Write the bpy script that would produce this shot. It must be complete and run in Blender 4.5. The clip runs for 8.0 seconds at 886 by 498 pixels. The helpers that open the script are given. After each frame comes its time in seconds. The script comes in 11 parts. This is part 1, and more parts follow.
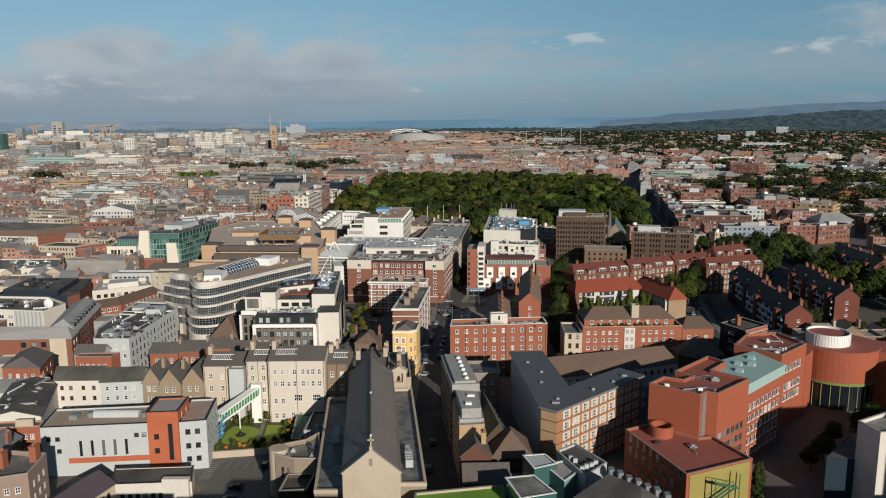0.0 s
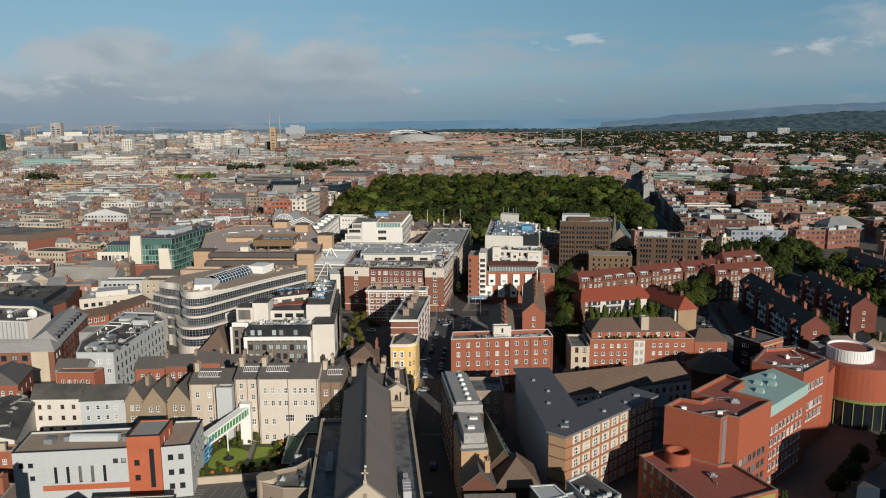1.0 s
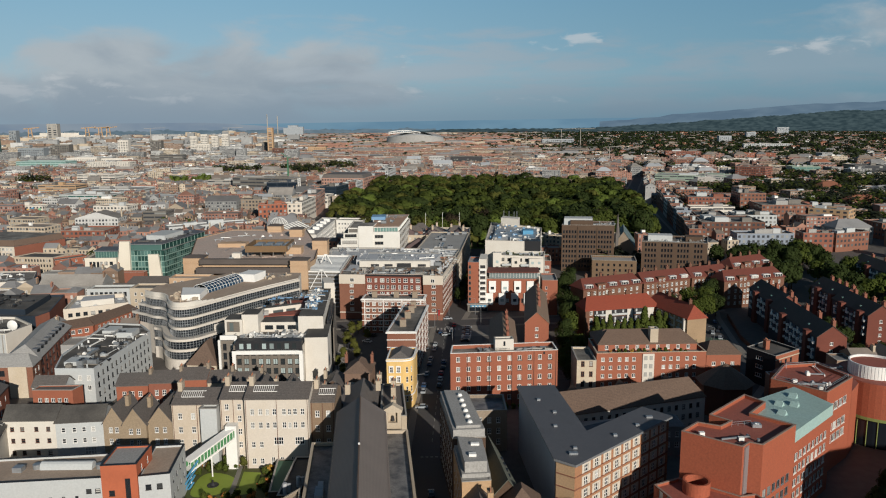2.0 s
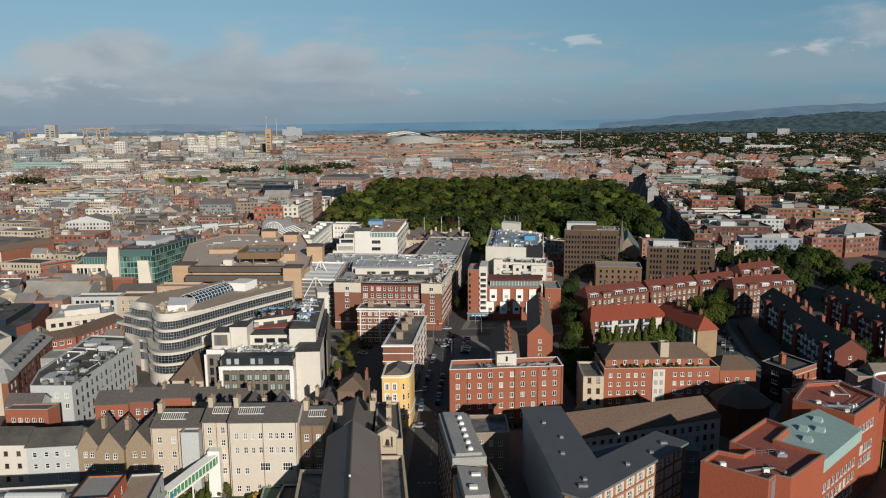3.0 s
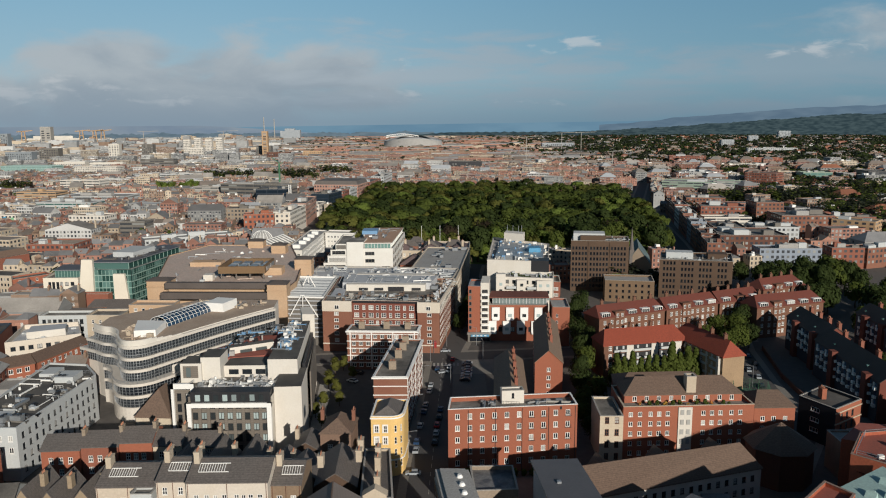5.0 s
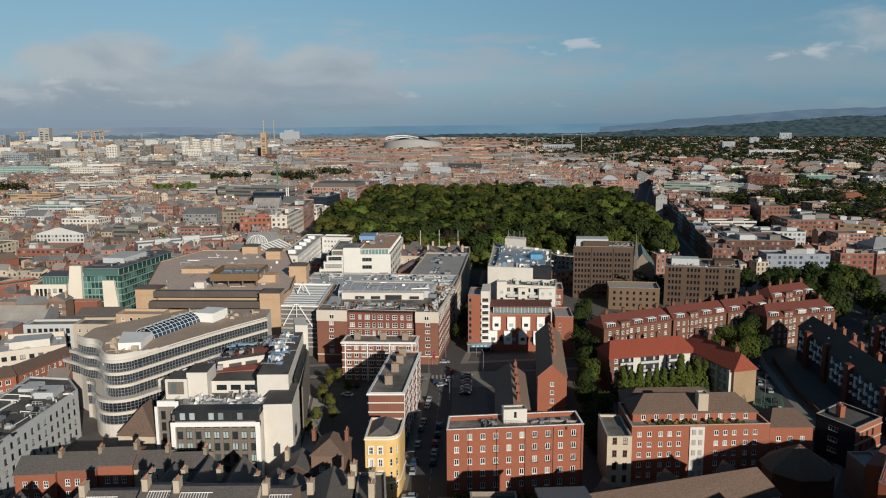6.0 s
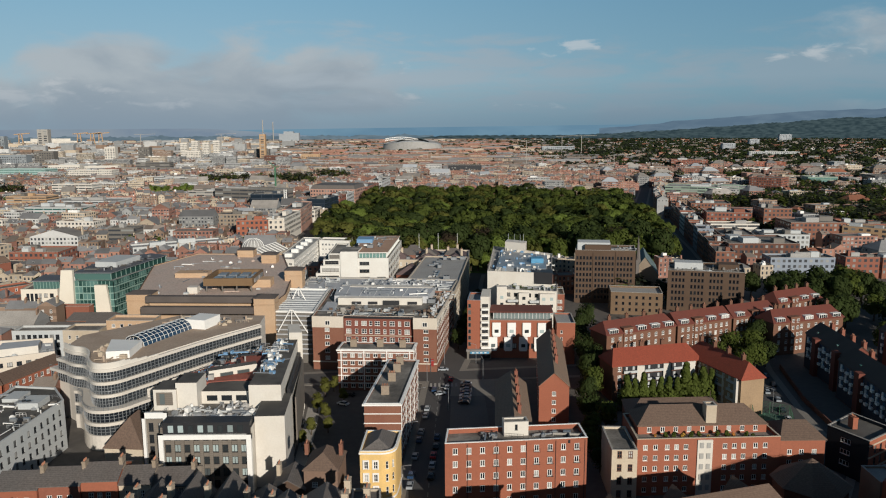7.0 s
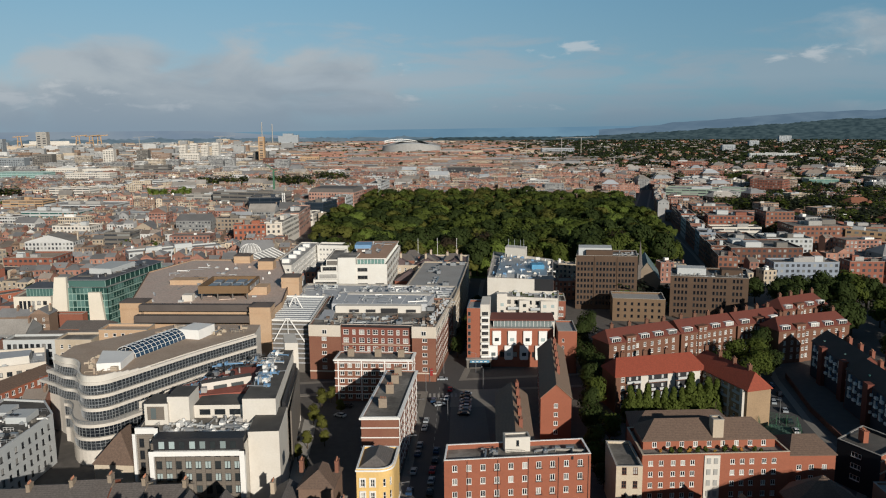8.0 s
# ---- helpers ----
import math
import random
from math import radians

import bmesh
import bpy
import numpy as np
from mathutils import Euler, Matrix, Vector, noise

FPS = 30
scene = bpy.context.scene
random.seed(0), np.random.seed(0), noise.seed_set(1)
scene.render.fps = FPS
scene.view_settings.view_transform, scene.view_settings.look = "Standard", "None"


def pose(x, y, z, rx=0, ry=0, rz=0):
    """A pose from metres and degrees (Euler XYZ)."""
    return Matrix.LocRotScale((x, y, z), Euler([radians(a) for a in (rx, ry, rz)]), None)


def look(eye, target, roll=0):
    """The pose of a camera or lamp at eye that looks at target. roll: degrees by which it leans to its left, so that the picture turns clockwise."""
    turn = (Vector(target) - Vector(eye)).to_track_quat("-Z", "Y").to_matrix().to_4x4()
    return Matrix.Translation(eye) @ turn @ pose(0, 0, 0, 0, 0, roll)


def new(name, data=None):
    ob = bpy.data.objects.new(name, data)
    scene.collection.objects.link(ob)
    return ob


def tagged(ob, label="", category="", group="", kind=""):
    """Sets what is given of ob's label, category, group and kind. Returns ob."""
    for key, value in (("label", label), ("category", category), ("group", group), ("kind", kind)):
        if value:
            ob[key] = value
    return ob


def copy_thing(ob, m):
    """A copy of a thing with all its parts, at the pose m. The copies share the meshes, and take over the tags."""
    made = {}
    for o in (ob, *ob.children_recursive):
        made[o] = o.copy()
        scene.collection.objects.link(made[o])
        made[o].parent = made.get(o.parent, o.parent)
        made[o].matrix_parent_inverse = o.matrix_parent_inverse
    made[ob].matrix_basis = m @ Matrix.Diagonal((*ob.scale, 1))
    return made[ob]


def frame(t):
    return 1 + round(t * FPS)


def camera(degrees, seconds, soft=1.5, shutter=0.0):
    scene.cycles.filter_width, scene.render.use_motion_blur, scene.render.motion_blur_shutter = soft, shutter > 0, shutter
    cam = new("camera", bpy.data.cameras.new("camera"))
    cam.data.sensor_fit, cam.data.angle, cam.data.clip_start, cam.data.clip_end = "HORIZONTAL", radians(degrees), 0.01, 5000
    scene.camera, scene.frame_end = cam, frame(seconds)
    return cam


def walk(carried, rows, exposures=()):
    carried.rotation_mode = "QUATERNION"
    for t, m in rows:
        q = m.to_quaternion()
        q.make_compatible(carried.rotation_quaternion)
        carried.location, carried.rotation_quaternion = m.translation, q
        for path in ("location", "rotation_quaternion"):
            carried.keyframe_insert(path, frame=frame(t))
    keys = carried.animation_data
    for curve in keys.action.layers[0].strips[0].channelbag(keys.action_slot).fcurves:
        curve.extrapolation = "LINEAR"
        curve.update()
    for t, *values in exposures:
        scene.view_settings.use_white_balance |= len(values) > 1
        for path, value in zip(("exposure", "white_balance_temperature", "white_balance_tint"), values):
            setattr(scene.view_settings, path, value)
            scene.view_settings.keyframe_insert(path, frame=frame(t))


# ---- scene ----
cam = camera(60.5, 8.0, soft=1.1)
PATH = [
    (0, (-2.614, -11.126, 94.641), (-2.6, -9.156, 94.3), -0.3),
    (0.5, (-2.683, -4.318, 95.101), (-2.669, -2.347, 94.76), -0.3),
    (1, (-2.668, 2.67, 95.282), (-2.654, 4.641, 94.943), -0.3),
    (1.5, (-2.657, 9.752, 95.664), (-2.641, 11.723, 95.324), -0.4),
    (3, (-2.179, 31.049, 96.34), (-2.16, 33.02, 96.004), -0.4),
    (3.5, (-2.045, 38.372, 96.462), (-2.026, 40.343, 96.127), -0.4),
    (4, (-1.714, 45.891, 96.552), (-1.694, 47.863, 96.219), -0.4),
    (4.5, (-1.605, 53.699, 96.759), (-1.584, 55.671, 96.427), -0.4),
    (6, (-0.983, 72.634, 97.63), (-0.961, 74.607, 97.302), -0.3),
    (6.5, (-0.741, 77.055, 97.643), (-0.719, 79.028, 97.319), -0.4),
    (7, (-0.49, 80.351, 97.569), (-0.467, 82.324, 97.245), -0.3),
    (7.5, (-0.327, 83.375, 97.939), (-0.302, 85.348, 97.614), -0.4),
    (8, (-0.189, 86.399, 98.822), (-0.165, 88.373, 98.502), -0.4),
]
walk(cam, [(t, look(eye, target, roll)) for t, eye, target, roll in PATH])

# ---- sky and sun: low sun behind the viewer's right shoulder ----
SUN_AZ, SUN_EL = radians(23), radians(18.5)
TO_SUN = Vector((math.sin(SUN_AZ) * math.cos(SUN_EL), -math.cos(SUN_AZ) * math.cos(SUN_EL), math.sin(SUN_EL)))
world = bpy.data.worlds.new("sky")
scene.world = world
world.use_nodes = True
wn, wl = world.node_tree.nodes, world.node_tree.links
for n in list(wn):
    wn.remove(n)


def wnode(kind, **values):
    n = wn.new(kind)
    for k, v in values.items():
        n.inputs[k].default_value = v
    return n


w_out, w_bg = wn.new("ShaderNodeOutputWorld"), wn.new("ShaderNodeBackground")
w_sky = wn.new("ShaderNodeTexSky")
w_sky.sky_type, w_sky.sun_disc = "NISHITA", False
w_sky.sun_elevation, w_sky.sun_rotation = SUN_EL, math.pi - SUN_AZ
w_sky.air_density, w_sky.dust_density, w_sky.ozone_density = 1.0, 0.6, 2.0
w_co = wn.new("ShaderNodeTexCoord")
w_sep = wn.new("ShaderNodeSeparateXYZ")
wl.new(w_co.outputs["Generated"], w_sep.inputs[0])


def wmath(op, a, b=None, clamp=False):
    n = wn.new("ShaderNodeMath")
    n.operation, n.use_clamp = op, clamp
    for i, v in enumerate((a, b)):
        if v is None:
            continue
        if isinstance(v, (int, float)):
            n.inputs[i].default_value = v
        else:
            wl.new(v, n.inputs[i])
    return n.outputs[0]


azim = wmath("ARCTAN2", w_sep.outputs["X"], w_sep.outputs["Y"])


def puffs(scale, detail, stretch, offset, rough=0.56):
    """Cloud noise on bearing and height, for the low sky where clouds are seen from the side."""
    cb = wn.new("ShaderNodeCombineXYZ")
    wl.new(azim, cb.inputs[0])
    wl.new(wmath("MULTIPLY", w_sep.outputs["Z"], stretch), cb.inputs[1])
    mp = wn.new("ShaderNodeMapping")
    mp.inputs["Location"].default_value = offset
    wl.new(cb.outputs[0], mp.inputs[0])
    t = wnode("ShaderNodeTexNoise", Scale=scale, Detail=detail, Roughness=rough, Distortion=0.35)
    wl.new(mp.outputs[0], t.inputs["Vector"])
    return t.outputs[0]


def ramp(value, lo, hi):
    r = wn.new("ShaderNodeMapRange")
    r.interpolation_type = "SMOOTHSTEP"
    r.inputs["From Min"].default_value, r.inputs["From Max"].default_value = lo, hi
    wl.new(value, r.inputs[0])
    return r.outputs[0]


def wmix(fac, a, b):
    n = wn.new("ShaderNodeMix")
    n.data_type = "RGBA"
    for i, v in ((0, fac), (6, a), (7, b)):
        if isinstance(v, (tuple, float)):
            n.inputs[i].default_value = v
        else:
            wl.new(v, n.inputs[i])
    return n.outputs[2]


low_sky = wmath("SUBTRACT", 1.0, wmath("DIVIDE", wmath("MAXIMUM", w_sep.outputs["Z"], 0.0), 0.17), True)


def cloud_field(clouds_):
    """Soft cloud bodies, each by bearing, height, half-width, half-height and weight; the densest wins."""
    total = None
    for az, z, ra, rz, k in clouds_:
        u = wmath("DIVIDE", wmath("SUBTRACT", azim, az), ra)
        v = wmath("DIVIDE", wmath("SUBTRACT", w_sep.outputs["Z"], z), rz)
        r = wmath("SQRT", wmath("ADD", wmath("MULTIPLY", u, u), wmath("MULTIPLY", v, v)))
        f = wmath("MULTIPLY", wmath("SUBTRACT", 1.0, r), k)
        total = f if total is None else wmath("MAXIMUM", total, f)
    return wmath("MAXIMUM", total, -1.0)


def ragged(field, scale, stretch, offset, amount, lo, hi):
    """Cloud cover from a field, its edge torn by noise."""
    n = wmath("MULTIPLY", wmath("SUBTRACT", puffs(scale, 9.0, stretch, offset, 0.58), 0.5), amount)
    return ramp(wmath("ADD", field, n), lo, hi)


BANK = [(-0.33, 0.036, 0.36, 0.066, 1.0), (-0.40, 0.072, 0.14, 0.042, 1.0), (-0.21, 0.056, 0.17, 0.044, 1.0), (-0.55, 0.03, 0.2, 0.05, 1.0), (-0.13, 0.026, 0.12, 0.028, 0.9), (-0.85, 0.03, 0.3, 0.07, 0.9), (0.66, 0.09, 0.2, 0.05, 0.9), (0.42, 0.010, 0.3, 0.018, 0.9)]
BRIGHT = [(-0.46, 0.036, 0.15, 0.020, 1.0), (-0.33, 0.028, 0.12, 0.012, 0.8), (0.175, 0.0935, 0.055, 0.014, 1.1), (0.46, 0.079, 0.075, 0.014, 1.0), (-0.06, 0.0755, 0.05, 0.009, 0.8), (-0.03, 0.034, 0.06, 0.010, 0.8), (0.13, 0.022, 0.12, 0.008, 0.8)]
STREAK = [(0.09, 0.080, 0.22, 0.020, 1.0), (0.17, 0.066, 0.2, 0.018, 0.9), (0.44, 0.06, 0.34, 0.045, 1.0), (0.02, 0.056, 0.28, 0.024, 0.9), (0.1, 0.03, 0.4, 0.02, 0.9), (0.3, 0.046, 0.3, 0.02, 0.8), (-0.12, 0.115, 0.1, 0.016, 0.7), (0.05, 0.105, 0.12, 0.012, 0.7), (0.5, 0.1, 0.2, 0.02, 0.8)]
bank = ragged(cloud_field(BANK), 7.0, 2.2, (2.3, 0.4, 0.0), 2.0, 0.0, 0.6)
bright = ragged(cloud_field(BRIGHT), 22.0, 2.6, (5.1, 2.2, 0.0), 4.2, 0.45, 1.25)
wisps = ragged(cloud_field(STREAK), 10.0, 4.5, (5.1, 1.3, 0.0), 2.8, 0.05, 0.95)
lit = ramp(wmath("ADD", puffs(6.0, 7.0, 2.4, (0.9, 3.1, 0.0)), wmath("MULTIPLY", wmath("SUBTRACT", w_sep.outputs["Z"], 0.03), 3.2)), 0.38, 0.72)
haze = wmath("SUBTRACT", 1.0, wmath("DIVIDE", wmath("MAXIMUM", w_sep.outputs["Z"], 0.0), 0.055), True)
deep = wmath("DIVIDE", wmath("SUBTRACT", w_sep.outputs["Z"], 0.17), 0.2, True)
side = wn.new("ShaderNodeMapRange")
side.interpolation_type = "SMOOTHSTEP"
side.inputs["From Min"].default_value, side.inputs["From Max"].default_value = -0.35, 0.5
wl.new(w_sep.outputs["X"], side.inputs[0])
east = side.outputs[0]
air = wmix(low_sky, wmix(east, (2.2, 4.6, 6.4, 1.0), (1.35, 3.2, 4.75, 1.0)), wmix(east, (3.7, 5.4, 6.6, 1.0), (1.95, 3.85, 5.1, 1.0)))
air = wmix(deep, air, (0.3, 0.66, 1.2, 1.0))
sky_tint = wmix(0.85, w_sky.outputs[0], air)
clear = wmath("SUBTRACT", 1.0, deep, True)
cloud_col = wmix(lit, (3.45, 4.0, 4.6, 1.0), (4.9, 5.35, 5.7, 1.0))
mixed = wmix(wmath("MULTIPLY", wmath("MULTIPLY", bank, 0.86), clear), sky_tint, cloud_col)
mixed = wmix(wmath("MULTIPLY", wmath("MULTIPLY", wisps, 0.75), clear), mixed, wmix(east, (4.6, 5.3, 5.9, 1.0), (3.0, 4.0, 4.8, 1.0)))
mixed = wmix(wmath("MULTIPLY", wmath("MULTIPLY", bright, 0.62), clear), mixed, (6.3, 6.7, 7.0, 1.0))
mixed = wmix(wmath("MULTIPLY", haze, 0.8), mixed, wmix(east, (2.5, 3.4, 4.3, 1.0), (1.4, 2.7, 3.7, 1.0)))
wl.new(mixed, w_bg.inputs[0])
w_bg.inputs[1].default_value = 0.085
wl.new(w_bg.outputs[0], w_out.inputs[0])

sun = new("sun", bpy.data.lights.new("sun", "SUN"))
sun.data.energy, sun.data.angle, sun.data.color = 4.6, radians(0.6), (0.99, 0.928, 0.84)
sun.matrix_world = look(TO_SUN * 400, (0, 0, 0))
scene.view_settings.exposure = 0.0

# ---- materials ----
def rgb(h):
    """Linear colour from a hex string."""
    c = [int(h[i : i + 2], 16) / 255 for i in (0, 2, 4)]
    return tuple(v / 12.92 if v < 0.04045 else ((v + 0.055) / 1.055) ** 2.4 for v in c) + (1.0,)


def surface(name, base, rough=0.85, spread=0.25, big=0.12, small=2.2, bump=0.15, metal=0.0, second=None, blend=0.4, rand=0.0, island=False, spec=0.35, courses=0.0):
    """A weathered surface: broad stains, fine grain, optional second colour in patches, a shift from piece to piece."""
    m = bpy.data.materials.new(name)
    m.use_nodes = True
    nt = m.node_tree
    nd, ln = nt.nodes, nt.links
    bs = nd["Principled BSDF"]
    geo = nd.new("ShaderNodeNewGeometry")

    def noise_tex(scale, detail):
        t = nd.new("ShaderNodeTexNoise")
        t.inputs["Scale"].default_value, t.inputs["Detail"].default_value = scale, detail
        ln.new(geo.outputs["Position"], t.inputs["Vector"])
        return t.outputs[0]

    def mix(kind, fac, a, b):
        n = nd.new("ShaderNodeMix")
        n.data_type, n.blend_type = "RGBA", kind
        for i, v in ((0, fac), (6, a), (7, b)):
            if isinstance(v, (tuple, float)):
                n.inputs[i].default_value = v
            else:
                ln.new(v, n.inputs[i])
        return n.outputs[2]

    def ramp(src, lo, hi, a, b):
        n = nd.new("ShaderNodeMapRange")
        n.inputs["From Min"].default_value, n.inputs["From Max"].default_value = lo, hi
        n.inputs["To Min"].default_value, n.inputs["To Max"].default_value = a, b
        ln.new(src, n.inputs[0])
        return n.outputs[0]

    def grey(src):
        n = nd.new("ShaderNodeCombineColor")
        for i in range(3):
            ln.new(src, n.inputs[i])
        return n.outputs[0]

    col = base
    n1, n2 = noise_tex(big, 4.0), noise_tex(small, 5.0)
    if second:
        col = mix("MIX", ramp(n1, 0.5 - blend * 0.4, 0.5 + blend * 0.4, 0.0, 1.0), base, second)
    col = mix("MULTIPLY", 1.0, col, grey(ramp(n1, 0.25, 0.75, 1 - spread, 1 + spread * 0.6)))
    col = mix("MULTIPLY", 1.0, col, grey(ramp(n2, 0.25, 0.75, 1 - spread * 0.8, 1 + spread * 0.7)))
    if courses:
        sep = nd.new("ShaderNodeSeparateXYZ")
        ln.new(geo.outputs["Position"], sep.inputs[0])
        wv = nd.new("ShaderNodeMath")
        wv.operation = "PINGPONG"
        ln.new(sep.outputs[2], wv.inputs[0])
        wv.inputs[1].default_value = courses
        col = mix("MULTIPLY", 1.0, col, grey(ramp(wv.outputs[0], 0.0, courses, 0.88, 1.06)))
    if rand:
        if island:
            src = geo.outputs["Random Per Island"]
        else:
            oi = nd.new("ShaderNodeObjectInfo")
            src = oi.outputs["Random"]
        col = mix("MULTIPLY", 1.0, col, grey(ramp(src, 0.0, 1.0, 1 - rand, 1 + rand)))
    if isinstance(col, tuple):
        bs.inputs["Base Color"].default_value = col
    else:
        ln.new(col, bs.inputs["Base Color"])
    ln.new(ramp(n2, 0.2, 0.8, max(0.03, rough - 0.12), min(1.0, rough + 0.1)), bs.inputs["Roughness"])
    bs.inputs["Metallic"].default_value = metal
    bs.inputs["Specular IOR Level"].default_value = spec
    if bump:
        bp = nd.new("ShaderNodeBump")
        bp.inputs["Strength"].default_value, bp.inputs["Distance"].default_value = bump, 0.06
        ln.new(n2, bp.inputs["Height"])
        ln.new(bp.outputs[0], bs.inputs["Normal"])
    return m


def glazing(name, dark, pale, share, island=False, rough=0.08):
    """Window glass over dark rooms, some with pale blinds behind it."""
    m = bpy.data.materials.new(name)
    m.use_nodes = True
    nd, ln = m.node_tree.nodes, m.node_tree.links
    bs = nd["Principled BSDF"]
    if island:
        src = nd.new("ShaderNodeNewGeometry").outputs["Random Per Island"]
    else:
        src = nd.new("ShaderNodeObjectInfo").outputs["Random"]
    rp = nd.new("ShaderNodeValToRGB")
    rp.color_ramp.elements[0].position, rp.color_ramp.elements[0].color = 1 - share - 0.12, dark
    rp.color_ramp.elements[1].position, rp.color_ramp.elements[1].color = min(1.0, 1 - share + 0.12), pale
    ln.new(src, rp.inputs[0])
    ln.new(rp.outputs[0], bs.inputs["Base Color"])
    bs.inputs["Roughness"].default_value = rough
    bs.inputs["Specular IOR Level"].default_value = 0.5
    return m


BRICK_RED = surface("red_brick", rgb("915b49"), second=rgb("805040"), courses=0.15, spread=0.16)
BRICK_ORANGE = surface("orange_brick", rgb("9e6049"), second=rgb("8f5641"), courses=0.15, spread=0.14)
BRICK_DARK = surface("dark_brick", rgb("6e4a3a"), second=rgb("5c3d32"), courses=0.15, spread=0.2)
BRICK_BROWN = surface("brown_brick", rgb("8a5f4c"), second=rgb("7a5040"), courses=0.15, spread=0.18)
BRICK_TAN = surface("tan_brick", rgb("bb9c7a"), second=rgb("ab8b69"), courses=0.15, spread=0.16)
BRICK_SHADE = surface("drab_brown_brick", rgb("5f4b3c"), second=rgb("4f3e33"), courses=0.15, spread=0.22)
RENDER_WHITE = surface("white_render", rgb("d2ccc1"), spread=0.07, big=0.2, bump=0.03, second=rgb("c6bfb3"))
RENDER_GREY = surface("pale_grey_render", rgb("babcba"), spread=0.1, big=0.2, bump=0.05, second=rgb("adb0af"))
RENDER_CREAM = surface("cream_render", rgb("c9bba6"), spread=0.14, big=0.25, bump=0.08, second=rgb("b7a892"))
RENDER_YELLOW = surface("yellow_paint", rgb("d8b474"), spread=0.1, big=0.3, bump=0.05)
RENDER_ORANGE = surface("orange_render", rgb("ac5f42"), spread=0.1, big=0.25, bump=0.05)
STONE = surface("grey_stone", rgb("9a8b7a"), spread=0.22, second=rgb("857766"))
STONE_PALE = surface("pale_stone", rgb("bcae9a"), spread=0.1, second=rgb("ab9c87"))
CONCRETE = surface("concrete", rgb("a9a49b"), spread=0.18, second=rgb("97928a"))
GRANITE = surface("pale_cladding", rgb("d0c9be"), spread=0.12, second=rgb("c2baae"), bump=0.04)
SLATE = surface("slate", rgb("746c66"), spread=0.4, second=rgb("5c5753"), courses=0.12, rough=0.7)
TILE_BROWN = surface("brown_tile", rgb("786456"), spread=0.34, second=rgb("655347"), courses=0.14)
TILE_RED = surface("red_tile", rgb("7b4a3f"), spread=0.26, second=rgb("693f36"), courses=0.14)
SHEET = surface("dark_sheet_roof", rgb("626265"), spread=0.25, rough=0.6, second=rgb("525255"))
FELT = surface("roofing_felt", rgb("6b665f"), spread=0.42, second=rgb("858078"), small=1.2)
FELT_DARK = surface("dark_felt", rgb("4f4c48"), spread=0.28, second=rgb("605c56"))
GRAVEL = surface("tan_gravel_roof", rgb("b7a491"), spread=0.24, second=rgb("9a8775"))
TERRACOTTA = surface("terracotta_roof", rgb("9a5a4c"), spread=0.26, second=rgb("8e5245"))
ZINC = surface("zinc", rgb("a8a5a0"), spread=0.3, rough=0.75, metal=0.0, second=rgb("969490"), spec=0.2)
ZINC_DARK = surface("dark_zinc", rgb("6e7073"), spread=0.28, rough=0.55, metal=0.1, second=rgb("626467"))
COPPER = surface("pale_green_copper", rgb("a3bcb4"), spread=0.22, rough=0.6, second=rgb("92aba6"))
LEADFLAT = surface("wet_lead_flat", rgb("8a8886"), spread=0.45, big=0.35, rough=0.4, second=rgb("4a4a4c"), blend=0.3)
METAL = surface("galvanised_steel", rgb("a5a8aa"), spread=0.14, rough=0.4, metal=0.6)
WHITE = surface("white_paint", rgb("e2e0da"), spread=0.06, bump=0.02, rough=0.55)
DARK = surface("black_paint", rgb("2b2b2d"), spread=0.15, bump=0.02, rough=0.5)
BLUE = surface("blue_paint", rgb("4f8db0"), spread=0.15, bump=0.02, rough=0.5)
GREENPAINT = surface("green_paint", rgb("3f6a4f"), spread=0.15, bump=0.02, rough=0.6)
OLIVE = surface("olive_panel", rgb("93874b"), spread=0.1, bump=0.04, rough=0.7)
GREYPANEL = surface("grey_panel", rgb("6d6861"), spread=0.12, bump=0.03, rough=0.6)
REDPAINT = surface("red_paint", rgb("8e2b28"), spread=0.12, bump=0.02, rough=0.5)
POT = surface("chimney_pot", rgb("a5735a"), spread=0.2, rand=0.2)
ASPHALT_WORN = surface("worn_asphalt", rgb("716d68"), spread=0.24, big=0.12, second=rgb("625f5b"), small=3.0)
ASPHALT = surface("asphalt", rgb("575553"), spread=0.24, big=0.1, second=rgb("4c4a49"), small=3.0)
PAVING = surface("paving", rgb("8a847b"), spread=0.2, second=rgb("79746c"), small=1.6)
LAND = surface("town_ground", rgb("6a645d"), spread=0.3, big=0.02, second=rgb("585450"), small=0.4)
LINE = surface("road_paint", rgb("9c9992"), spread=0.2, bump=0.02)
GRASS = surface("grass", rgb("55692c"), spread=0.3, big=0.3, second=rgb("6a7a35"), small=5.0, bump=0.3)
LAWN = surface("lawn", rgb("8a9a3c"), spread=0.22, big=0.25, second=rgb("7a8c34"), small=6.0, bump=0.3)
BARK = surface("bark", rgb("54473a"), spread=0.3, small=5.0)
LEAF = [surface(n_, rgb(h_), spread=0.14, big=0.05, rand=0.1, island=True, bump=0, rough=0.8, second=rgb(h2), spec=0.1) for n_, h_, h2 in (
    ("leaf_green", "58632d", "4f5928"), ("leaf_olive", "686933", "5e5f2f"), ("leaf_dark", "3f4b27", "394423"), ("leaf_light", "70803b", "667436"), ("leaf_gold", "73693a", "665f34"), ("leaf_copper", "43392b", "3b3327"), ("leaf_far", "343a2c", "3b4032"))]
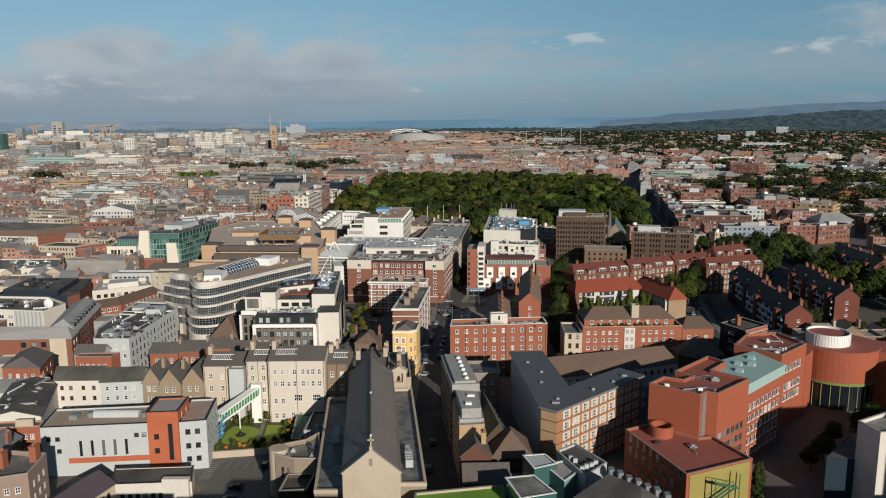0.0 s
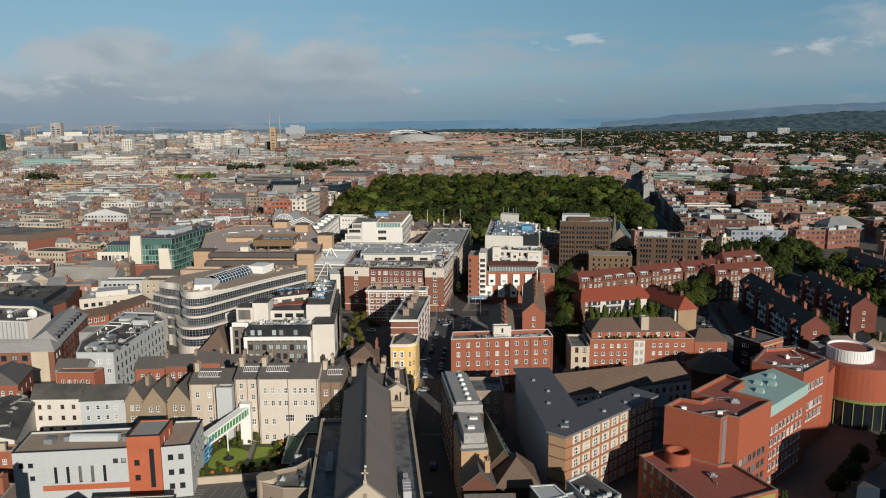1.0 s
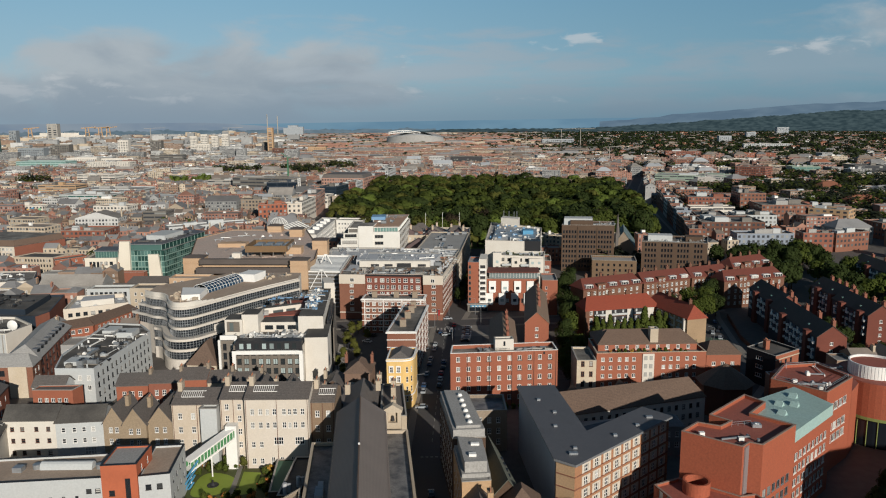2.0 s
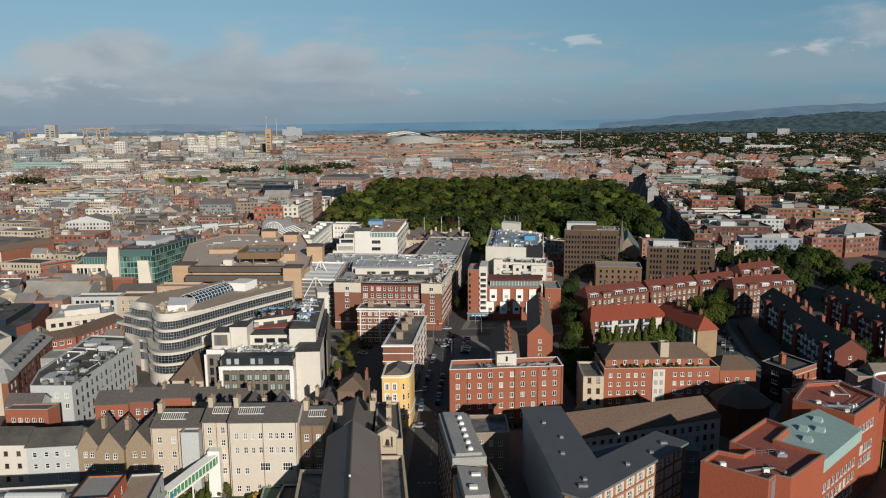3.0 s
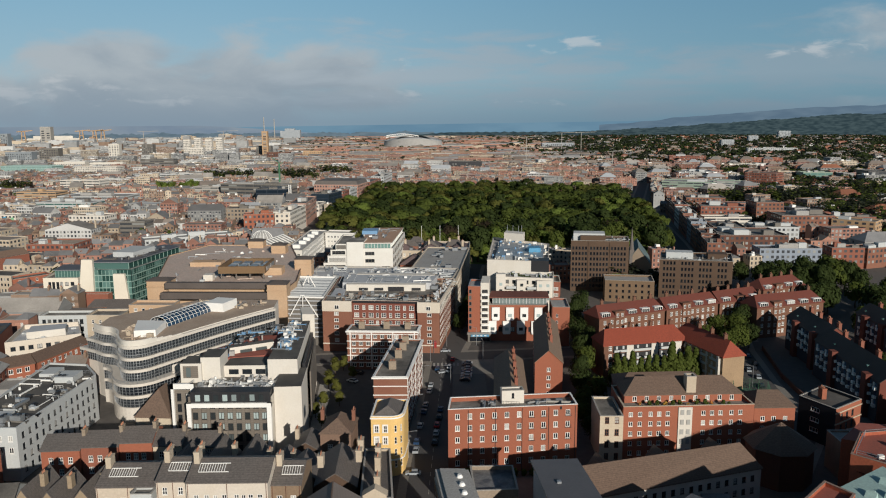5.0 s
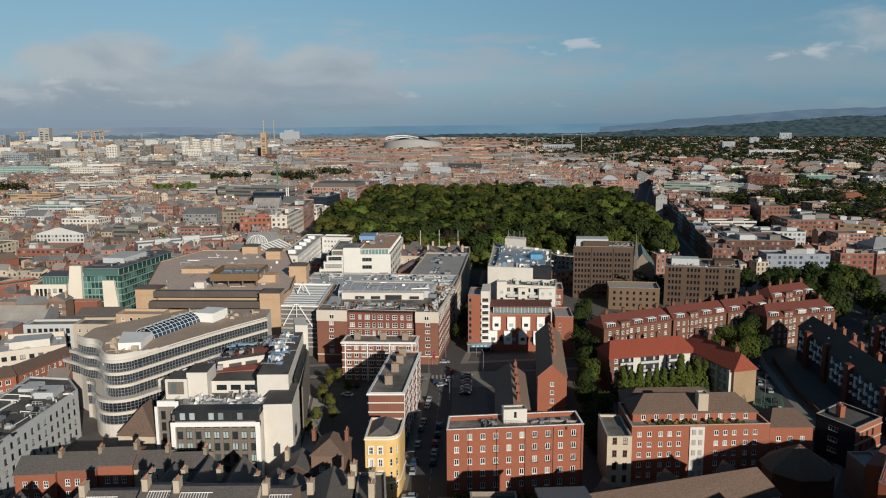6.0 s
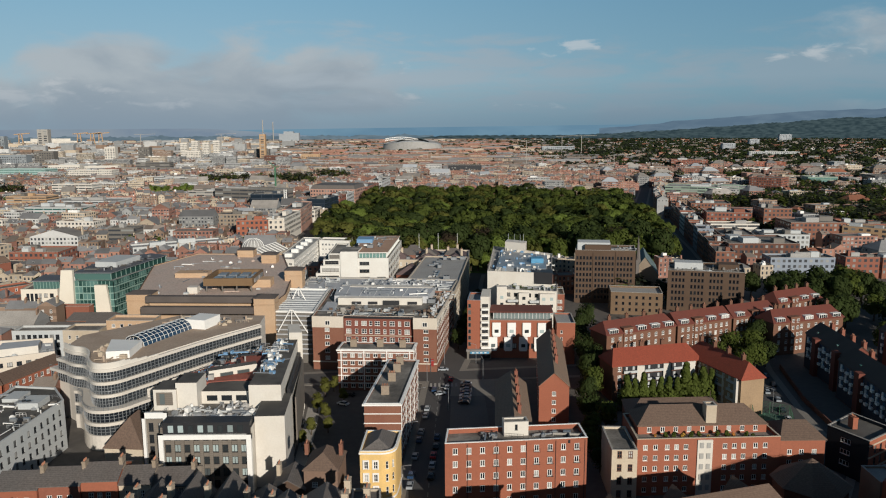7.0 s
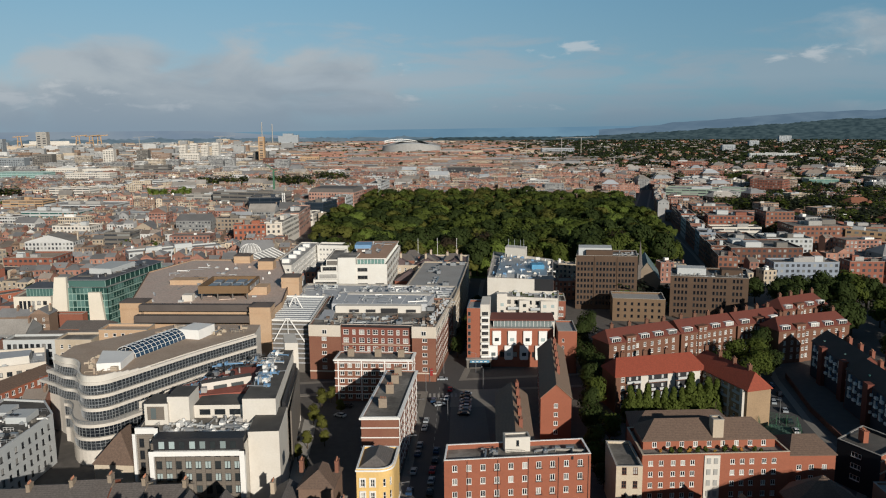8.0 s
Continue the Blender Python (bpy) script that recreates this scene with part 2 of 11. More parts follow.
for m in LEAF:
    nd, ln = m.node_tree.nodes, m.node_tree.links
    bs = nd["Principled BSDF"]
    thin, both = nd.new("ShaderNodeBsdfTranslucent"), nd.new("ShaderNodeMixShader")
    tint = bs.inputs["Base Color"].links[0].from_socket
    ln.new(tint, thin.inputs["Color"])
    both.inputs[0].default_value = 0.35
    ln.new(bs.outputs[0], both.inputs[1])
    ln.new(thin.outputs[0], both.inputs[2])
    ln.new(both.outputs[0], nd["Material Output"].inputs["Surface"])
FLOWER = surface("autumn_leaf", rgb("b08a3a"), spread=0.3, rand=0.5, island=True, bump=0, second=rgb("a5502e"))
GLASS = glazing("window_glass", (0.018, 0.022, 0.026, 1), (0.42, 0.41, 0.38, 1), 0.16)
GLASS_FAR = glazing("far_window_glass", (0.05, 0.054, 0.06, 1), (0.3, 0.3, 0.28, 1), 0.3, island=True)
GLASS_BLUE = glazing("blue_glass", (0.02, 0.045, 0.08, 1), (0.05, 0.1, 0.16, 1), 0.4)
GLASS_TEAL = glazing("teal_glass", (0.045, 0.11, 0.098, 1), (0.15, 0.26, 0.235, 1), 0.4)
GLASS_PALE = glazing("pale_window_glass", (0.03, 0.036, 0.038, 1), (0.36, 0.43, 0.42, 1), 0.5)
WING_TILE = surface("weathered_brown_tile", rgb("8d7765"), spread=0.34, second=rgb("776352"), courses=0.14)
GLASS_NIGHT = glazing("dark_window_glass", (0.006, 0.007, 0.009, 1), (0.02, 0.022, 0.024, 1), 0.2, rough=0.2)
STONE_CREAM = surface("cream_stone", rgb("cfc5b6"), spread=0.1, second=rgb("c0b5a5"))
TAN_SOFT = surface("soft_tan_brick", rgb("c2a587"), spread=0.14, second=rgb("b09274"), courses=0.15)
NAVY = glazing("navy_glass", (0.012, 0.02, 0.03, 1), (0.03, 0.045, 0.06, 1), 0.5)
NAVY_CLAD = surface("navy_cladding", rgb("2a333d"), spread=0.12, rough=0.5)
GLASS_BAND = glazing("ribbon_glass", (0.012, 0.015, 0.02, 1), (0.03, 0.035, 0.04, 1), 0.35, rough=0.15)


# ---- builders ----
class Mesh:
    """Faces gathered into one mesh, in metres."""

    def __init__(self):
        self.v, self.f, self.m = [], [], []

    def face(self, pts, mat=0):
        n = len(self.v)
        self.v += [tuple(p) for p in pts]
        self.f.append(tuple(range(n, n + len(pts))))
        self.m.append(mat)
        return self

    def box(self, x0, x1, y0, y1, z0, z1, mat=0, at=None, bottom=True):
        c = [(x, y, z) for z in (z0, z1) for y in (y0, y1) for x in (x0, x1)]
        if at is not None:
            c = [tuple(at @ Vector(p)) for p in c]
        n = len(self.v)
        self.v += c
        fs = [(4, 5, 7, 6), (0, 1, 5, 4), (1, 3, 7, 5), (3, 2, 6, 7), (2, 0, 4, 6)] + ([(0, 2, 3, 1)] if bottom else [])
        self.f += [tuple(n + i for i in f) for f in fs]
        self.m += [mat] * len(fs)
        return self

    def prism(self, poly, z0, z1, mat=0, top=None, bottom=False):
        k = len(poly)
        for i in range(k):
            a, b = poly[i], poly[(i + 1) % k]
            self.face([(a[0], a[1], z0), (b[0], b[1], z0), (b[0], b[1], z1), (a[0], a[1], z1)], mat)
        self.face([(p[0], p[1], z1) for p in poly], mat if top is None else top)
        if bottom:
            self.face([(p[0], p[1], z0) for p in reversed(poly)], mat)
        return self

    def ring(self, outer, inner, z0, z1, mat=0):
        """A kerb or coping between two outlines."""
        k = len(outer)
        for i in range(k):
            j = (i + 1) % k
            a, b, c, d = outer[i], outer[j], inner[j], inner[i]
            self.face([(*a, z1), (*b, z1), (*c, z1), (*d, z1)], mat)
            self.face([(*a, z0), (*b, z0), (*b, z1), (*a, z1)], mat)
            self.face([(*c, z0), (*d, z0), (*d, z1), (*c, z1)], mat)
            self.face([(*d, z0), (*c, z0), (*b, z0), (*a, z0)], mat)
        return self

    def tube(self, cx, cy, r, z0, z1, n=12, mat=0, r2=None, cap=True):
        r2 = r if r2 is None else r2
        lo = [(cx + r * math.cos(2 * math.pi * i / n), cy + r * math.sin(2 * math.pi * i / n), z0) for i in range(n)]
        hi = [(cx + r2 * math.cos(2 * math.pi * i / n), cy + r2 * math.sin(2 * math.pi * i / n), z1) for i in range(n)]
        for i in range(n):
            j = (i + 1) % n
            self.face([lo[i], lo[j], hi[j], hi[i]], mat)
        if cap:
            self.face(hi, mat)
        return self

    def bar(self, a, b, w, mat=0):
        """A square bar between two points."""
        a, b = Vector(a), Vector(b)
        m = Matrix.Translation(a) @ (b - a).to_track_quat("Z", "Y").to_matrix().to_4x4()
        return self.box(-w / 2, w / 2, -w / 2, w / 2, 0, (b - a).length, mat, m)

    def shift(self, base):
        self.v = [(p[0] - base[0], p[1] - base[1], p[2] - base[2]) for p in self.v]
        return self

    def data(self, name, mats):
        me = bpy.data.meshes.new(name)
        me.from_pydata(self.v, [], self.f)
        for m in mats:
            me.materials.append(m)
        me.polygons.foreach_set("material_index", self.m)
        me.update()
        return me


def thing(name, base, label, category, group="", kind=""):
    ob = new(name)
    ob.location = base
    ob.empty_display_size = 0.5
    return tagged(ob, label, category, group, kind)


def part(name, mb, mats, parent, label=""):
    """One mesh in world metres, as a part of a thing."""
    mats = mats if isinstance(mats, (list, tuple)) else [mats]
    p, base = parent, Vector((0, 0, 0))
    while p:
        base += p.location
        p = p.parent
    ob = new(name, mb.shift(base).data(name, mats))
    ob.parent = parent
    return tagged(ob, label)


def single(name, mb, mats, label, category, group="", kind=""):
    mats = mats if isinstance(mats, (list, tuple)) else [mats]
    return tagged(new(name, mb.data(name, mats)), label, category, group, kind)


def inset(poly, d):
    """The outline moved inward by d (corners in anticlockwise order)."""
    out, k = [], len(poly)
    for i in range(k):
        p, a, b = Vector(poly[i][:2]), Vector(poly[i - 1][:2]), Vector(poly[(i + 1) % k][:2])
        u, v = (p - a).normalized(), (b - p).normalized()
        n1, n2 = Vector((-u.y, u.x)), Vector((-v.y, v.x))
        s = n1 + n2
        q = p + s * (d / max(0.3, 1 + n1.dot(n2)))
        out.append((q.x, q.y))
    return out


WINDOWS = {}


def window_data(w, h, style, depth, frame):
    """Frame and pane meshes: local x along the wall, y inward, z up from the sill's middle."""
    key = (round(w, 2), round(h, 2), style, round(depth, 2), frame.name)
    if key not in WINDOWS:
        t = min(0.14, w * 0.11)
        bars_u = {"pair": (0.0,), "cross": (0.0,), "triple": (-w / 6, w / 6), "grid": (-w / 4, 0.0, w / 4)}.get(style, ())
        bars_v = (h / 2,) if style in ("sash", "cross", "grid") else ()
        b = t / 2 if style != "grid" else t / 3
        us = [-w / 2, -w / 2 + t] + [q for u in bars_u for q in (u - b, u + b)] + [w / 2 - t, w / 2]
        vs = [0.0, t] + [q for v in bars_v for q in (v - b, v + b)] + [h - t, h]
        WINDOWS[key] = (window_mesh(us, vs, depth, False).data("window", [frame]), (us, vs, depth))
    return WINDOWS[key]


def window_mesh(us, vs, depth, glazed):
    """One connected frame with its sill; every second cell between the bars is an opening, glazed or not."""
    f, y0, yg = Mesh(), depth - 0.09, depth - 0.03
    nu, nv = len(us), len(vs)
    f.v = [(u, y0, v) for v in vs for u in us]

    def add(idx, mat=0):
        f.f.append(tuple(idx))
        f.m.append(mat)

    for j in range(nv - 1):
        for i in range(nu - 1):
            c = [j * nu + i, j * nu + i + 1, (j + 1) * nu + i + 1, (j + 1) * nu + i]
            if not (i % 2 and j % 2):
                add(c)
                continue
            k = len(f.v)
            f.v += [(f.v[q][0], yg, f.v[q][2]) for q in c]
            for a in range(4):
                e = (a + 1) % 4
                add((c[e], c[a], k + a, k + e))
            if glazed:
                add((k, k + 1, k + 2, k + 3), 1)
    k, w = len(f.v), us[-1]
    f.v += [(-w - 0.08, -0.08, 0), (w + 0.08, -0.08, 0), (w + 0.08, -0.08, -0.1), (-w - 0.08, -0.08, -0.1), (w, y0, -0.1), (-w, y0, -0.1)]
    add(list(range(nu - 1, -1, -1)) + [k, k + 1])
    add((k, k + 3, k + 2, k + 1))
    add((k + 3, k + 5, k + 4, k + 2))
    return f


PANES = {}


def place_window(parent, p, ang, z, w, h, style="sash", depth=0.16, frame=None, glass=None, label=""):
    frame, glass = frame or WHITE, glass or GLASS
    fd, pm = window_data(w, h, style, depth, frame)
    near = p[1] < 212
    if not near:
        key = (id(fd), glass.name, "one")
        if key not in PANES:
            PANES[key] = window_mesh(*pm, True).data("window", [frame, glass])
        fd = PANES[key]
    ob = new("window", fd)
    base = parent.location
    ob.parent = parent
    ob.matrix_basis = Matrix.Translation((p[0] - base[0], p[1] - base[1], z - base[2])) @ Matrix.Rotation(ang, 4, "Z")
    if not near:
        return ob
    key = (id(fd), glass.name)
    if key not in PANES:
        (us, vs, dp_) = pm
        PANES[key] = Mesh().face([(us[0], dp_ - 0.03, 0), (us[-1], dp_ - 0.03, 0), (us[-1], dp_ - 0.03, vs[-1]), (us[0], dp_ - 0.03, vs[-1])]).data("pane", [glass])
    pane = new("pane", PANES[key])
    pane.parent = ob
    return ob


def facade(wall, p0, p1, z0, z1, holes, depth=0.16, mat=0):
    """A wall from p0 to p1 (outside on the right hand of that way) with openings (u0, u1, v0, v1)."""
    p0, p1 = Vector(p0), Vector(p1)
    L = (p1 - p0).length
    d = (p1 - p0) / L
    inn = Vector((-d.y, d.x))
    us = sorted({0.0, L, *(round(u, 3) for h in holes for u in h[:2])})
    vs = sorted({z0, z1, *(round(v, 3) for h in holes for v in h[2:4])})
    gaps = {(round(h[0], 3), round(h[2], 3)): h for h in holes}

    def at(u, v, y=0.0):
        q = p0 + d * u + inn * y
        return (q.x, q.y, v)

    inside = set()
    for h in holes:
        iu = [i for i in range(len(us) - 1) if us[i] >= h[0] - 0.002 and us[i + 1] <= h[1] + 0.002]
        iv = [i for i in range(len(vs) - 1) if vs[i] >= h[2] - 0.002 and vs[i + 1] <= h[3] + 0.002]
        inside |= {(a, b) for a in iu for b in iv}
        u0, u1, v0, v1 = h[:4]
        wall.face([at(u0, v0), at(u0, v0, depth), at(u0, v1, depth), at(u0, v1)], mat)
        wall.face([at(u1, v0, depth), at(u1, v0), at(u1, v1), at(u1, v1, depth)], mat)
        wall.face([at(u0, v0), at(u1, v0), at(u1, v0, depth), at(u0, v0, depth)], mat)
        wall.face([at(u0, v1, depth), at(u1, v1, depth), at(u1, v1), at(u0, v1)], mat)
    for j in range(len(vs) - 1):
        i = 0
        while i < len(us) - 1:
            if (i, j) in inside:
                i += 1
                continue
            k = i
            while k + 1 < len(us) - 1 and (k + 1, j) not in inside:
                k += 1
            wall.face([at(us[i], vs[j]), at(us[k + 1], vs[j]), at(us[k + 1], vs[j + 1]), at(us[i], vs[j + 1])], mat)
            i = k + 1
    return d


def grid_holes(L, cols, rows, w, h, margin=1.2):
    """Openings in even columns; rows are sill heights."""
    if isinstance(cols, int):
        step = (L - 2 * margin) / cols
        cols = [margin + step * (i + 0.5) for i in range(cols)]
    return [(c - w / 2, c + w / 2, r, r + h) for r in rows for c in cols if c - w / 2 > 0.1 and c + w / 2 < L - 0.1]


def windowed(parent, wall, p0, p1, z0, z1, spec, depth=0.16, mat=0):
    """spec: list of dicts cols, rows, w, h and optionally style, margin, frame, glass."""
    L = (Vector(p1) - Vector(p0)).length
    ang = math.atan2(p1[1] - p0[1], p1[0] - p0[0])
    holes = []
    for s in spec:
        for h in grid_holes(L, s["cols"], s["rows"], s["w"], s["h"], s.get("margin", 1.2)):
            if h[3] > z1 - 0.15:
                continue
            holes.append(h)
            u = (h[0] + h[1]) / 2 / L
            p = (p0[0] + (p1[0] - p0[0]) * u, p0[1] + (p1[1] - p0[1]) * u)
            place_window(parent, p, ang, h[2], s["w"], s["h"], s.get("style", "sash"), depth, s.get("frame"), s.get("glass"))
    facade(wall, p0, p1, z0, z1, holes, depth, mat)


def rows_of(first, pitch, n):
    return [first + pitch * i for i in range(n)]


def W(cols, first, pitch, n, w=1.1, h=1.5, style="sash", margin=1.2, frame=None, glass=None):
    return dict(cols=cols, rows=rows_of(first, pitch, n), w=w, h=h, style=style, margin=margin, frame=frame, glass=glass)


def centre(poly):
    return (sum(p[0] for p in poly) / len(poly), sum(p[1] for p in poly) / len(poly))


TAKEN = []


def block(name, label, category, poly, z1, wall, fac=None, z0=0.0, roof=None, par=0.9, coping=None, group="", parent=None, take=True, flat_top=True, wall_name="wall", emat=None):
    """A flat-roofed building on an outline (anticlockwise), with parapet, coping and windows per side."""
    if take:
        TAKEN.append([(p[0], p[1]) for p in poly])
    ob = parent or thing(name, (*centre(poly), z0), label, category, group)
    wl_ = Mesh()
    k = len(poly)
    for i in range(k):
        a, b = poly[i], poly[(i + 1) % k]
        if fac and i in fac:
            windowed(ob, wl_, a, b, z0, z1, fac[i], mat=(emat or {}).get(i, 0))
        else:
            wl_.face([(*a, z0), (*b, z0), (*b, z1), (*a, z1)], (emat or {}).get(i, 0))
    t = 0.35
    ins = inset(poly, t)
    for i in range(k):
        a, b = ins[i], ins[(i + 1) % k]
        wl_.face([(*b, z1 - par), (*a, z1 - par), (*a, z1), (*b, z1)])
    part(wall_name, wl_, wall, ob)
    if flat_top:
        part("coping", Mesh().ring(inset(poly, -0.06), inset(poly, t + 0.06), z1 + 0.004, z1 + 0.14), coping or CONCRETE, ob)
        part("roof", Mesh().face([(*p, z1 - par) for p in ins]), roof or FELT, ob)
    return ob


def rect(x0, x1, y0, y1, skew=0.0, ang=0.0):
    """A rectangle's corners, turned by ang degrees about its first corner."""
    c, s = math.cos(radians(ang)), math.sin(radians(ang))
    pts = [(0, 0), (x1 - x0, 0), (x1 - x0 + skew, y1 - y0), (skew, y1 - y0)]
    return [(x0 + c * x - s * y, y0 + s * x + c * y) for x, y in pts]


def pitched(parent, poly, ze, zr, mat, hip=0.0, over=0.35, along=None, wall=None, name="roof", hip2=None):
    """A ridge roof on four corners. along 0: the ridge runs with the first side; hip: how far the ridge ends stand in."""
    P = [Vector((*p, 0)) for p in inset(poly, -over)]
    L0, L1 = (P[1] - P[0]).length, (P[2] - P[1]).length
    along = (0 if L0 >= L1 else 1) if along is None else along
    if along == 1:
        P = P[1:] + P[:1]
        poly = list(poly[1:]) + list(poly[:1])
    hip2 = hip if hip2 is None else hip2
    e0, e1 = (P[0] + P[3]) / 2, (P[1] + P[2]) / 2
    ax = (e1 - e0).normalized()
    r0, r1 = e0 + ax * hip, e1 - ax * hip2
    run = max(0.5, (P[3] - P[0]).length / 2 - over)
    drop = (zr - ze) * over / run
    zl = ze - drop
    m, th = Mesh(), 0.22
    A = [(p.x, p.y, zl) for p in P]
    R0, R1 = (r0.x, r0.y, zr), (r1.x, r1.y, zr)
    m.face([A[0], A[1], R1, R0]).face([A[2], A[3], R0, R1])
    if hip > 0.05:
        m.face([A[3], A[0], R0])
    if hip2 > 0.05:
        m.face([A[1], A[2], R1])
    low = [(p[0], p[1], p[2] - th) for p in A]
    for i in range(4):
        j = (i + 1) % 4
        if (i == 1 and hip2 <= 0.05) or (i == 3 and hip <= 0.05):
            rr = R1 if i == 1 else R0
            rl = (rr[0], rr[1], rr[2] - th)
            m.face([low[i], rl, rr, A[i]]).face([rl, low[j], A[j], rr])
        else:
            m.face([low[i], low[j], A[j], A[i]])
    L_0, L_1 = (R0[0], R0[1], zr - th), (R1[0], R1[1], zr - th)
    m.face([low[1], low[0], L_0, L_1]).face([low[3], low[2], L_1, L_0])
    ob = part(name, m, mat, parent)
    if wall is not None:
        q = [(p[0], p[1]) for p in poly]
        zg = zr - th - 0.05
        for i, hp in ((3, hip), (1, hip2)):
            if hp <= 0.05:
                a, b = q[i], q[(i + 1) % 4]
                part("gable", Mesh().face([(*a, ze - 0.02), (*b, ze - 0.02), ((a[0] + b[0]) / 2, (a[1] + b[1]) / 2, zg)]), wall, parent)
    return ob


def house(name, label, category, poly, ze, zr, wall, roof, fac=None, hip=0.0, along=None, group="", z0=0.0, over=0.35, chim=(), chim_mat=None, take=True, hip2=None):
    """A building with a ridge roof. chim: (x, y, top, w, d, pots)."""
    if take:
        TAKEN.append([(p[0], p[1]) for p in poly])
    ob = thing(name, (*centre(poly), z0), label, category, group)
    wl_ = Mesh()
    for i in range(4):
        a, b = poly[i], poly[(i + 1) % 4]
        if fac and i in fac:
            windowed(ob, wl_, a, b, z0, ze, fac[i])
        else:
            wl_.face([(*a, z0), (*b, z0), (*b, ze), (*a, ze)])
    part("wall", wl_, wall, ob)
    pitched(ob, poly, ze, zr, roof, hip, over, along, wall, hip2=hip2)
    for c in chim:
        chimney(ob, *c, mat=chim_mat or wall)
    return ob


def chimney(parent, x, y, top, w=0.8, d=1.6, pots=3, drop=3.0, mat=None, ang=0.0):
    m = Mesh()
    at = Matrix.Translation((x, y, 0)) @ Matrix.Rotation(radians(ang), 4, "Z")
    m.box(-w / 2, w / 2, -d / 2, d / 2, top - drop, top - 0.25, 0, at)
    m.box(-w / 2 - 0.08, w / 2 + 0.08, -d / 2 - 0.08, d / 2 + 0.08, top - 0.25, top, 0, at)
    for i in range(pots):
        yy = (i - (pots - 1) / 2) * (d * 0.8 / max(1, pots)) if d >= w else 0
        xx = (i - (pots - 1) / 2) * (w * 0.8 / max(1, pots)) if d < w else 0
        q = at @ Vector((xx, yy, 0))
        m.tube(q.x, q.y, 0.15, top, top + 0.6, 7, 1, 0.12)
    return part("chimney", m, [mat or BRICK_BROWN, POT], parent)


def each(name, meshes, mats, parent, label=""):
    """Alike pieces of a thing, each a part of its own."""
    return [part(name, m, mats, parent, label) for m in meshes]


def clutter(parent, poly, z, n, seed, mats=None, tall=1.8):
    """Small boxes, pipes and ducts strewn on a roof, one joined part for each material."""
    r = random.Random(seed)
    xs, ys = [p[0] for p in poly], [p[1] for p in poly]
    mats = mats or [RENDER_GREY, METAL, ZINC]
    ms = [Mesh() for _ in mats]
    done = 0
    while done < n:
        x, y = r.uniform(min(xs), max(xs)), r.uniform(min(ys), max(ys))
        hit = False
        for i in range(len(poly)):
            (x0, y0), (x1, y1) = poly[i][:2], poly[i - 1][:2]
            if (y0 > y) != (y1 > y) and x < (x1 - x0) * (y - y0) / (y1 - y0) + x0:
                hit = not hit
        if not hit:
            continue
        done += 1
        k = r.randrange(len(mats))
        at = Matrix.Translation((x, y, z)) @ Matrix.Rotation(r.choice((-0.12, -0.12, 1.45, 0.2)), 4, "Z")
        what = r.random()
        if what < 0.45:
            w, d, h = r.uniform(0.5, 2.2), r.uniform(0.5, 1.8), r.uniform(0.5, tall)
            ms[k].box(-w / 2, w / 2, -d / 2, d / 2, 0, h, 0, at, False)
            if r.random() < 0.4:
                ms[k].box(-w / 4, w / 4, -d / 4, d / 4, h, h + 0.3, 0, at, False)
        elif what < 0.75:
            L, t = r.uniform(3, 9), r.uniform(0.15, 0.5)
            ms[k].box(-L / 2, L / 2, -t / 2, t / 2, 0.3, 0.3 + t, 0, at, False)
            ms[k].box(L / 2 - t, L / 2, -t / 2, t * 3, 0.3, 0.3 + t, 0, at, False)
            ms[k].box(-L / 2, -L / 2 + 0.15, -t / 2, t / 2, 0, 0.3, 0, at, False)
            ms[k].box(L / 2 - 0.15, L / 2, -t / 2, t / 2, 0, 0.3, 0, at, False)
        elif what < 0.9:
            ms[k].tube(x, y, r.uniform(0.15, 0.4), z, z + r.uniform(0.8, tall * 1.2), 8)
        else:
            L = r.uniform(2, 5)
            for i in range(4):
                ms[k].box(-L / 2 + i * L / 3 - 0.03, -L / 2 + i * L / 3 + 0.03, -0.03, 0.03, 0, 1.1, 0, at, False)
            ms[k].box(-L / 2, L / 2, -0.03, 0.03, 1.05, 1.12, 0, at, False).box(-L / 2, L / 2, -0.03, 0.03, 0.55, 0.6, 0, at, False)
    for m, mt in zip(ms, mats):
        if m.f:
            tagged(part("roof_clutter", m, mt, parent), kind="stuff")

# ---- ground, streets, distance ----
g = Mesh()
g.face([(-6000, -700, 0), (6000, -700, 0), (6000, 5400, 0), (-6000, 5400, 0)])
single("ground", g, LAND, "grey-brown town ground reaching the horizon", "ground", kind="structure")


def strip(name, pts, z, mat, label, category, kind="structure", thick=0.0):
    m = Mesh()
    if thick:
        m.prism(pts, z - thick, z)
    else:
        m.face([(*p, z) for p in pts])
    return single(name, m, mat, label, category, kind=kind)


def band(line, w):
    """A strip of width w along a line of points."""
    left, right = [], []
    for i, p in enumerate(line):
        a, b = Vector(line[max(0, i - 1)]), Vector(line[min(len(line) - 1, i + 1)])
        d = (b - a).normalized()
        n = Vector((-d.y, d.x)) * (w / 2)
        left.append((p[0] + n.x, p[1] + n.y))
        right.append((p[0] - n.x, p[1] - n.y))
    return right + left[::-1]


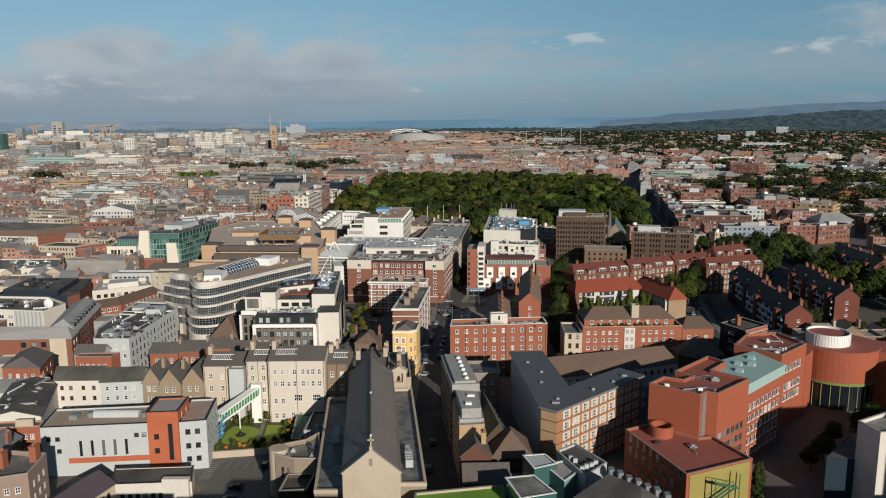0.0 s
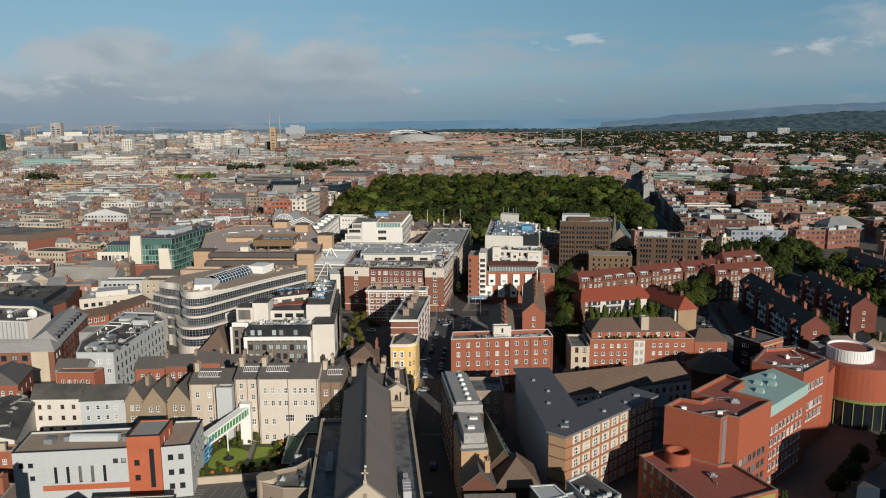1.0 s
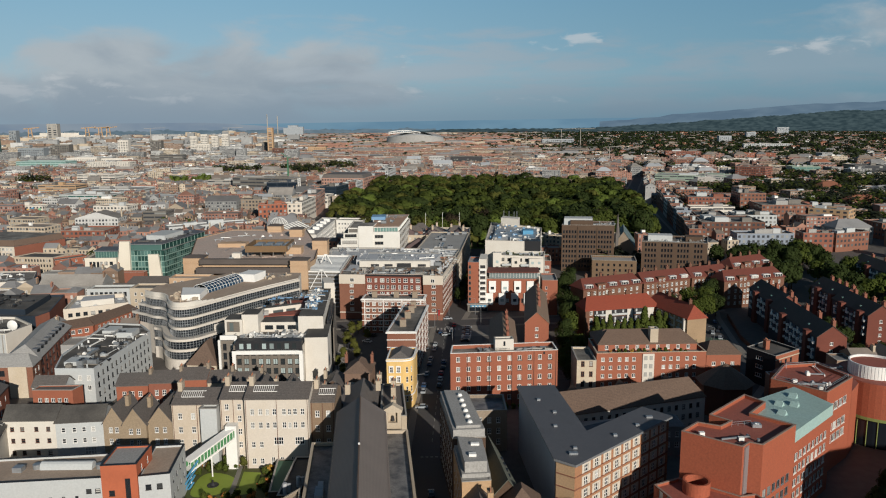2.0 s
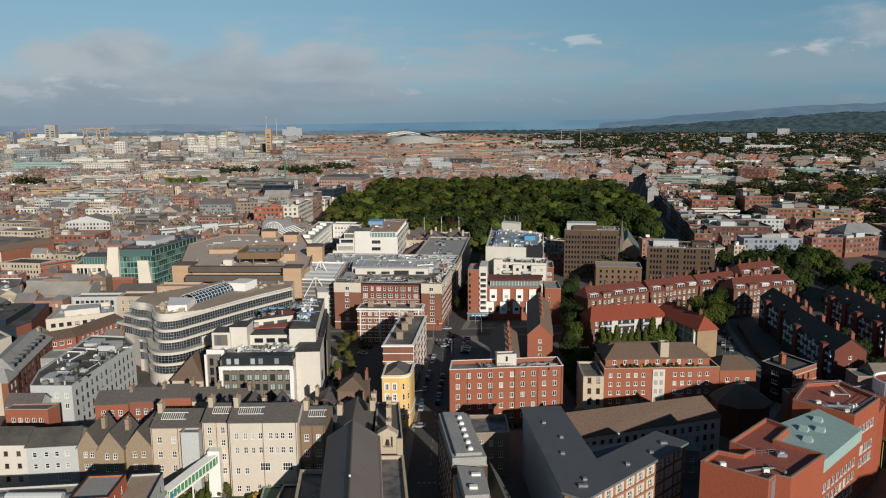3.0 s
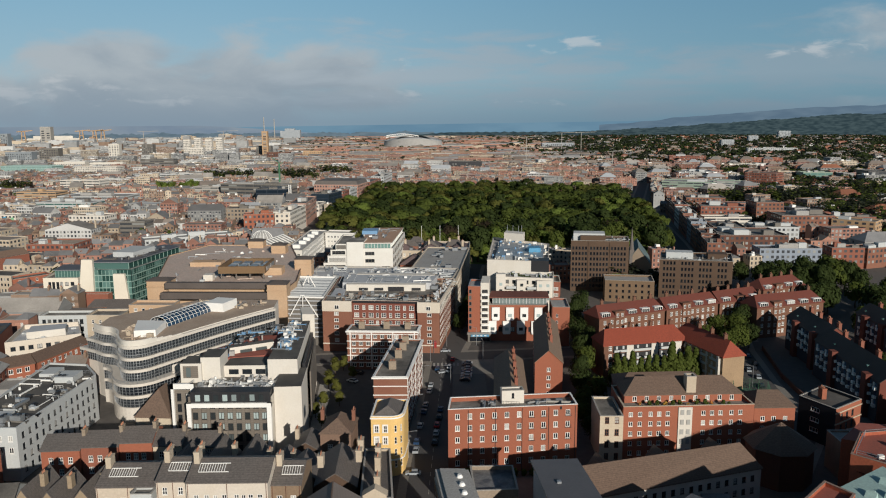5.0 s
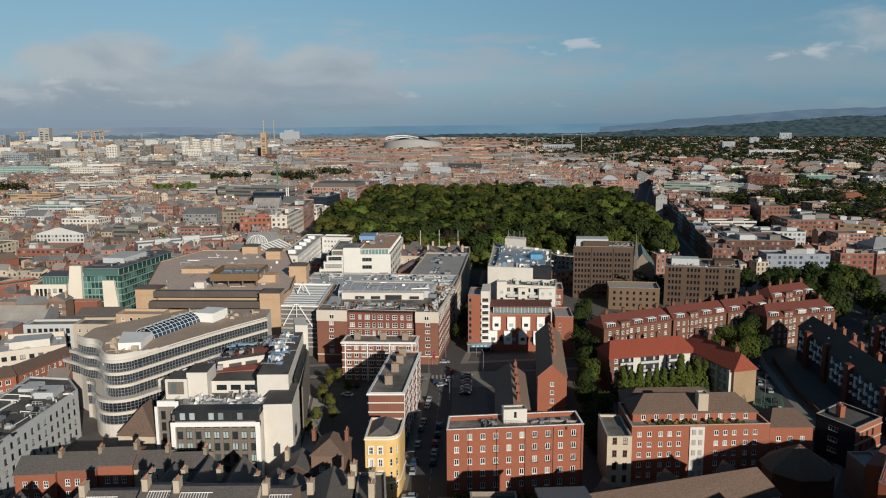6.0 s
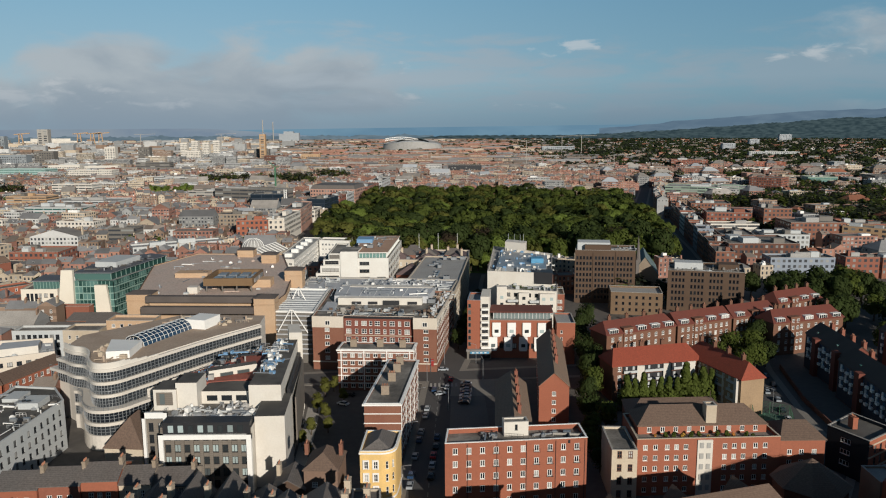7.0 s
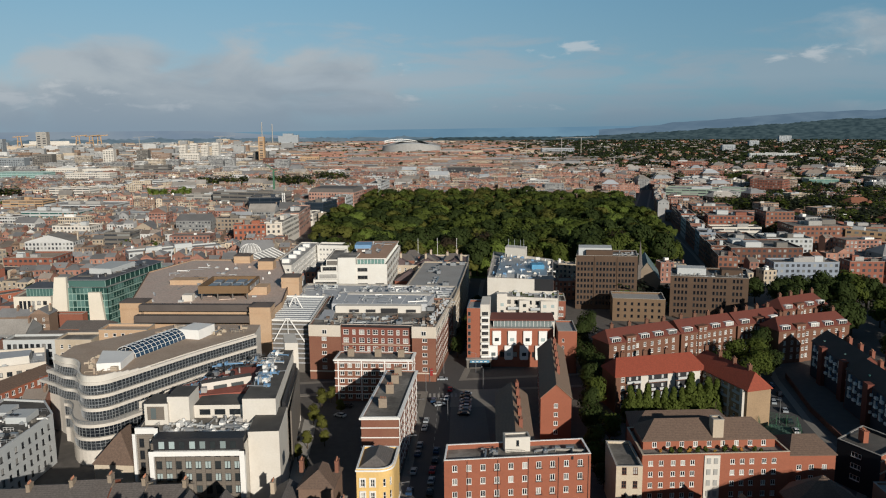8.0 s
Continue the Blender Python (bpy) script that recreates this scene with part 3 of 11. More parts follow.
MAIN_STREET = [(-2, 110), (-2.5, 160), (-5, 225), (-3.5, 262), (0, 320), (3.5, 372), (9, 400), (15, 470), (22, 545), (25, 570)]
CROSS_STREET = [(-140, 352), (-40, 366), (4, 366), (60, 372), (140, 392)]
EAST_STREET = [(96, 262), (112, 285), (118, 330), (126, 372), (140, 420), (162, 510), (192, 660), (222, 840), (249, 991), (323, 1236)]
STREETS = [(MAIN_STREET, 11), (CROSS_STREET, 11), (EAST_STREET, 12)]
for i, (line, w) in enumerate(STREETS):
    strip("pavement", band(line, w + 5), 0.112 + 0.005 * i, PAVING, "grey paved footway beside the road", "pavement", thick=0.11)
    strip("road", band(line, w), 0.13 + 0.005 * i, ASPHALT, "worn dark grey asphalt road", "road")
strip("car_park", [(3.5, 300), (17, 296), (17.5, 358), (6, 360)], 0.145, ASPHALT_WORN, "dark asphalt car park beside the street", "road")
strip("square", [(5, 344), (30, 344), (30, 362), (6, 362)], 0.149, PAVING, "pale paved forecourt by the junction", "pavement")
strip("planted_path", [(-41, 278), (-37, 278), (-40.6, 334), (-45, 334)], 0.16, CONCRETE, "pale gravel path with planters beside the office", "pavement", thick=0.16)
strip("yard", [(-75, 150), (-46, 150), (-46, 194), (-72, 190)], 0.135, ASPHALT_WORN, "worn grey asphalt parking yard", "road")
lines = Mesh()
for i in range(9):
    x = -64 + 2.6 * i
    lines.face([(x, 183.5, 0.156), (x + 0.14, 183.5, 0.156), (x + 1.0, 189.0, 0.156), (x + 0.86, 189.0, 0.156)])
for i in range(8):
    y = 178 + 1.3 * i
    lines.face([(-66.5, y, 0.156), (-63.8, y + 0.7, 0.156), (-63.8, y + 1.1, 0.156), (-66.5, y + 0.4, 0.156)])
for i in range(6):
    lines.face([(-59 + 1.5 * i, 168, 0.156), (-58.85 + 1.5 * i, 168, 0.156), (-56.85 + 1.5 * i, 173.5, 0.156), (-57 + 1.5 * i, 173.5, 0.156)])
for i in range(26):
    y = 232 + 5.2 * i
    x = -4.4 + (y - 232) * 0.045
    lines.face([(x, y, 0.156), (x + 0.15, y, 0.156), (x + 0.2, y + 2.6, 0.156), (x + 0.05, y + 2.6, 0.156)])
for i in range(7):
    x = -2.5 + 1.6 * i
    lines.face([(x, 354, 0.156), (x + 0.8, 354, 0.156), (x + 0.8, 358, 0.156), (x, 358, 0.156)])
for i in range(5):
    x = -7.6 + 1.4 * i
    lines.face([(x, 221.5, 0.156), (x + 0.8, 221.5, 0.156), (x + 0.8, 222, 0.156), (x, 222, 0.156)])
single("road_markings", lines, LINE, "worn white road markings and parking bay lines", "road marking", kind="structure")
hatch = Mesh()
for i in range(6):
    hatch.face([(-70 + i, 171, 0.165), (-69.8 + i, 171, 0.165), (-67.8 + i, 175, 0.165), (-68 + i, 175, 0.165)])
single("bay_hatching", hatch, surface("yellow_road_paint", rgb("b58a3c"), spread=0.2), "yellow hatched parking bay marking", "road marking", kind="structure")

# the park: lawn under the trees
PARK = [(-108, 730), (-62, 596), (30, 574), (168, 600), (182, 690), (236, 1010), (90, 1085), (-72, 1090)]
strip("park_lawn", PARK, 0.18, GRASS, "green park lawn under the trees", "lawn", thick=0.1)


# ---- distance: self-lit strips of sea, headland, hills far behind the town ----
# emission in two noise-mixed colours; sun and sky do not light it
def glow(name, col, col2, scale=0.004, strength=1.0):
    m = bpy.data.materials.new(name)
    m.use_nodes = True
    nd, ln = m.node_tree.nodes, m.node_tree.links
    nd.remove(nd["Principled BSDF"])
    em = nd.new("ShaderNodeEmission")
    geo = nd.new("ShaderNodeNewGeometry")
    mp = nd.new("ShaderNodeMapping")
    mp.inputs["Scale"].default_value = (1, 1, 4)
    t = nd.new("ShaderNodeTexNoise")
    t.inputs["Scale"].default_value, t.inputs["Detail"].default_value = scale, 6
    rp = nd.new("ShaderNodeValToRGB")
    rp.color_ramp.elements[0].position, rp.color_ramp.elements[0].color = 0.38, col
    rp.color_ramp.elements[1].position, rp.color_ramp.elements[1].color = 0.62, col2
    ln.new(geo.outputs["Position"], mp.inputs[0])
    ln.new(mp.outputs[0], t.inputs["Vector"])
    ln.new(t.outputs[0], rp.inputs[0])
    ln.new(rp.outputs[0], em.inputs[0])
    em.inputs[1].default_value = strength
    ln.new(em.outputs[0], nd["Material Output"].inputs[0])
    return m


def far_wall(name, r, a0, a1, low, high, mat, label, step=0.4):
    """A strip of distance on an arc; high gives the top edge for an angle in degrees from straight ahead, to the right."""
    m = Mesh()
    n = max(2, int((a1 - a0) / step))
    pts = []
    for i in range(n + 1):
        a = a0 + (a1 - a0) * i / n
        pts.append((r * math.sin(radians(a)), r * math.cos(radians(a)), high(a)))
    for p, q in zip(pts, pts[1:]):
        m.face([(p[0], p[1], low), (q[0], q[1], low), q, p])
    return single(name, m, mat, label, "backdrop", kind="structure")


# daylight and aerial haze are painted into these glowing colours
SEA = glow("far_sea_glow", rgb("64869d"), rgb("6e8fa4"), 0.003)
FAR_LAND = glow("far_shore_glow", rgb("5c6f7b"), rgb("6d7e88"), 0.012)
FAR_HILL = glow("far_hills_glow", rgb("5a7083"), rgb("677c8d"), 0.006)
FAR_WOOD = glow("far_wood_glow", rgb("2f3f45"), rgb("46565a"), 0.03)
far_wall("backdrop_haze", 4905, -50, -8, -5, lambda a: 80.0 - max(0, a + 17) ** 1.3 * 3.2, glow("far_haze_glow", rgb("77889a"), rgb("8794a0"), 0.003), "self-lit strip of pale water and shore beyond the docks, haze painted in")
far_wall("backdrop_sea", 4910, -50, 50, -5, lambda a: 80.0 + 0.75 * a, SEA, "self-lit strip of blue sea at the horizon, haze painted in")
far_wall("backdrop_shore", 4850, -50, 0, -5, lambda a: 32 + 12 * noise.noise((a * 0.7, 3, 1)) + 10 * noise.noise((a * 4, 1, 1)) - 0.16 * a, FAR_LAND, "self-lit strip of grey far shore and docks, haze painted in", 0.15)
far_wall("backdrop_headland", 4870, 12, 50, -5, lambda a: 70 + min(1, max(0, (a - 12) / 5)) * 26 + min(1, max(0, (a - 15) / 10)) * 60 + 7 * noise.noise((a * 0.9, 7, 1)) + max(0, a - 24) * 2.5, FAR_HILL, "self-lit strip of headland and hills, blue haze painted in", 0.2)
far_wall("backdrop_wooded_slope", 4800, 8, 50, -5, lambda a: 26 + 98 * min(1, max(0, (a - 9) / 19)) ** 1.25 + 8 * noise.noise((a * 0.8, 2, 4)) + 5 * noise.noise((a * 5, 2, 4)), FAR_WOOD, "self-lit strip of dark wooded suburbs on a far slope", 0.12)
far_wall("backdrop_flat_shore", 4810, -4, 14, -5, lambda a: 30 * min(1, max(0, (a + 4) / 5)) + 6 * noise.noise((a * 3, 9, 4)), FAR_WOOD, "self-lit strip of dark trees along the far shore", 0.12)

# ---- red brick flats by the street ----
red = block("apartment_block", "four-storey red brick flats with white windows and flat roof", "apartment building",
            [(1.8, 259.2), (38.0, 262.2), (37.6, 271.5), (2.6, 268.5)], 19.0, BRICK_ORANGE,
            {0: [dict(cols=[2.6 + 3.45 * i for i in range(10)], rows=rows_of(2.4, 3.4, 5), w=1.25, h=1.65, style="pair")],
             3: [W(2, 2.4, 3.4, 5, 1.1, 1.5, "pair")], 1: [W(2, 2.4, 3.4, 5, 1.1, 1.5, "pair")]}, roof=FELT, par=1.2, coping=WHITE)
clutter(red, [(4, 261), (36, 264), (36, 269), (4, 267)], 17.8, 16, 51, [METAL, DARK, CONCRETE], 1.0)
m = Mesh()
for i in (3, 6, 7, 9):
    for r in range(2, 5):
        x = 1.8 + 2.6 + 3.45 * i
        y = 259.2 + 0.083 * (x - 1.8) - 0.2
        z = 2.4 + 3.4 * r - 0.2
        m.box(x - 0.85, x + 0.85, y - 0.12, y + 0.02, z, z + 0.1)
        for k in range(7):
            m.box(x - 0.82 + k * 0.27, x - 0.79 + k * 0.27, y - 0.12, y - 0.09, z + 0.1, z + 0.95)
part("balcony_railing", m, DARK, red, "dark steel window railings")
m = Mesh()
for i in range(5):
    x = 4 + 7.5 * i
    m.tube(x + 3.4, 259.2 + 0.083 * (x + 1.6) - 0.1, 0.07, 0, 18.6, 6)
part("drainpipe", m, DARK, red)
lift = block("lift_house", "white rendered lift housing on the flat roof", "roof structure", rect(17.2, 23.6, 266.2, 269.4, ang=4.7), 21.6, RENDER_WHITE,
             {0: [W([3.2], 19.4, 3, 1, 0.7, 1.5, "plain", frame=DARK)]}, z0=17.8, roof=FELT, par=0.3, take=False)


def gable_wing(label, poly, ze, zr, fac, chims):
    ob = house("flats_wing", label, "apartment building", poly, ze, zr, BRICK_ORANGE, WING_TILE, fac, along=1, group="brick flats wings", over=0.3)
    for x, y, top in chims:
        chimney(ob, x, y, top, 1.0, 2.0, 4, 3.0, BRICK_RED)
    return ob


gable_wing("red brick gabled wing with brown tiled roof and chimneys", [(33.0, 314.3), (42.6, 313.6), (48.8, 366), (39.4, 367.4)], 14.4, 18.8,
           {0: [dict(cols=[4.8], rows=rows_of(2.2, 2.9, 5), w=1.3, h=1.5, style="pair")], 3: [W(9, 2.2, 2.9, 4, 1.2, 1.4, "pair")]},
           [(38.9 + 0.118 * d, 314 + d, 20.3) for d in (14, 22, 30, 38, 46)])
gable_wing("red brick gabled wing with brown tiled roof beside car park", [(16.0, 276), (26.0, 275), (29.0, 318), (19.4, 320)], 14.2, 17.8,
           {3: [W(7, 2.2, 2.9, 3, 1.2, 1.4, "pair")]}, [(22.6 + 0.075 * d, 276 + d, 19.0) for d in (10, 18, 26, 34, 40)])

# ---- hotel and apartments at the junction ----
HB, HW = BRICK_ORANGE, RENDER_WHITE
ZINC_PALE = surface("pale_zinc", rgb("b9babb"), spread=0.12, second=rgb("a7a9ab"), rough=0.7, spec=0.2)
BLUE_SOFT = surface("soft_blue_panel", rgb("6f93b3"), spread=0.12)
tower = block("hotel", "red brick corner tower with white balcony bays", "hotel", [(13.2, 390), (18.6, 389.4), (20.4, 404), (15.0, 405)], 25.0, HB,
              {3: [W(4, 5.2, 2.75, 7, 1.3, 1.3, "plain")], 0: [W([0.9], 5.2, 2.75, 7, 1.2, 1.7, "plain", frame=GREYPANEL)]}, z0=0, roof=ZINC, par=0.7, coping=METAL)
m = Mesh()
m.prism([(18.65, 389.2), (22.4, 389.0), (24.0, 404), (20.45, 404.4)], 0, 26.6)
part("stair_wall", m, HW, tower)
each("balcony", [Mesh().box(18.9, 22.2, 388.1, 389.0, 4.4 + 2.75 * i, 5.2 + 2.75 * i) for i in range(7)], WHITE, tower)
each("balcony_door", [Mesh().box(19.3, 21.8, 388.96, 389.1, 5.5 + 2.75 * i, 7.0 + 2.75 * i) for i in range(7)], DARK, tower)
part("shop_front", Mesh().box(12.9, 23.0, 387.3, 389.3, 0.1, 3.7), GREYPANEL, tower)
part("shop_sign", Mesh().box(14.2, 22.2, 387.1, 387.3, 2.6, 3.5), BLUE, tower, "blue shop fascia with pale bars")
part("canopy", Mesh().box(12.6, 23.2, 386.6, 389.2, 3.8, 4.15), ZINC, tower)
part("shop_window", Mesh().box(13.8, 22.6, 387.2, 387.3, 0.5, 2.4), GLASS_BAND, tower)
m = Mesh()
for i in range(4):
    m.box(15.0 + 1.7 * i, 16.0 + 1.7 * i, 387.02, 387.08, 2.85, 3.2)
part("sign_bars", m, WHITE, tower)

mid = block("hotel_middle", "red brick hotel range with white projecting bays and glazed top floor", "hotel",
            [(22.6, 389.8), (48.6, 388.2), (49.6, 402), (24.4, 404)], 16.4, HB, {0: [W(9, 4.2, 2.9, 1, 1.8, 2.2, "pair", frame=DARK)]}, roof=ZINC, par=0.4)
bays, d2 = [], []
for i in range(4):
    x = 25.4 + 6.3 * i
    y = 389.8 - 0.0615 * (x - 22.6)
    for r, off in ((0, -1.4), (1, 0.0)):
        z = 3.6 + 6.2 * r
        bays.append(Mesh().box(x + off - 1.75, x + off + 1.75, y - 0.7, y + 0.1, z, z + 5.6).box(x + off - 1.5, x + off + 1.5, y - 1.0, y - 0.7, z - 0.3, z + 0.7))
        d2.append(Mesh().box(x + off - 0.85, x + off + 0.85, y - 0.76, y - 0.68, z + 1.3, z + 2.7))
each("bay", bays, WHITE, mid, "white boxed window bay")
each("bay_window", d2, GLASS_PALE, mid)
m = Mesh()
m.prism([(24.2, 393.2), (48.6, 391.6), (49.4, 401.6), (25.4, 403.2)], 16.2, 19.2)
part("glazed_storey", m, GLASS_PALE, mid)
m = Mesh()
for i in range(17):
    x = 24.3 + 1.5 * i
    m.box(x, x + 0.14, 393.0 - 0.0655 * (x - 24.2), 393.2 - 0.0655 * (x - 24.2), 16.2, 19.2)
part("mullion", m, WHITE, mid)
part("roof_slab", Mesh().prism([(22.4, 391.6), (49.2, 389.9), (50.2, 402.5), (24.4, 404.2)], 19.21, 19.6), TILE_RED, mid, "rust-red roof slab")
block("hotel_wing", "red brick end bay with steel balconies", "hotel", [(49.2, 380), (56.6, 379.4), (57.8, 396), (50.4, 396.8)], 17.6, HB,
      {0: [W([2.0], 4.4, 2.9, 4, 0.9, 1.4, "plain"), ], 1: [W(4, 4.4, 2.9, 4, 1.2, 1.4, "plain")]}, roof=ZINC, par=0.6)
pent = block("penthouse_flats", "white rendered stepped flats with roof terraces", "apartment building",
             [(27.4, 418.5), (54.2, 412.4), (57.2, 428), (29.8, 432)], 23.4, HW, {0: [W(8, 11.6, 2.9, 4, 1.5, 1.7, "plain", frame=DARK)], 3: [W(3, 9, 2.9, 4, 1.2, 1.5, "plain")]}, roof=ZINC, par=0.5)
m = Mesh()
for x0, x1, dy, z0, z1 in ((27.7, 32.2, 2.6, 8, 25.0), (37.4, 42.0, 2.6, 8, 22.4), (46.6, 53.6, 2.6, 8, 22.4)):
    y = 418.5 - 0.228 * (x0 - 27.4)
    m.box(x0, x1, y - dy, y + 1, z0, z1)
part("projection", m, HW, pent)
for x0, x1, n_ in ((27.7, 32.2, 1), (37.4, 42.0, 1), (46.6, 53.6, 2)):
    y = 418.5 - 0.228 * (x0 - 27.4) - 2.6
    for i in range(n_):
        for z in (13.0, 16.2, 19.4):
            c_ = x0 + (x1 - x0) * (i + 0.5) / n_
            part("bay_window", Mesh().box(c_ - 0.7, c_ + 0.7, y - 0.06, y + 0.02, z, z + 1.4), GLASS_PALE, pent)
clutter(pent, [(33, 418), (54, 413.4), (56, 426), (31, 430)], 22.9, 26, 52, [LEAF[0], RENDER_GREY, METAL, LEAF[2]], 1.6)
m = []
for x0, x1 in ((32.4, 37.2), (42.2, 46.4)):
    y = 418.5 - 0.228 * (x0 - 27.4)
    for z in (12.0, 15.2, 18.4):
        m.append(Mesh().box(x0, x1, y - 3.2, y - 3.0, z, z + 1.0).box(x0, x1, y - 3.2, y, z - 0.2, z))
each("balcony", m, RENDER_GREY, pent)
offw = block("office_building", "white office with a tall blank upper wall and rooftop plant", "office building",
             [(24.4, 430), (53.6, 423), (62, 476), (33, 503)], 29.6, RENDER_WHITE, {3: [W(14, 4, 3.3, 7, 3.0, 1.6, "triple", frame=DARK)]}, roof=ZINC, par=1.2)
part("dark_corner_cladding", Mesh().prism([(45.6, 424.6), (53.9, 422.6), (55.2, 431), (46.6, 432)], 24.4, 29.9), DARK, offw)

part("blue_plant_box", Mesh().box(47, 53, 446, 452, 28.4, 32.4), BLUE, offw, "pale blue rooftop plant box")
clutter(offw, [(27, 434), (53, 428), (60, 472), (36, 496)], 28.5, 170, 10, [RENDER_WHITE, METAL, WHITE, BLUE_SOFT], 2.6)
part("rooftop_tower", Mesh().prism([(38, 488), (48, 482), (50, 490), (40, 497)], 28.4, 34.4), RENDER_WHITE, offw)
for x_, y_ in ((40, 490), (43, 488), (46, 486), (48, 488)):
    part("antenna", Mesh().tube(x_, y_, 0.12, 34.4, 38.6, 6), METAL, offw)
part("plant_deck", Mesh().prism([(29, 437), (52, 431), (58, 468), (36, 484)], 28.4, 30.2), METAL, offw)

# ---- brown brick office with pale top storey, along the street ----
BRICK_DEEP = surface("deep_red_brick", rgb("845043"), second=rgb("74453a"), courses=0.15, spread=0.16)
brick = block("brick_office", "brown brick office with pale corner bays and flat roof", "office building",
              [(-49.6, 376.6), (-37.0, 375.2), (-36.8, 377.2), (-9.0, 374.2), (-9.0, 372.2), (0.2, 371.2), (8.0, 421), (-48.6, 428)], 22.0, [BRICK_BROWN, BRICK_DEEP],
              {0: [dict(cols=[6.0], rows=rows_of(4.3, 2.9, 6), w=1.9, h=1.5, style="pair")],
               2: [dict(cols=[1.7, 8.0, 13.4, 19.4, 25.4], rows=[5.0, 8.2, 11.4, 14.8, 18.1], w=2.1, h=1.9, style="cross"), dict(cols=[4.9, 10.7, 16.4, 22.4], rows=[5.0, 8.2, 11.4, 14.8, 18.1], w=1.2, h=1.9, style="sash")],
               4: [dict(cols=[5.0], rows=rows_of(4.3, 2.9, 6), w=1.9, h=1.5, style="pair")],
               5: [W(14, 4.3, 2.9, 6, 1.7, 1.5, "pair")]}, roof=FELT, par=0.8, coping=STONE_CREAM, emat={2: 1})
m = Mesh()
for a, b in (((-49.7, 376.5), (-37.0, 375.1)), ((-9.1, 372.1), (0.25, 371.1)), ((0.25, 371.1), (8.1, 421))):
    d = (Vector(b) - Vector(a)).normalized()
    n = Vector((d.y, -d.x)) * 0.12
    for z0, z1 in ((17.6, 22.1), (3.2, 3.7)):
        part("pale_band", Mesh().prism([(a[0] + n.x, a[1] + n.y), (b[0] + n.x, b[1] + n.y), b, a], z0, z1), STONE_CREAM, brick, "pale stone band")
m = Mesh()
for z in (13.9, 10.6, 7.4):
    m.prism([(-36.8, 377.0), (-9.0, 374.0), (-9.0, 374.2), (-36.8, 377.2)], z, z + 0.35)
part("string_course", m, STONE_PALE, brick)
for a, b, n in (((-49.7, 376.5), (-37.0, 375.1), 1), ((-9.1, 372.1), (0.25, 371.1), 1), ((0.25, 371.1), (8.1, 421), 14)):
    a, b = Vector(a), Vector(b)
    for k in range(n):
        q = a.lerp(b, (k + 0.5) / n)
        at = Matrix.Translation((q.x, q.y, 0)) @ Matrix.Rotation(math.atan2(b.y - a.y, b.x - a.x), 4, "Z")
        w_ = part("attic_window", Mesh().box(-0.95, 0.95, -0.2, -0.1, 18.6, 20.4, 0, at), WHITE, brick)
        part("pane", Mesh().box(-0.8, -0.08, -0.23, -0.19, 18.75, 20.25, 0, at).box(0.08, 0.8, -0.23, -0.19, 18.75, 20.25, 0, at), GLASS, w_)
# raised pale roof behind a long white clerestory
part("clerestory", Mesh().prism([(-42, 399.4), (-6, 397.4), (-5.6, 401), (-41.6, 403)], 21.1, 24.2), RENDER_WHITE, brick)
each("clerestory_opening", [Mesh().box(-36, -32, 398.6, 399.2, 21.5, 22.7), Mesh().box(-29, -25, 398.2, 398.8, 21.5, 22.7), Mesh().box(-22.6, -15.6, 397.7, 398.4, 21.3, 23.2), Mesh().box(-12, -8, 397.2, 398.0, 21.5, 22.7)], DARK, brick)
part("raised_roof", Mesh().prism([(-44, 403.2), (-3.4, 400.8), (-0.4, 417), (-45, 421.6)], 21.1, 24.3), ZINC_PALE, brick)
part("glazed_court", Mesh().prism([(-47.6, 388), (-41.8, 387.4), (-42.4, 403), (-47.2, 403.4)], 21.1, 21.7), ZINC_PALE, brick)
for k in range(7):
    part("court_rib", Mesh().bar((-45.5 + 6.2 * k, 402.6 - 0.35 * k, 24.35), (-45.8 + 6.7 * k, 421 - 0.55 * k, 24.35), 0.16), WHITE, brick)
clutter(brick, [(-47, 379), (-38, 378), (-37, 380), (-9, 377), (-1, 373.5), (0.8, 386), (-36, 392), (-46.6, 387)], 21.3, 95, 5, [RENDER_GREY, METAL, TILE_BROWN, CONCRETE])
clutter(brick, [(-3, 374), (-0.6, 374), (6.4, 419), (2.4, 419)], 21.3, 60, 6, [RENDER_GREY, GRAVEL, TILE_BROWN, ZINC_PALE])
clutter(brick, [(-43, 404), (-4, 402), (-2, 416), (-44, 420)], 24.4, 16, 7, [METAL, WHITE])
part("roof_canopy", Mesh().prism([(-36.6, 376.4), (-9.2, 373.4), (-9.0, 377), (-36.6, 380)], 21.2, 21.9), DARK, brick)
back = block("flat_roof_office", "long flat-roofed office range with grey roof and plant", "office building",
             [(-66, 430), (6.2, 422), (11, 452), (-30, 458), (-64, 462)], 21.0, CONCRETE, {0: [W(20, 14.5, 3.1, 2, 2.4, 1.2, "triple")]}, roof=ZINC_PALE, par=0.7)
clutter(back, [(-40, 434), (4, 428), (9, 449), (-32, 456)], 20.4, 130, 8, [RENDER_GREY, ZINC_PALE, METAL, WHITE])
clutter(back, [(-63, 434), (-42, 432), (-42, 458), (-62, 460)], 20.4, 26, 9)
m = Mesh()
m.prism([(-40, 427.5), (-2, 423.5), (-1.5, 428), (-39.5, 432)], 21.0, 23.2)
part("plant_screen", m, RENDER_WHITE, back)
block("office_range", "grey flat-roofed office range beside the street", "office building", [(8.4, 424), (12, 452), (19.6, 520), (-6, 524), (-14, 458)], 20.6, STONE_PALE,
      {0: [W(9, 4, 3.1, 5, 1.4, 1.7)], 1: [W(20, 4, 3.1, 5, 1.4, 1.7)]}, roof=ZINC, par=0.6)
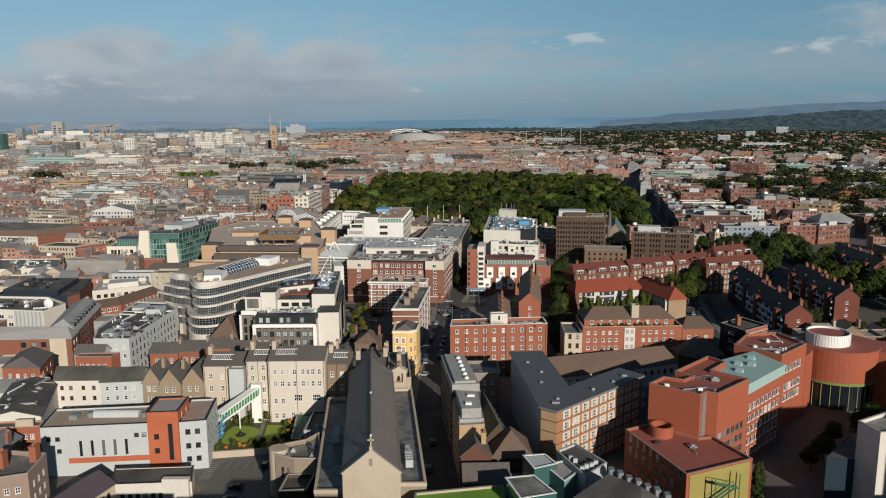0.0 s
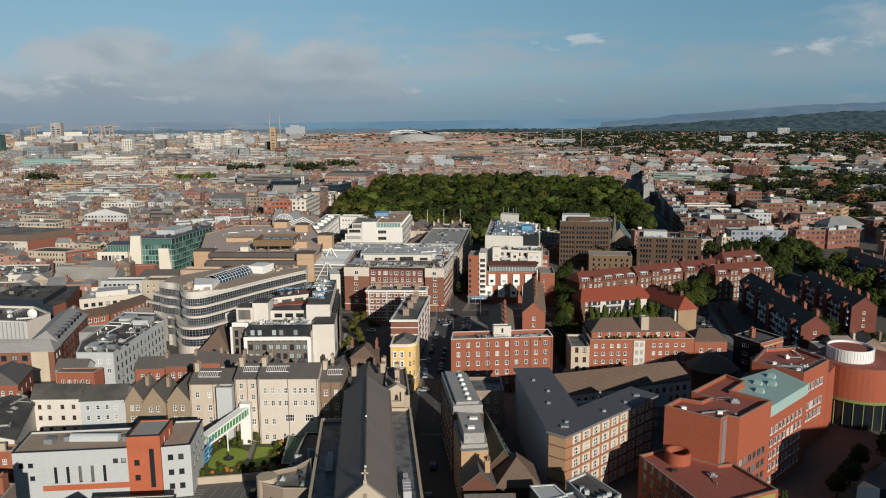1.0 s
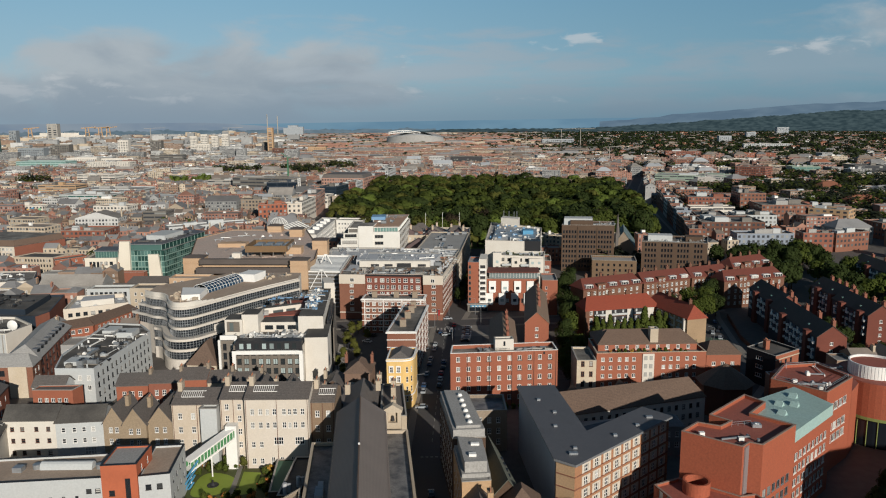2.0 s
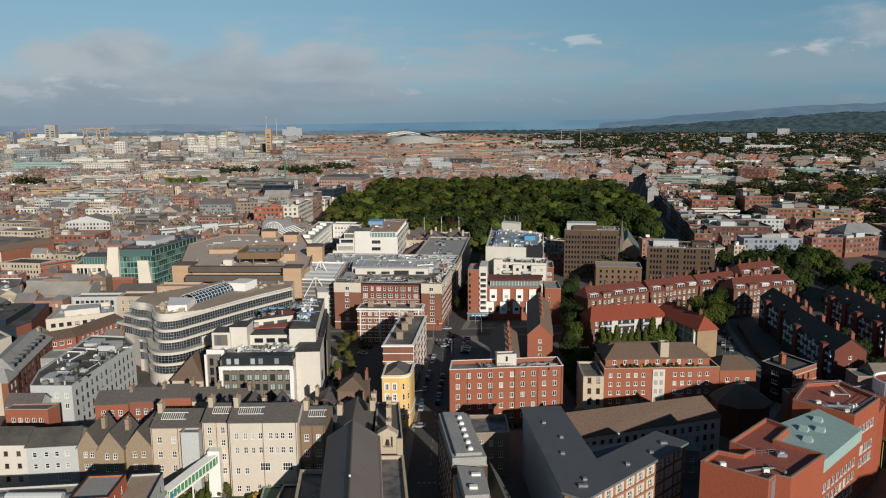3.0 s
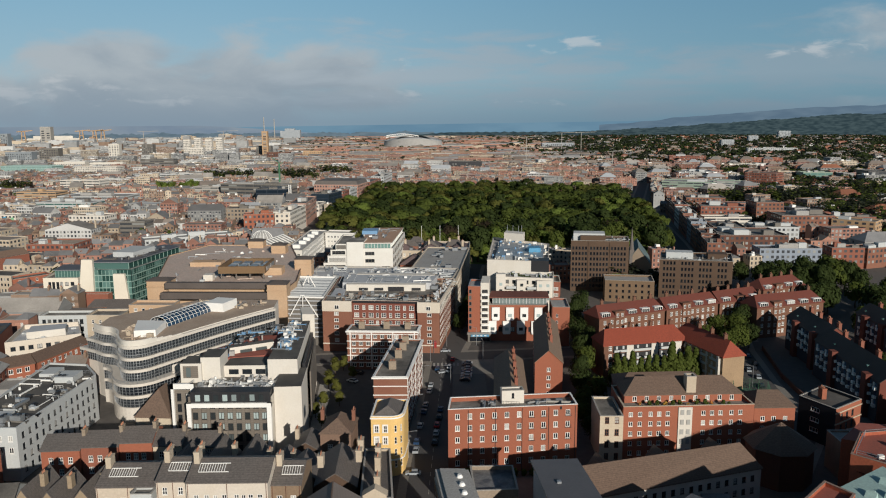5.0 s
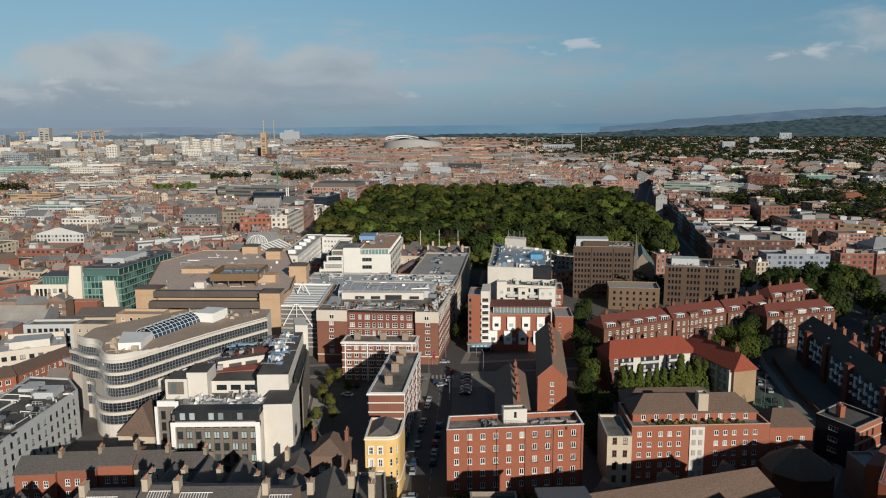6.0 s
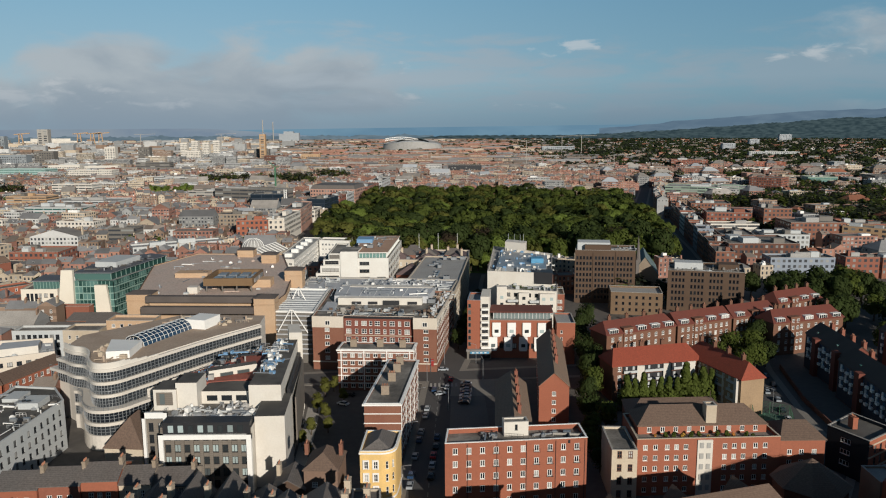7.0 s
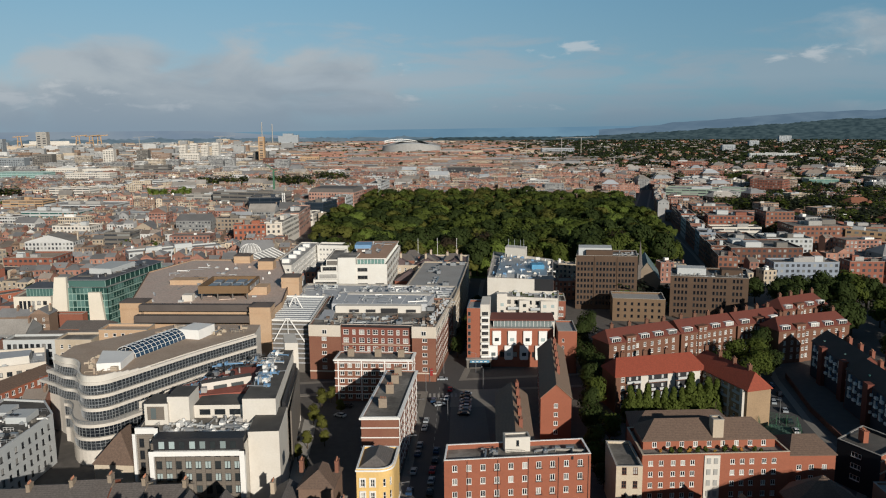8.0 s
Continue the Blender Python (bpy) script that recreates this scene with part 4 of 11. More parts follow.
SLATE_PLUM = surface("plum_slate", rgb("6a5a58"), spread=0.22, second=rgb("584b4b"), courses=0.14)
college = block("college_building", "stone college range with lead roofs and flagpoles", "college building", [(-30, 528), (19.6, 522), (22, 560), (-26, 566)], 18.0, STONE_PALE,
                {0: [W(14, 3, 3.8, 4, 1.2, 2.0)], 1: [W(9, 3, 3.8, 4, 1.2, 2.0)]}, roof=ZINC, par=0.8)
for poly_, ze_, zr_ in (([(-29, 531), (-14, 529), (-13, 545), (-27, 547)], 17.4, 21.5), ([(-12, 529), (3, 527), (4, 556), (-10, 558)], 17.4, 21), ([(5, 527), (18, 525), (20, 556), (7, 558)], 17.4, 20.6)):
    pitched(college, poly_, ze_, zr_, SLATE_PLUM, hip=3.5)
for x_, y_ in ((-20, 536), (-5, 534), (-2, 548), (8, 540), (14, 548), (16, 531)):
    chimney(college, x_, y_, 23.6, 1.3, 2.4, 5, 4, STONE_PALE)
lodge = house("porters_lodge", "low brick lodge with plum slate hipped roofs", "building", [(-22, 500), (-8, 498.4), (-6.4, 514), (-20.4, 516)], 14.5, 19, BRICK_RED, SLATE_PLUM, {0: [W(4, 9, 3, 1, 1.1, 1.5)]}, hip=5, chim=[(-8.6, 506, 21, 1.2, 2, 3)], chim_mat=STONE_PALE, take=False)
for x, y in ((-10, 552), (2, 554), (14, 553)):
    m = Mesh().tube(x, y, 0.12, 17, 30, 6)
    fp = single("flagpole", m, WHITE, "white flagpole on the college roof", "flagpole", "flagpoles")
for x, y, w, d in ((-22, 536, 10, 9), (-8, 534, 9, 10), (6, 536, 10, 9), (-18, 550, 9, 9)):
    house("roof_lantern_house", "small slate-roofed roof range", "roof structure", rect(x, x + w, y, y + d), 19.6, 22.6, BRICK_BROWN, SLATE, hip=3, z0=17.1, take=False)

# ---- white stepped office ----
OFFICE_WHITE = surface("white_concrete", rgb("dad7cf"), spread=0.07, big=0.25, bump=0.04, second=rgb("cfcbc2"))
wh = block("stepped_office", "white concrete office with ribbon windows and tan roof", "office building",
           [(-50.3, 478), (-24.9, 478), (-20.6, 541), (-46, 541)], 27.6, OFFICE_WHITE,
           {0: [dict(cols=[12.6], rows=[15.6, 19.7, 23.8], w=5.2, h=1.9, style="triple", frame=GREYPANEL), dict(cols=[21.6], rows=[15.6], w=4.6, h=1.9, style="triple", frame=GREYPANEL)],
            1: [dict(cols=[5.2 + 7.6 * i for i in range(8)], rows=[7.4, 11.5, 15.6, 19.7, 23.8], w=6.4, h=1.9, style="triple", frame=GREYPANEL)]}, roof=GRAVEL, par=0.5)
TOP = [(-40.6, 480.4), (-26.2, 480.4), (-22.2, 539.6), (-44.6, 539.6)]
part("glazed_top", Mesh().prism(TOP, 27.1, 30.0), GLASS_TEAL, wh, "green glazed top storey")
m = Mesh()
for i in range(9):
    x_ = -40.6 + 1.8 * i
    m.box(x_ - 0.1, x_ + 0.1, 480.2, 480.4, 27.1, 30.0)
for i in range(20):
    q = Vector((-26.2, 480.4)).lerp(Vector((-22.2, 539.6)), i / 19)
    m.box(q.x - 0.02, q.x + 0.2, q.y - 0.1, q.y + 0.1, 27.1, 30.0)
part("mullion", m, WHITE, wh)
part("roof_slab", Mesh().prism(inset(TOP, -0.9), 30.0, 30.5, 0, 1), [OFFICE_WHITE, surface("tan_roof_deck", rgb("b3927a"), spread=0.12, second=rgb("a4846d"))], wh, "tan roof slab with white edge")
part("stair_tower", Mesh().prism([(-50.4, 477.5), (-41.2, 477.5), (-40.2, 494), (-49.4, 494)], 0, 31.3, 0, 1), [OFFICE_WHITE, FELT], wh, "blank white stair tower")
part("plant_box", Mesh().box(-45, -36, 512, 524, 30.5, 32.6), BLUE_SOFT, wh, "pale blue roof plant box")
clutter(wh, [(-44, 497), (-28, 497), (-26, 536), (-44, 536)], 30.5, 16, 19, [RENDER_GREY, WHITE, METAL], 1.2)
for x0, z0, z1, rows_ in ((-63.6, 0.0, 19.6, [4.2, 8.3, 12.4, 16.4]), (-61.2, 19.6, 23.6, [20.4]), (-59.5, 23.6, 26.9, [24.4]), (-56.6, 26.9, 30.2, [])):
    w_ = -50.5 - x0
    block("office_step", "white stepped office wing with ribbon window", "office building", [(x0, 478.2), (-50.5, 478.2), (-49.6, 512), (x0, 514)], z1, OFFICE_WHITE,
          {0: [dict(cols=[w_ / 2], rows=rows_, w=w_ - 1.8, h=1.9, style="grid", frame=GREYPANEL)]} if rows_ else None, z0=z0, roof=FELT, par=0.6, take=False, group="office steps")
part("terrace_screen", Mesh().box(-56.2, -50.8, 478.0, 478.2, 27.4, 29.6), GREYPANEL, wh)
TAKEN.append([(-66, 472), (-40, 472), (-40, 540), (-66, 540)])
block("long_white_office", "long white office with grid windows beside the park", "office building", [(-94, 522), (-82.6, 519), (-79.6, 606), (-92, 608)], 20.0, OFFICE_WHITE,
      {0: [W(4, 3, 3.3, 5, 1.8, 1.6, "pair")], 1: [W(22, 3, 3.3, 5, 2.2, 1.7, "pair")]}, roof=ZINC, par=0.6)
block("white_office_return", "white office return with grid windows", "office building", [(-79, 594), (-58, 590), (-57, 603), (-78, 607)], 20.0, OFFICE_WHITE, {0: [W(8, 3, 3.3, 5, 1.5, 1.6, "pair")]}, roof=ZINC)
for x_, y_ in ((-88, 532), (-87, 548), (-86.6, 562), (-86, 576), (-85.4, 590)):
    single("roof_vent_box", Mesh().box(x_ - 2.2, x_ + 2.2, y_ - 2, y_ + 2, 19.4, 21.6), WHITE, "white vent housing on the long office roof", "ventilation unit", "long office vents")


# ---- banded council flats ----
def banded(label, poly, z1, fac_edges, chims):
    ob = block("council_flats", label, "apartment building", poly, z1, BRICK_BROWN,
               {e: [dict(cols=c, rows=rows_of(1.2, 2.9, 5), w=1.6, h=1.5, style="pair"), ] for e, c in fac_edges.items()}, roof=FELT, par=0.4, coping=WHITE, group="banded flats")
    k = len(poly)
    each("band", [Mesh().ring(inset(poly, -0.18), inset(poly, 0.02), 2.9 * (r + 1) - 0.1, 2.9 * (r + 1) + 0.18) for r in range(5)], WHITE, ob, "white floor band")
    part("eaves_board", Mesh().ring(inset(poly, -0.5), inset(poly, 0.02), z1 - 0.55, z1 - 0.02), WHITE, ob)
    posts = []
    for e, cols in fac_edges.items():
        a, b = Vector(poly[e]), Vector(poly[(e + 1) % k])
        d = (b - a).normalized()
        L = (b - a).length
        step = (L - 2.4) / cols
        for i in range(0, cols + 1, 3):
            q = a + d * (1.2 + step * i)
            at = Matrix.Translation((q.x, q.y, 0)) @ Matrix.Rotation(math.atan2(d.y, d.x), 4, "Z")
            posts.append(Mesh().box(-0.2, 0.2, -0.15, 0.0, 0.4, z1 - 0.6, 0, at))
    each("pilaster", posts, WHITE, ob)
    for x, y in chims:
        chimney(ob, x, y, z1 + 2.4, 2.4, 1.3, 4, 3.0, STONE)
    return ob


banded("brown brick flats with white bands, long side to street", [(-21.2, 291.0), (-10.6, 290.8), (-6.4, 332), (-16.4, 333)], 17.6, {1: 12},
       [(-15.6, 300), (-14.2, 312), (-13.0, 321), (-12.4, 329)])
banded("brown brick flats with white bands and chimney stacks", [(-36.4, 351.6), (-8.6, 349.8), (-7.6, 359), (-35.4, 361)], 15.8, {0: 9, 1: 3},
       [(-31, 356.6), (-21, 356), (-12.5, 355)])

# ---- yellow corner house with rounded corner ----
yp = [(-19.4, 258.8), (-14.0, 258.6)] + [(-14.0 + 3.6 * math.sin(radians(a)), 262.2 - 3.6 * math.cos(radians(a))) for a in (15, 30, 45, 60, 75)] + [(-10.2, 263.5), (-9.6, 271.5), (-18.8, 272)]
yel = block("corner_house", "yellow painted corner house with white window surrounds", "town house", yp, 17.4, RENDER_YELLOW,
            {0: [dict(cols=[1.5, 3.9], rows=[2.6, 6.0, 9.4, 12.8], w=1.0, h=1.9, style="cross")],
             **{e: [dict(cols=[0.47], rows=[2.6, 6.0, 9.4, 12.8], w=0.7, h=1.9, style="sash")] for e in (2, 4)},
             8: [W(3, 2.6, 3.4, 4, 1.0, 1.9, "sash")]}, roof=SLATE, par=0.6, coping=WHITE)
m = Mesh()
for z in (4.6, 16.7):
    o, q = inset(yp, -0.22), inset(yp, -0.004)
    m.ring(o, q, z, z + 0.4)
part("cornice", m, WHITE, yel)
for x in (-17.9, -15.5):
    for z in (2.6, 6.0, 9.4, 12.8):
        part("window_surround", Mesh().box(x - 0.8, x - 0.52, 258.5, 258.72, z - 0.1, z + 2.0).box(x + 0.52, x + 0.8, 258.5, 258.72, z - 0.1, z + 2.0).box(x - 0.8, x + 0.8, 258.48, 258.7, z + 2.0, z + 2.35), WHITE, yel, "white painted window surround")
pitched(yel, [(-18.8, 261), (-11.6, 261), (-10.4, 271), (-18.2, 271.4)], 16.9, 19.0, SLATE, 2.4)

# ---- pale office with framed front, near the church ----
TAUPE = surface("taupe_brick", rgb("7c746a"), second=rgb("6c645b"), courses=0.3, spread=0.14)
nw = block("framed_office", "white and dark office with deep framed front", "office building",
           [(-80.2, 278.6), (-73.6, 278.4), (-73.6, 272.4), (-49.4, 272.0), (-49.4, 275.6), (-41.4, 275.9), (-45.8, 331), (-49.6, 342), (-62, 345), (-84, 312)], 18.6, [RENDER_WHITE, TAUPE],
           {2: [dict(cols=[1.9 + 2.52 * i for i in range(9)], rows=rows_of(1.6, 3.35, 5), w=1.7, h=2.1, style="pair", frame=DARK, glass=GLASS_PALE)],
            0: [dict(cols=[1.9, 4.5], rows=rows_of(1.6, 3.35, 5), w=1.3, h=2.4, style="pair", frame=DARK)],
            5: [W(16, 1.6, 3.35, 5, 1.3, 1.9, "plain", frame=DARK)]}, roof=FELT, par=0.5, coping=DARK, emat={0: 1, 2: 1})
each("dark_pier", [Mesh().box(x - 0.45, x + 0.45, 271.85, 272.35, 0.4, 15.6) for x in [-73.45 + 0.62 + 2.52 * i for i in range(10)]], TAUPE, nw, "taupe brick pier between windows")
m = Mesh()
m.box(-73.8, -72.6, 271.2, 272.4, 0, 16.9).box(-50.6, -49.3, 271.0, 272.2, 0, 16.9).box(-73.8, -49.3, 271.1, 272.3, 15.6, 16.9)
m.box(-80.4, -79.6, 277.7, 278.6, 0, 20.6).box(-74.6, -73.5, 277.6, 278.5, 0, 20.6).box(-80.4, -73.5, 277.7, 278.5, 19.0, 20.6)
part("white_frame", m, WHITE, nw, "deep white surround")
m = Mesh().box(-72.6, -49.6, 271.6, 276, 17.0, 20.2)
part("attic_storey", m, DARK, nw, "black clad attic storey")
each("attic_window", [Mesh().box(-71.2 + 2.62 * i, -69.8 + 2.62 * i, 271.45, 271.62, 17.5, 19.4) for i in range(8)], GLASS_PALE, nw)
m = Mesh()
m.prism([(-49.2, 275.2), (-41.2, 275.6), (-42.4, 293), (-50.2, 293)], 0, 20.3, 0, 1)
part("end_tower", m, [RENDER_WHITE, FELT_DARK], nw, "blank white end tower")
for x0, x1, y0, y1, z in ((-80, -73.6, 286, 294, 24.2), (-74, -68, 287, 296, 25.8), (-68, -53, 291, 300, 21.8)):
    part("roof_block", Mesh().prism(rect(x0, x1, y0, y1), 18, z, 0, 1), [RENDER_WHITE, FELT_DARK], nw)
part("long_roof_block", Mesh().prism([(-53.4, 287), (-44.2, 287), (-47.6, 333), (-55, 333)], 18, 25.0, 0, 1), [RENDER_WHITE, FELT_DARK], nw)
clutter(nw, [(-52.4, 296), (-48.6, 296), (-50.6, 331), (-54, 331)], 25.0, 60, 31, [BLUE_SOFT, METAL, WHITE], 1.5)
clutter(nw, [(-72, 277), (-50, 277), (-46, 284), (-53, 290), (-78, 285)], 18.2, 85, 32, [METAL, WHITE, ZINC, RENDER_GREY], 1.6)
clutter(nw, [(-78, 298), (-68, 300), (-58, 326), (-60, 338), (-70, 328)], 22.0, 60, 33, [METAL, BLUE_SOFT, DARK, ZINC], 1.6)
part("frame_recess", Mesh().box(-79.2, -74.6, 285.9, 286.0, 19.6, 23.4), TAUPE, nw)
part("recess_window", Mesh().box(-78.2, -76.8, 285.8, 285.9, 19.9, 23.0), GLASS_PALE, nw)
part("angled_wing", Mesh().prism([(-69, 302), (-56, 309), (-57, 312), (-70.4, 305)], 18, 24.2, 0, 1), [RENDER_WHITE, FELT_DARK], nw)
part("wing_window", Mesh().bar((-66, 303.45, 22.6), (-62.6, 305.3, 22.6), 0.9).bar((-61.4, 305.9, 22.6), (-58.2, 307.65, 22.6), 0.9), GLASS_PALE, nw)
m = Mesh()
for i in range(3):
    m.box(-66.5 + 4.2 * i, -63.5 + 4.2 * i, 290.9, 291.05, 19.0, 20.6)
part("roof_window", m, GLASS, nw)
part("red_terrace", Mesh().prism([(-79, 296), (-53, 302), (-48, 334), (-54, 338), (-78, 305)], 18, 22.0), TERRACOTTA, nw)
part("street_cladding", Mesh().prism([(-43.0, 294), (-46.2, 330), (-47.2, 330), (-44.0, 294)], 18.6, 21.4), DARK, nw)
part("street_wall", Mesh().prism([(-41.35, 294), (-45.5, 331), (-45.9, 331), (-41.75, 294)], 3.6, 18.62), TAUPE, nw)
part("rear_gable", Mesh().prism([(-50.5, 333.2), (-46.0, 333.2), (-49.2, 345), (-53, 344)], 0, 27.4), RENDER_WHITE, nw)
hip = house("brown_roof_house", "low building with steep brown tiled pyramid roof", "building", [(-94, 284), (-83, 283), (-82, 297), (-92, 300)], 8.5, 15.5, RENDER_CREAM, TILE_BROWN, hip=5.2)


# ---- curved office with ribbon windows ----
def smooth(pts, n=6):
    out = []
    for i in range(len(pts) - 1):
        p0, p1, p2, p3 = (Vector(pts[max(0, min(len(pts) - 1, k))]) for k in (i - 1, i, i + 1, i + 2))
        for s in range(n):
            t = s / n
            q = 0.5 * ((2 * p1) + (p2 - p0) * t + (2 * p0 - 5 * p1 + 4 * p2 - p3) * t * t + (3 * p1 - p0 - 3 * p2 + p3) * t**3)
            out.append((q.x, q.y))
    return out + [tuple(pts[-1])]


CURVE = smooth([(-123.5, 325.5), (-118.8, 321.6), (-114.8, 320.0), (-111.0, 315.6), (-107.8, 308.0), (-103.6, 303.0), (-98.4, 303.8), (-93.6, 310.4), (-79.2, 333.4), (-64.8, 353.4)], 6)


def offset_line(line, d):
    out = []
    for i, p in enumerate(line):
        a, b = Vector(line[max(0, i - 1)]), Vector(line[min(len(line) - 1, i + 1)])
        t = (b - a).normalized()
        out.append((p[0] + t.y * d, p[1] - t.x * d))
    return out


cv = thing("curved_office", (-95, 330, 0), "pale office with curved front and dark ribbon windows", "office building")
TAKEN.append([(-126, 322), (-104, 300), (-92, 308), (-62, 353), (-90, 372), (-120, 350)])
REAR = [(-66, 366), (-98, 368), (-124, 340)]
core = offset_line(CURVE, -0.5)
part("core", Mesh().prism(core + REAR, 0, 25.2, 0, 1), [GRANITE, GRAVEL], cv)
FLOORS = [(4.7, 2.4), (8.75, 2.4), (12.8, 0.0), (16.85, 0.0), (20.9, 0.0)]
for f, (z, out_by) in enumerate(FLOORS):
    start = CURVE[8:] if f < 2 else CURVE
    if f in (2, 3):
        ext = 4.6 * (4 - f)
        start = [(CURVE[0][0] - 0.84 * ext, CURVE[0][1] + 0.55 * ext)] + CURVE
        x_, y_ = start[0]
        part("terrace", Mesh().prism([(x_ + 0.4, y_ + 0.4), (CURVE[0][0] + 0.5, CURVE[0][1] + 0.6), (CURVE[0][0] + 5, CURVE[0][1] + 9), (x_ + 5, y_ + 9)], 0, z + 3.95), GRANITE, cv, "pale stepped terrace")
    line = offset_line(start, out_by) if out_by else start
    gl, mu, sp, rail = Mesh(), Mesh(), Mesh(), Mesh()
    o = offset_line(line, -0.15)
    for a, b in zip(o, o[1:]):
        gl.face([(*a, z), (*b, z), (*b, z + 3.0), (*a, z + 3.0)])
    part("ribbon_window", gl, GLASS_BAND, cv)
    for a, b in zip(line, line[1:]):
        n = max(1, round((Vector(b) - Vector(a)).length / 1.3))
        for k in range(n):
            q = Vector(a).lerp(Vector(b), k / n)
            at = Matrix.Translation((q.x, q.y, 0)) @ Matrix.Rotation(math.atan2(b[1] - a[1], b[0] - a[0]), 4, "Z")
            mu.box(-0.06, 0.06, -0.04, 0.16, z, z + 3.0, 0, at)
        for dz in (0.95, 1.95):
            mu.face([(*a, z + dz), (*b, z + dz), (*b, z + dz + 0.11), (*a, z + dz + 0.11)])
    part("mullion", mu, METAL, cv)
    out, base = offset_line(line, 0.45), offset_line(start, -0.5)
    for i in range(len(line) - 1):
        sp.prism([out[i], out[i + 1], base[i + 1], base[i]], z + 3.0, z + 3.95)
    part("spandrel", sp, GRANITE, cv)
    if f in (1, 2, 3):
        edge = offset_line(line, 0.3)
        for a, b in zip(edge, edge[1:]):
            rail.bar((*a, z + 5.0), (*b, z + 5.0), 0.09).bar((*a, z + 4.5), (*b, z + 4.5), 0.05).bar((*a, z + 3.95), (*a, z + 5.0), 0.06)
        part("terrace_rail", rail, METAL, cv)
m = Mesh()
low = offset_line(CURVE[8:], 2.8)
back = offset_line(CURVE[8:], -0.4)
for i in range(len(low) - 1):
    m.prism([low[i], low[i + 1], back[i + 1], back[i]], 0, 4.7)
part("plinth", m, GRANITE, cv)
top, top2 = offset_line(CURVE, 0.1), offset_line(CURVE, -0.4)
tl = Mesh()
for i in range(44):
    rise = 1.9 if i < 40 else 1.9 - 0.35 * (i - 39)
    tl.prism([top[i], top[i + 1], top2[i + 1], top2[i]], 24.85, 24.85 + rise)
part("white_parapet", tl, RENDER_WHITE, cv, "white upstand wall round the roof's curved end")
part("roof_house", Mesh().prism([(-104, 312), (-97, 313), (-97.5, 325), (-108, 326)], 25.2, 27.6), WHITE, cv)
clutter(cv, [(-112, 322), (-104, 309), (-99, 309), (-97, 313), (-106, 312), (-109, 328)], 25.25, 14, 12, [GRAVEL, STONE_PALE])
clutter(cv, [(-100, 352), (-90, 350), (-70, 352), (-68, 362), (-96, 366)], 25.25, 26, 13, [GRAVEL, STONE_PALE, METAL])
part("plant_house", Mesh().prism([(-90.5, 348), (-83, 346), (-80, 355), (-88, 357)], 25.2, 28.6), WHITE, cv)
vault = Mesh()
ax0, ax1 = Vector((-101, 327)), Vector((-92, 349))
dd = (ax1 - ax0).normalized()
nn = Vector((-dd.y, dd.x))
N = 12
for s in range(N):
    for k in range(8):
        def vp(u, a):
            q = ax0.lerp(ax1, u) + nn * (4.2 * math.cos(a))
            return (q.x, q.y, 25.2 + 3.4 * math.sin(a))
        vault.face([vp(s / N, math.pi * k / 8), vp((s + 1) / N, math.pi * k / 8), vp((s + 1) / N, math.pi * (k + 1) / 8), vp(s / N, math.pi * (k + 1) / 8)])
part("barrel_rooflight", vault, GLASS_BLUE, cv, "blue glazed barrel rooflight")
ribs = Mesh()
for s in range(N + 1):
    for k in range(8):
        ribs.bar(vp(s / N, math.pi * k / 8), vp(s / N, math.pi * (k + 1) / 8), 0.14)
for k in range(1, 8):
    ribs.bar(vp(0, math.pi * k / 8), vp(1, math.pi * k / 8), 0.1)
part("rooflight_rib", ribs, WHITE, cv)
wing = []
for i in range(34):
    q = Vector((-86.5, 318)).lerp(Vector((-60.5, 356)), i / 34)
    wing.append(Mesh().box(q.x - 0.06, q.x + 0.06, q.y - 0.06, q.y + 0.06, 15.6, 16.8))
each("railing_post", wing, METAL, cv)
part("lower_terrace", Mesh().prism([(-91.5, 311), (-86.5, 317), (-60.0, 356), (-64.5, 354.0)], 0, 15.6), GRANITE, cv)

# ---- church with long pitched roof, aisles and stone porch ----
AX = -0.086


def ch(u, v):
    """Church plan: u across from the ridge line, v along from the gable."""
    return (-17.3 + u + AX * v, 143.0 + v)


church = thing("church", (*ch(0, 30), 0), "long stone church with steep dark roof and flat lead aisles", "church")
TAKEN.append([ch(-17, -2), ch(14, -2), ch(14, 76), ch(-17, 76)])
NW = 6.3
nave = Mesh()
a, b, c, d = ch(-NW, 0), ch(NW, 0), ch(NW, 66), ch(-NW, 66)
for p, q in ((a, b), (b, c), (c, d), (d, a)):
    nave.face([(*p, 0), (*q, 0), (*q, 18.9), (*p, 18.9)])
part("wall", nave, STONE_PALE, church)
gab = Mesh()
f0 = [(*ch(-NW - 0.4, -0.3), 18.7), (*ch(NW + 0.4, -0.3), 18.7), (*ch(0, -0.3), 24.3)]
f1 = [(*ch(-NW - 0.4, 0.6), 18.7), (*ch(NW + 0.4, 0.6), 18.7), (*ch(0, 0.6), 24.3)]
gab.face(f0).face(f1[::-1])
for i in range(3):
    j = (i + 1) % 3
    gab.face([f0[j], f0[i], f1[i], f1[j]])
part("gable", gab, STONE_PALE, church)
part("gable_slit", Mesh().box(*sorted((ch(-0.35, 0)[0], ch(0.35, 0)[0])), 142.5, 142.75, 20.6, 22.2), STONE, church)
rf = Mesh()
for s in (-1, 1):
    e0, e1, r0, r1 = ch(s * (NW + 0.35), 0.5), ch(s * (NW + 0.35), 67.4), ch(0, 0.5), ch(0, 65)
    pts = [(*e0, 18.5), (*e1, 18.5), (*r1, 23.9), (*r0, 23.9)]
    rf.face(pts if s > 0 else pts[::-1])
rf.face([(*ch(NW + 0.35, 67.4), 18.5), (*ch(-NW - 0.35, 67.4), 18.5), (*ch(0, 65), 23.9)])
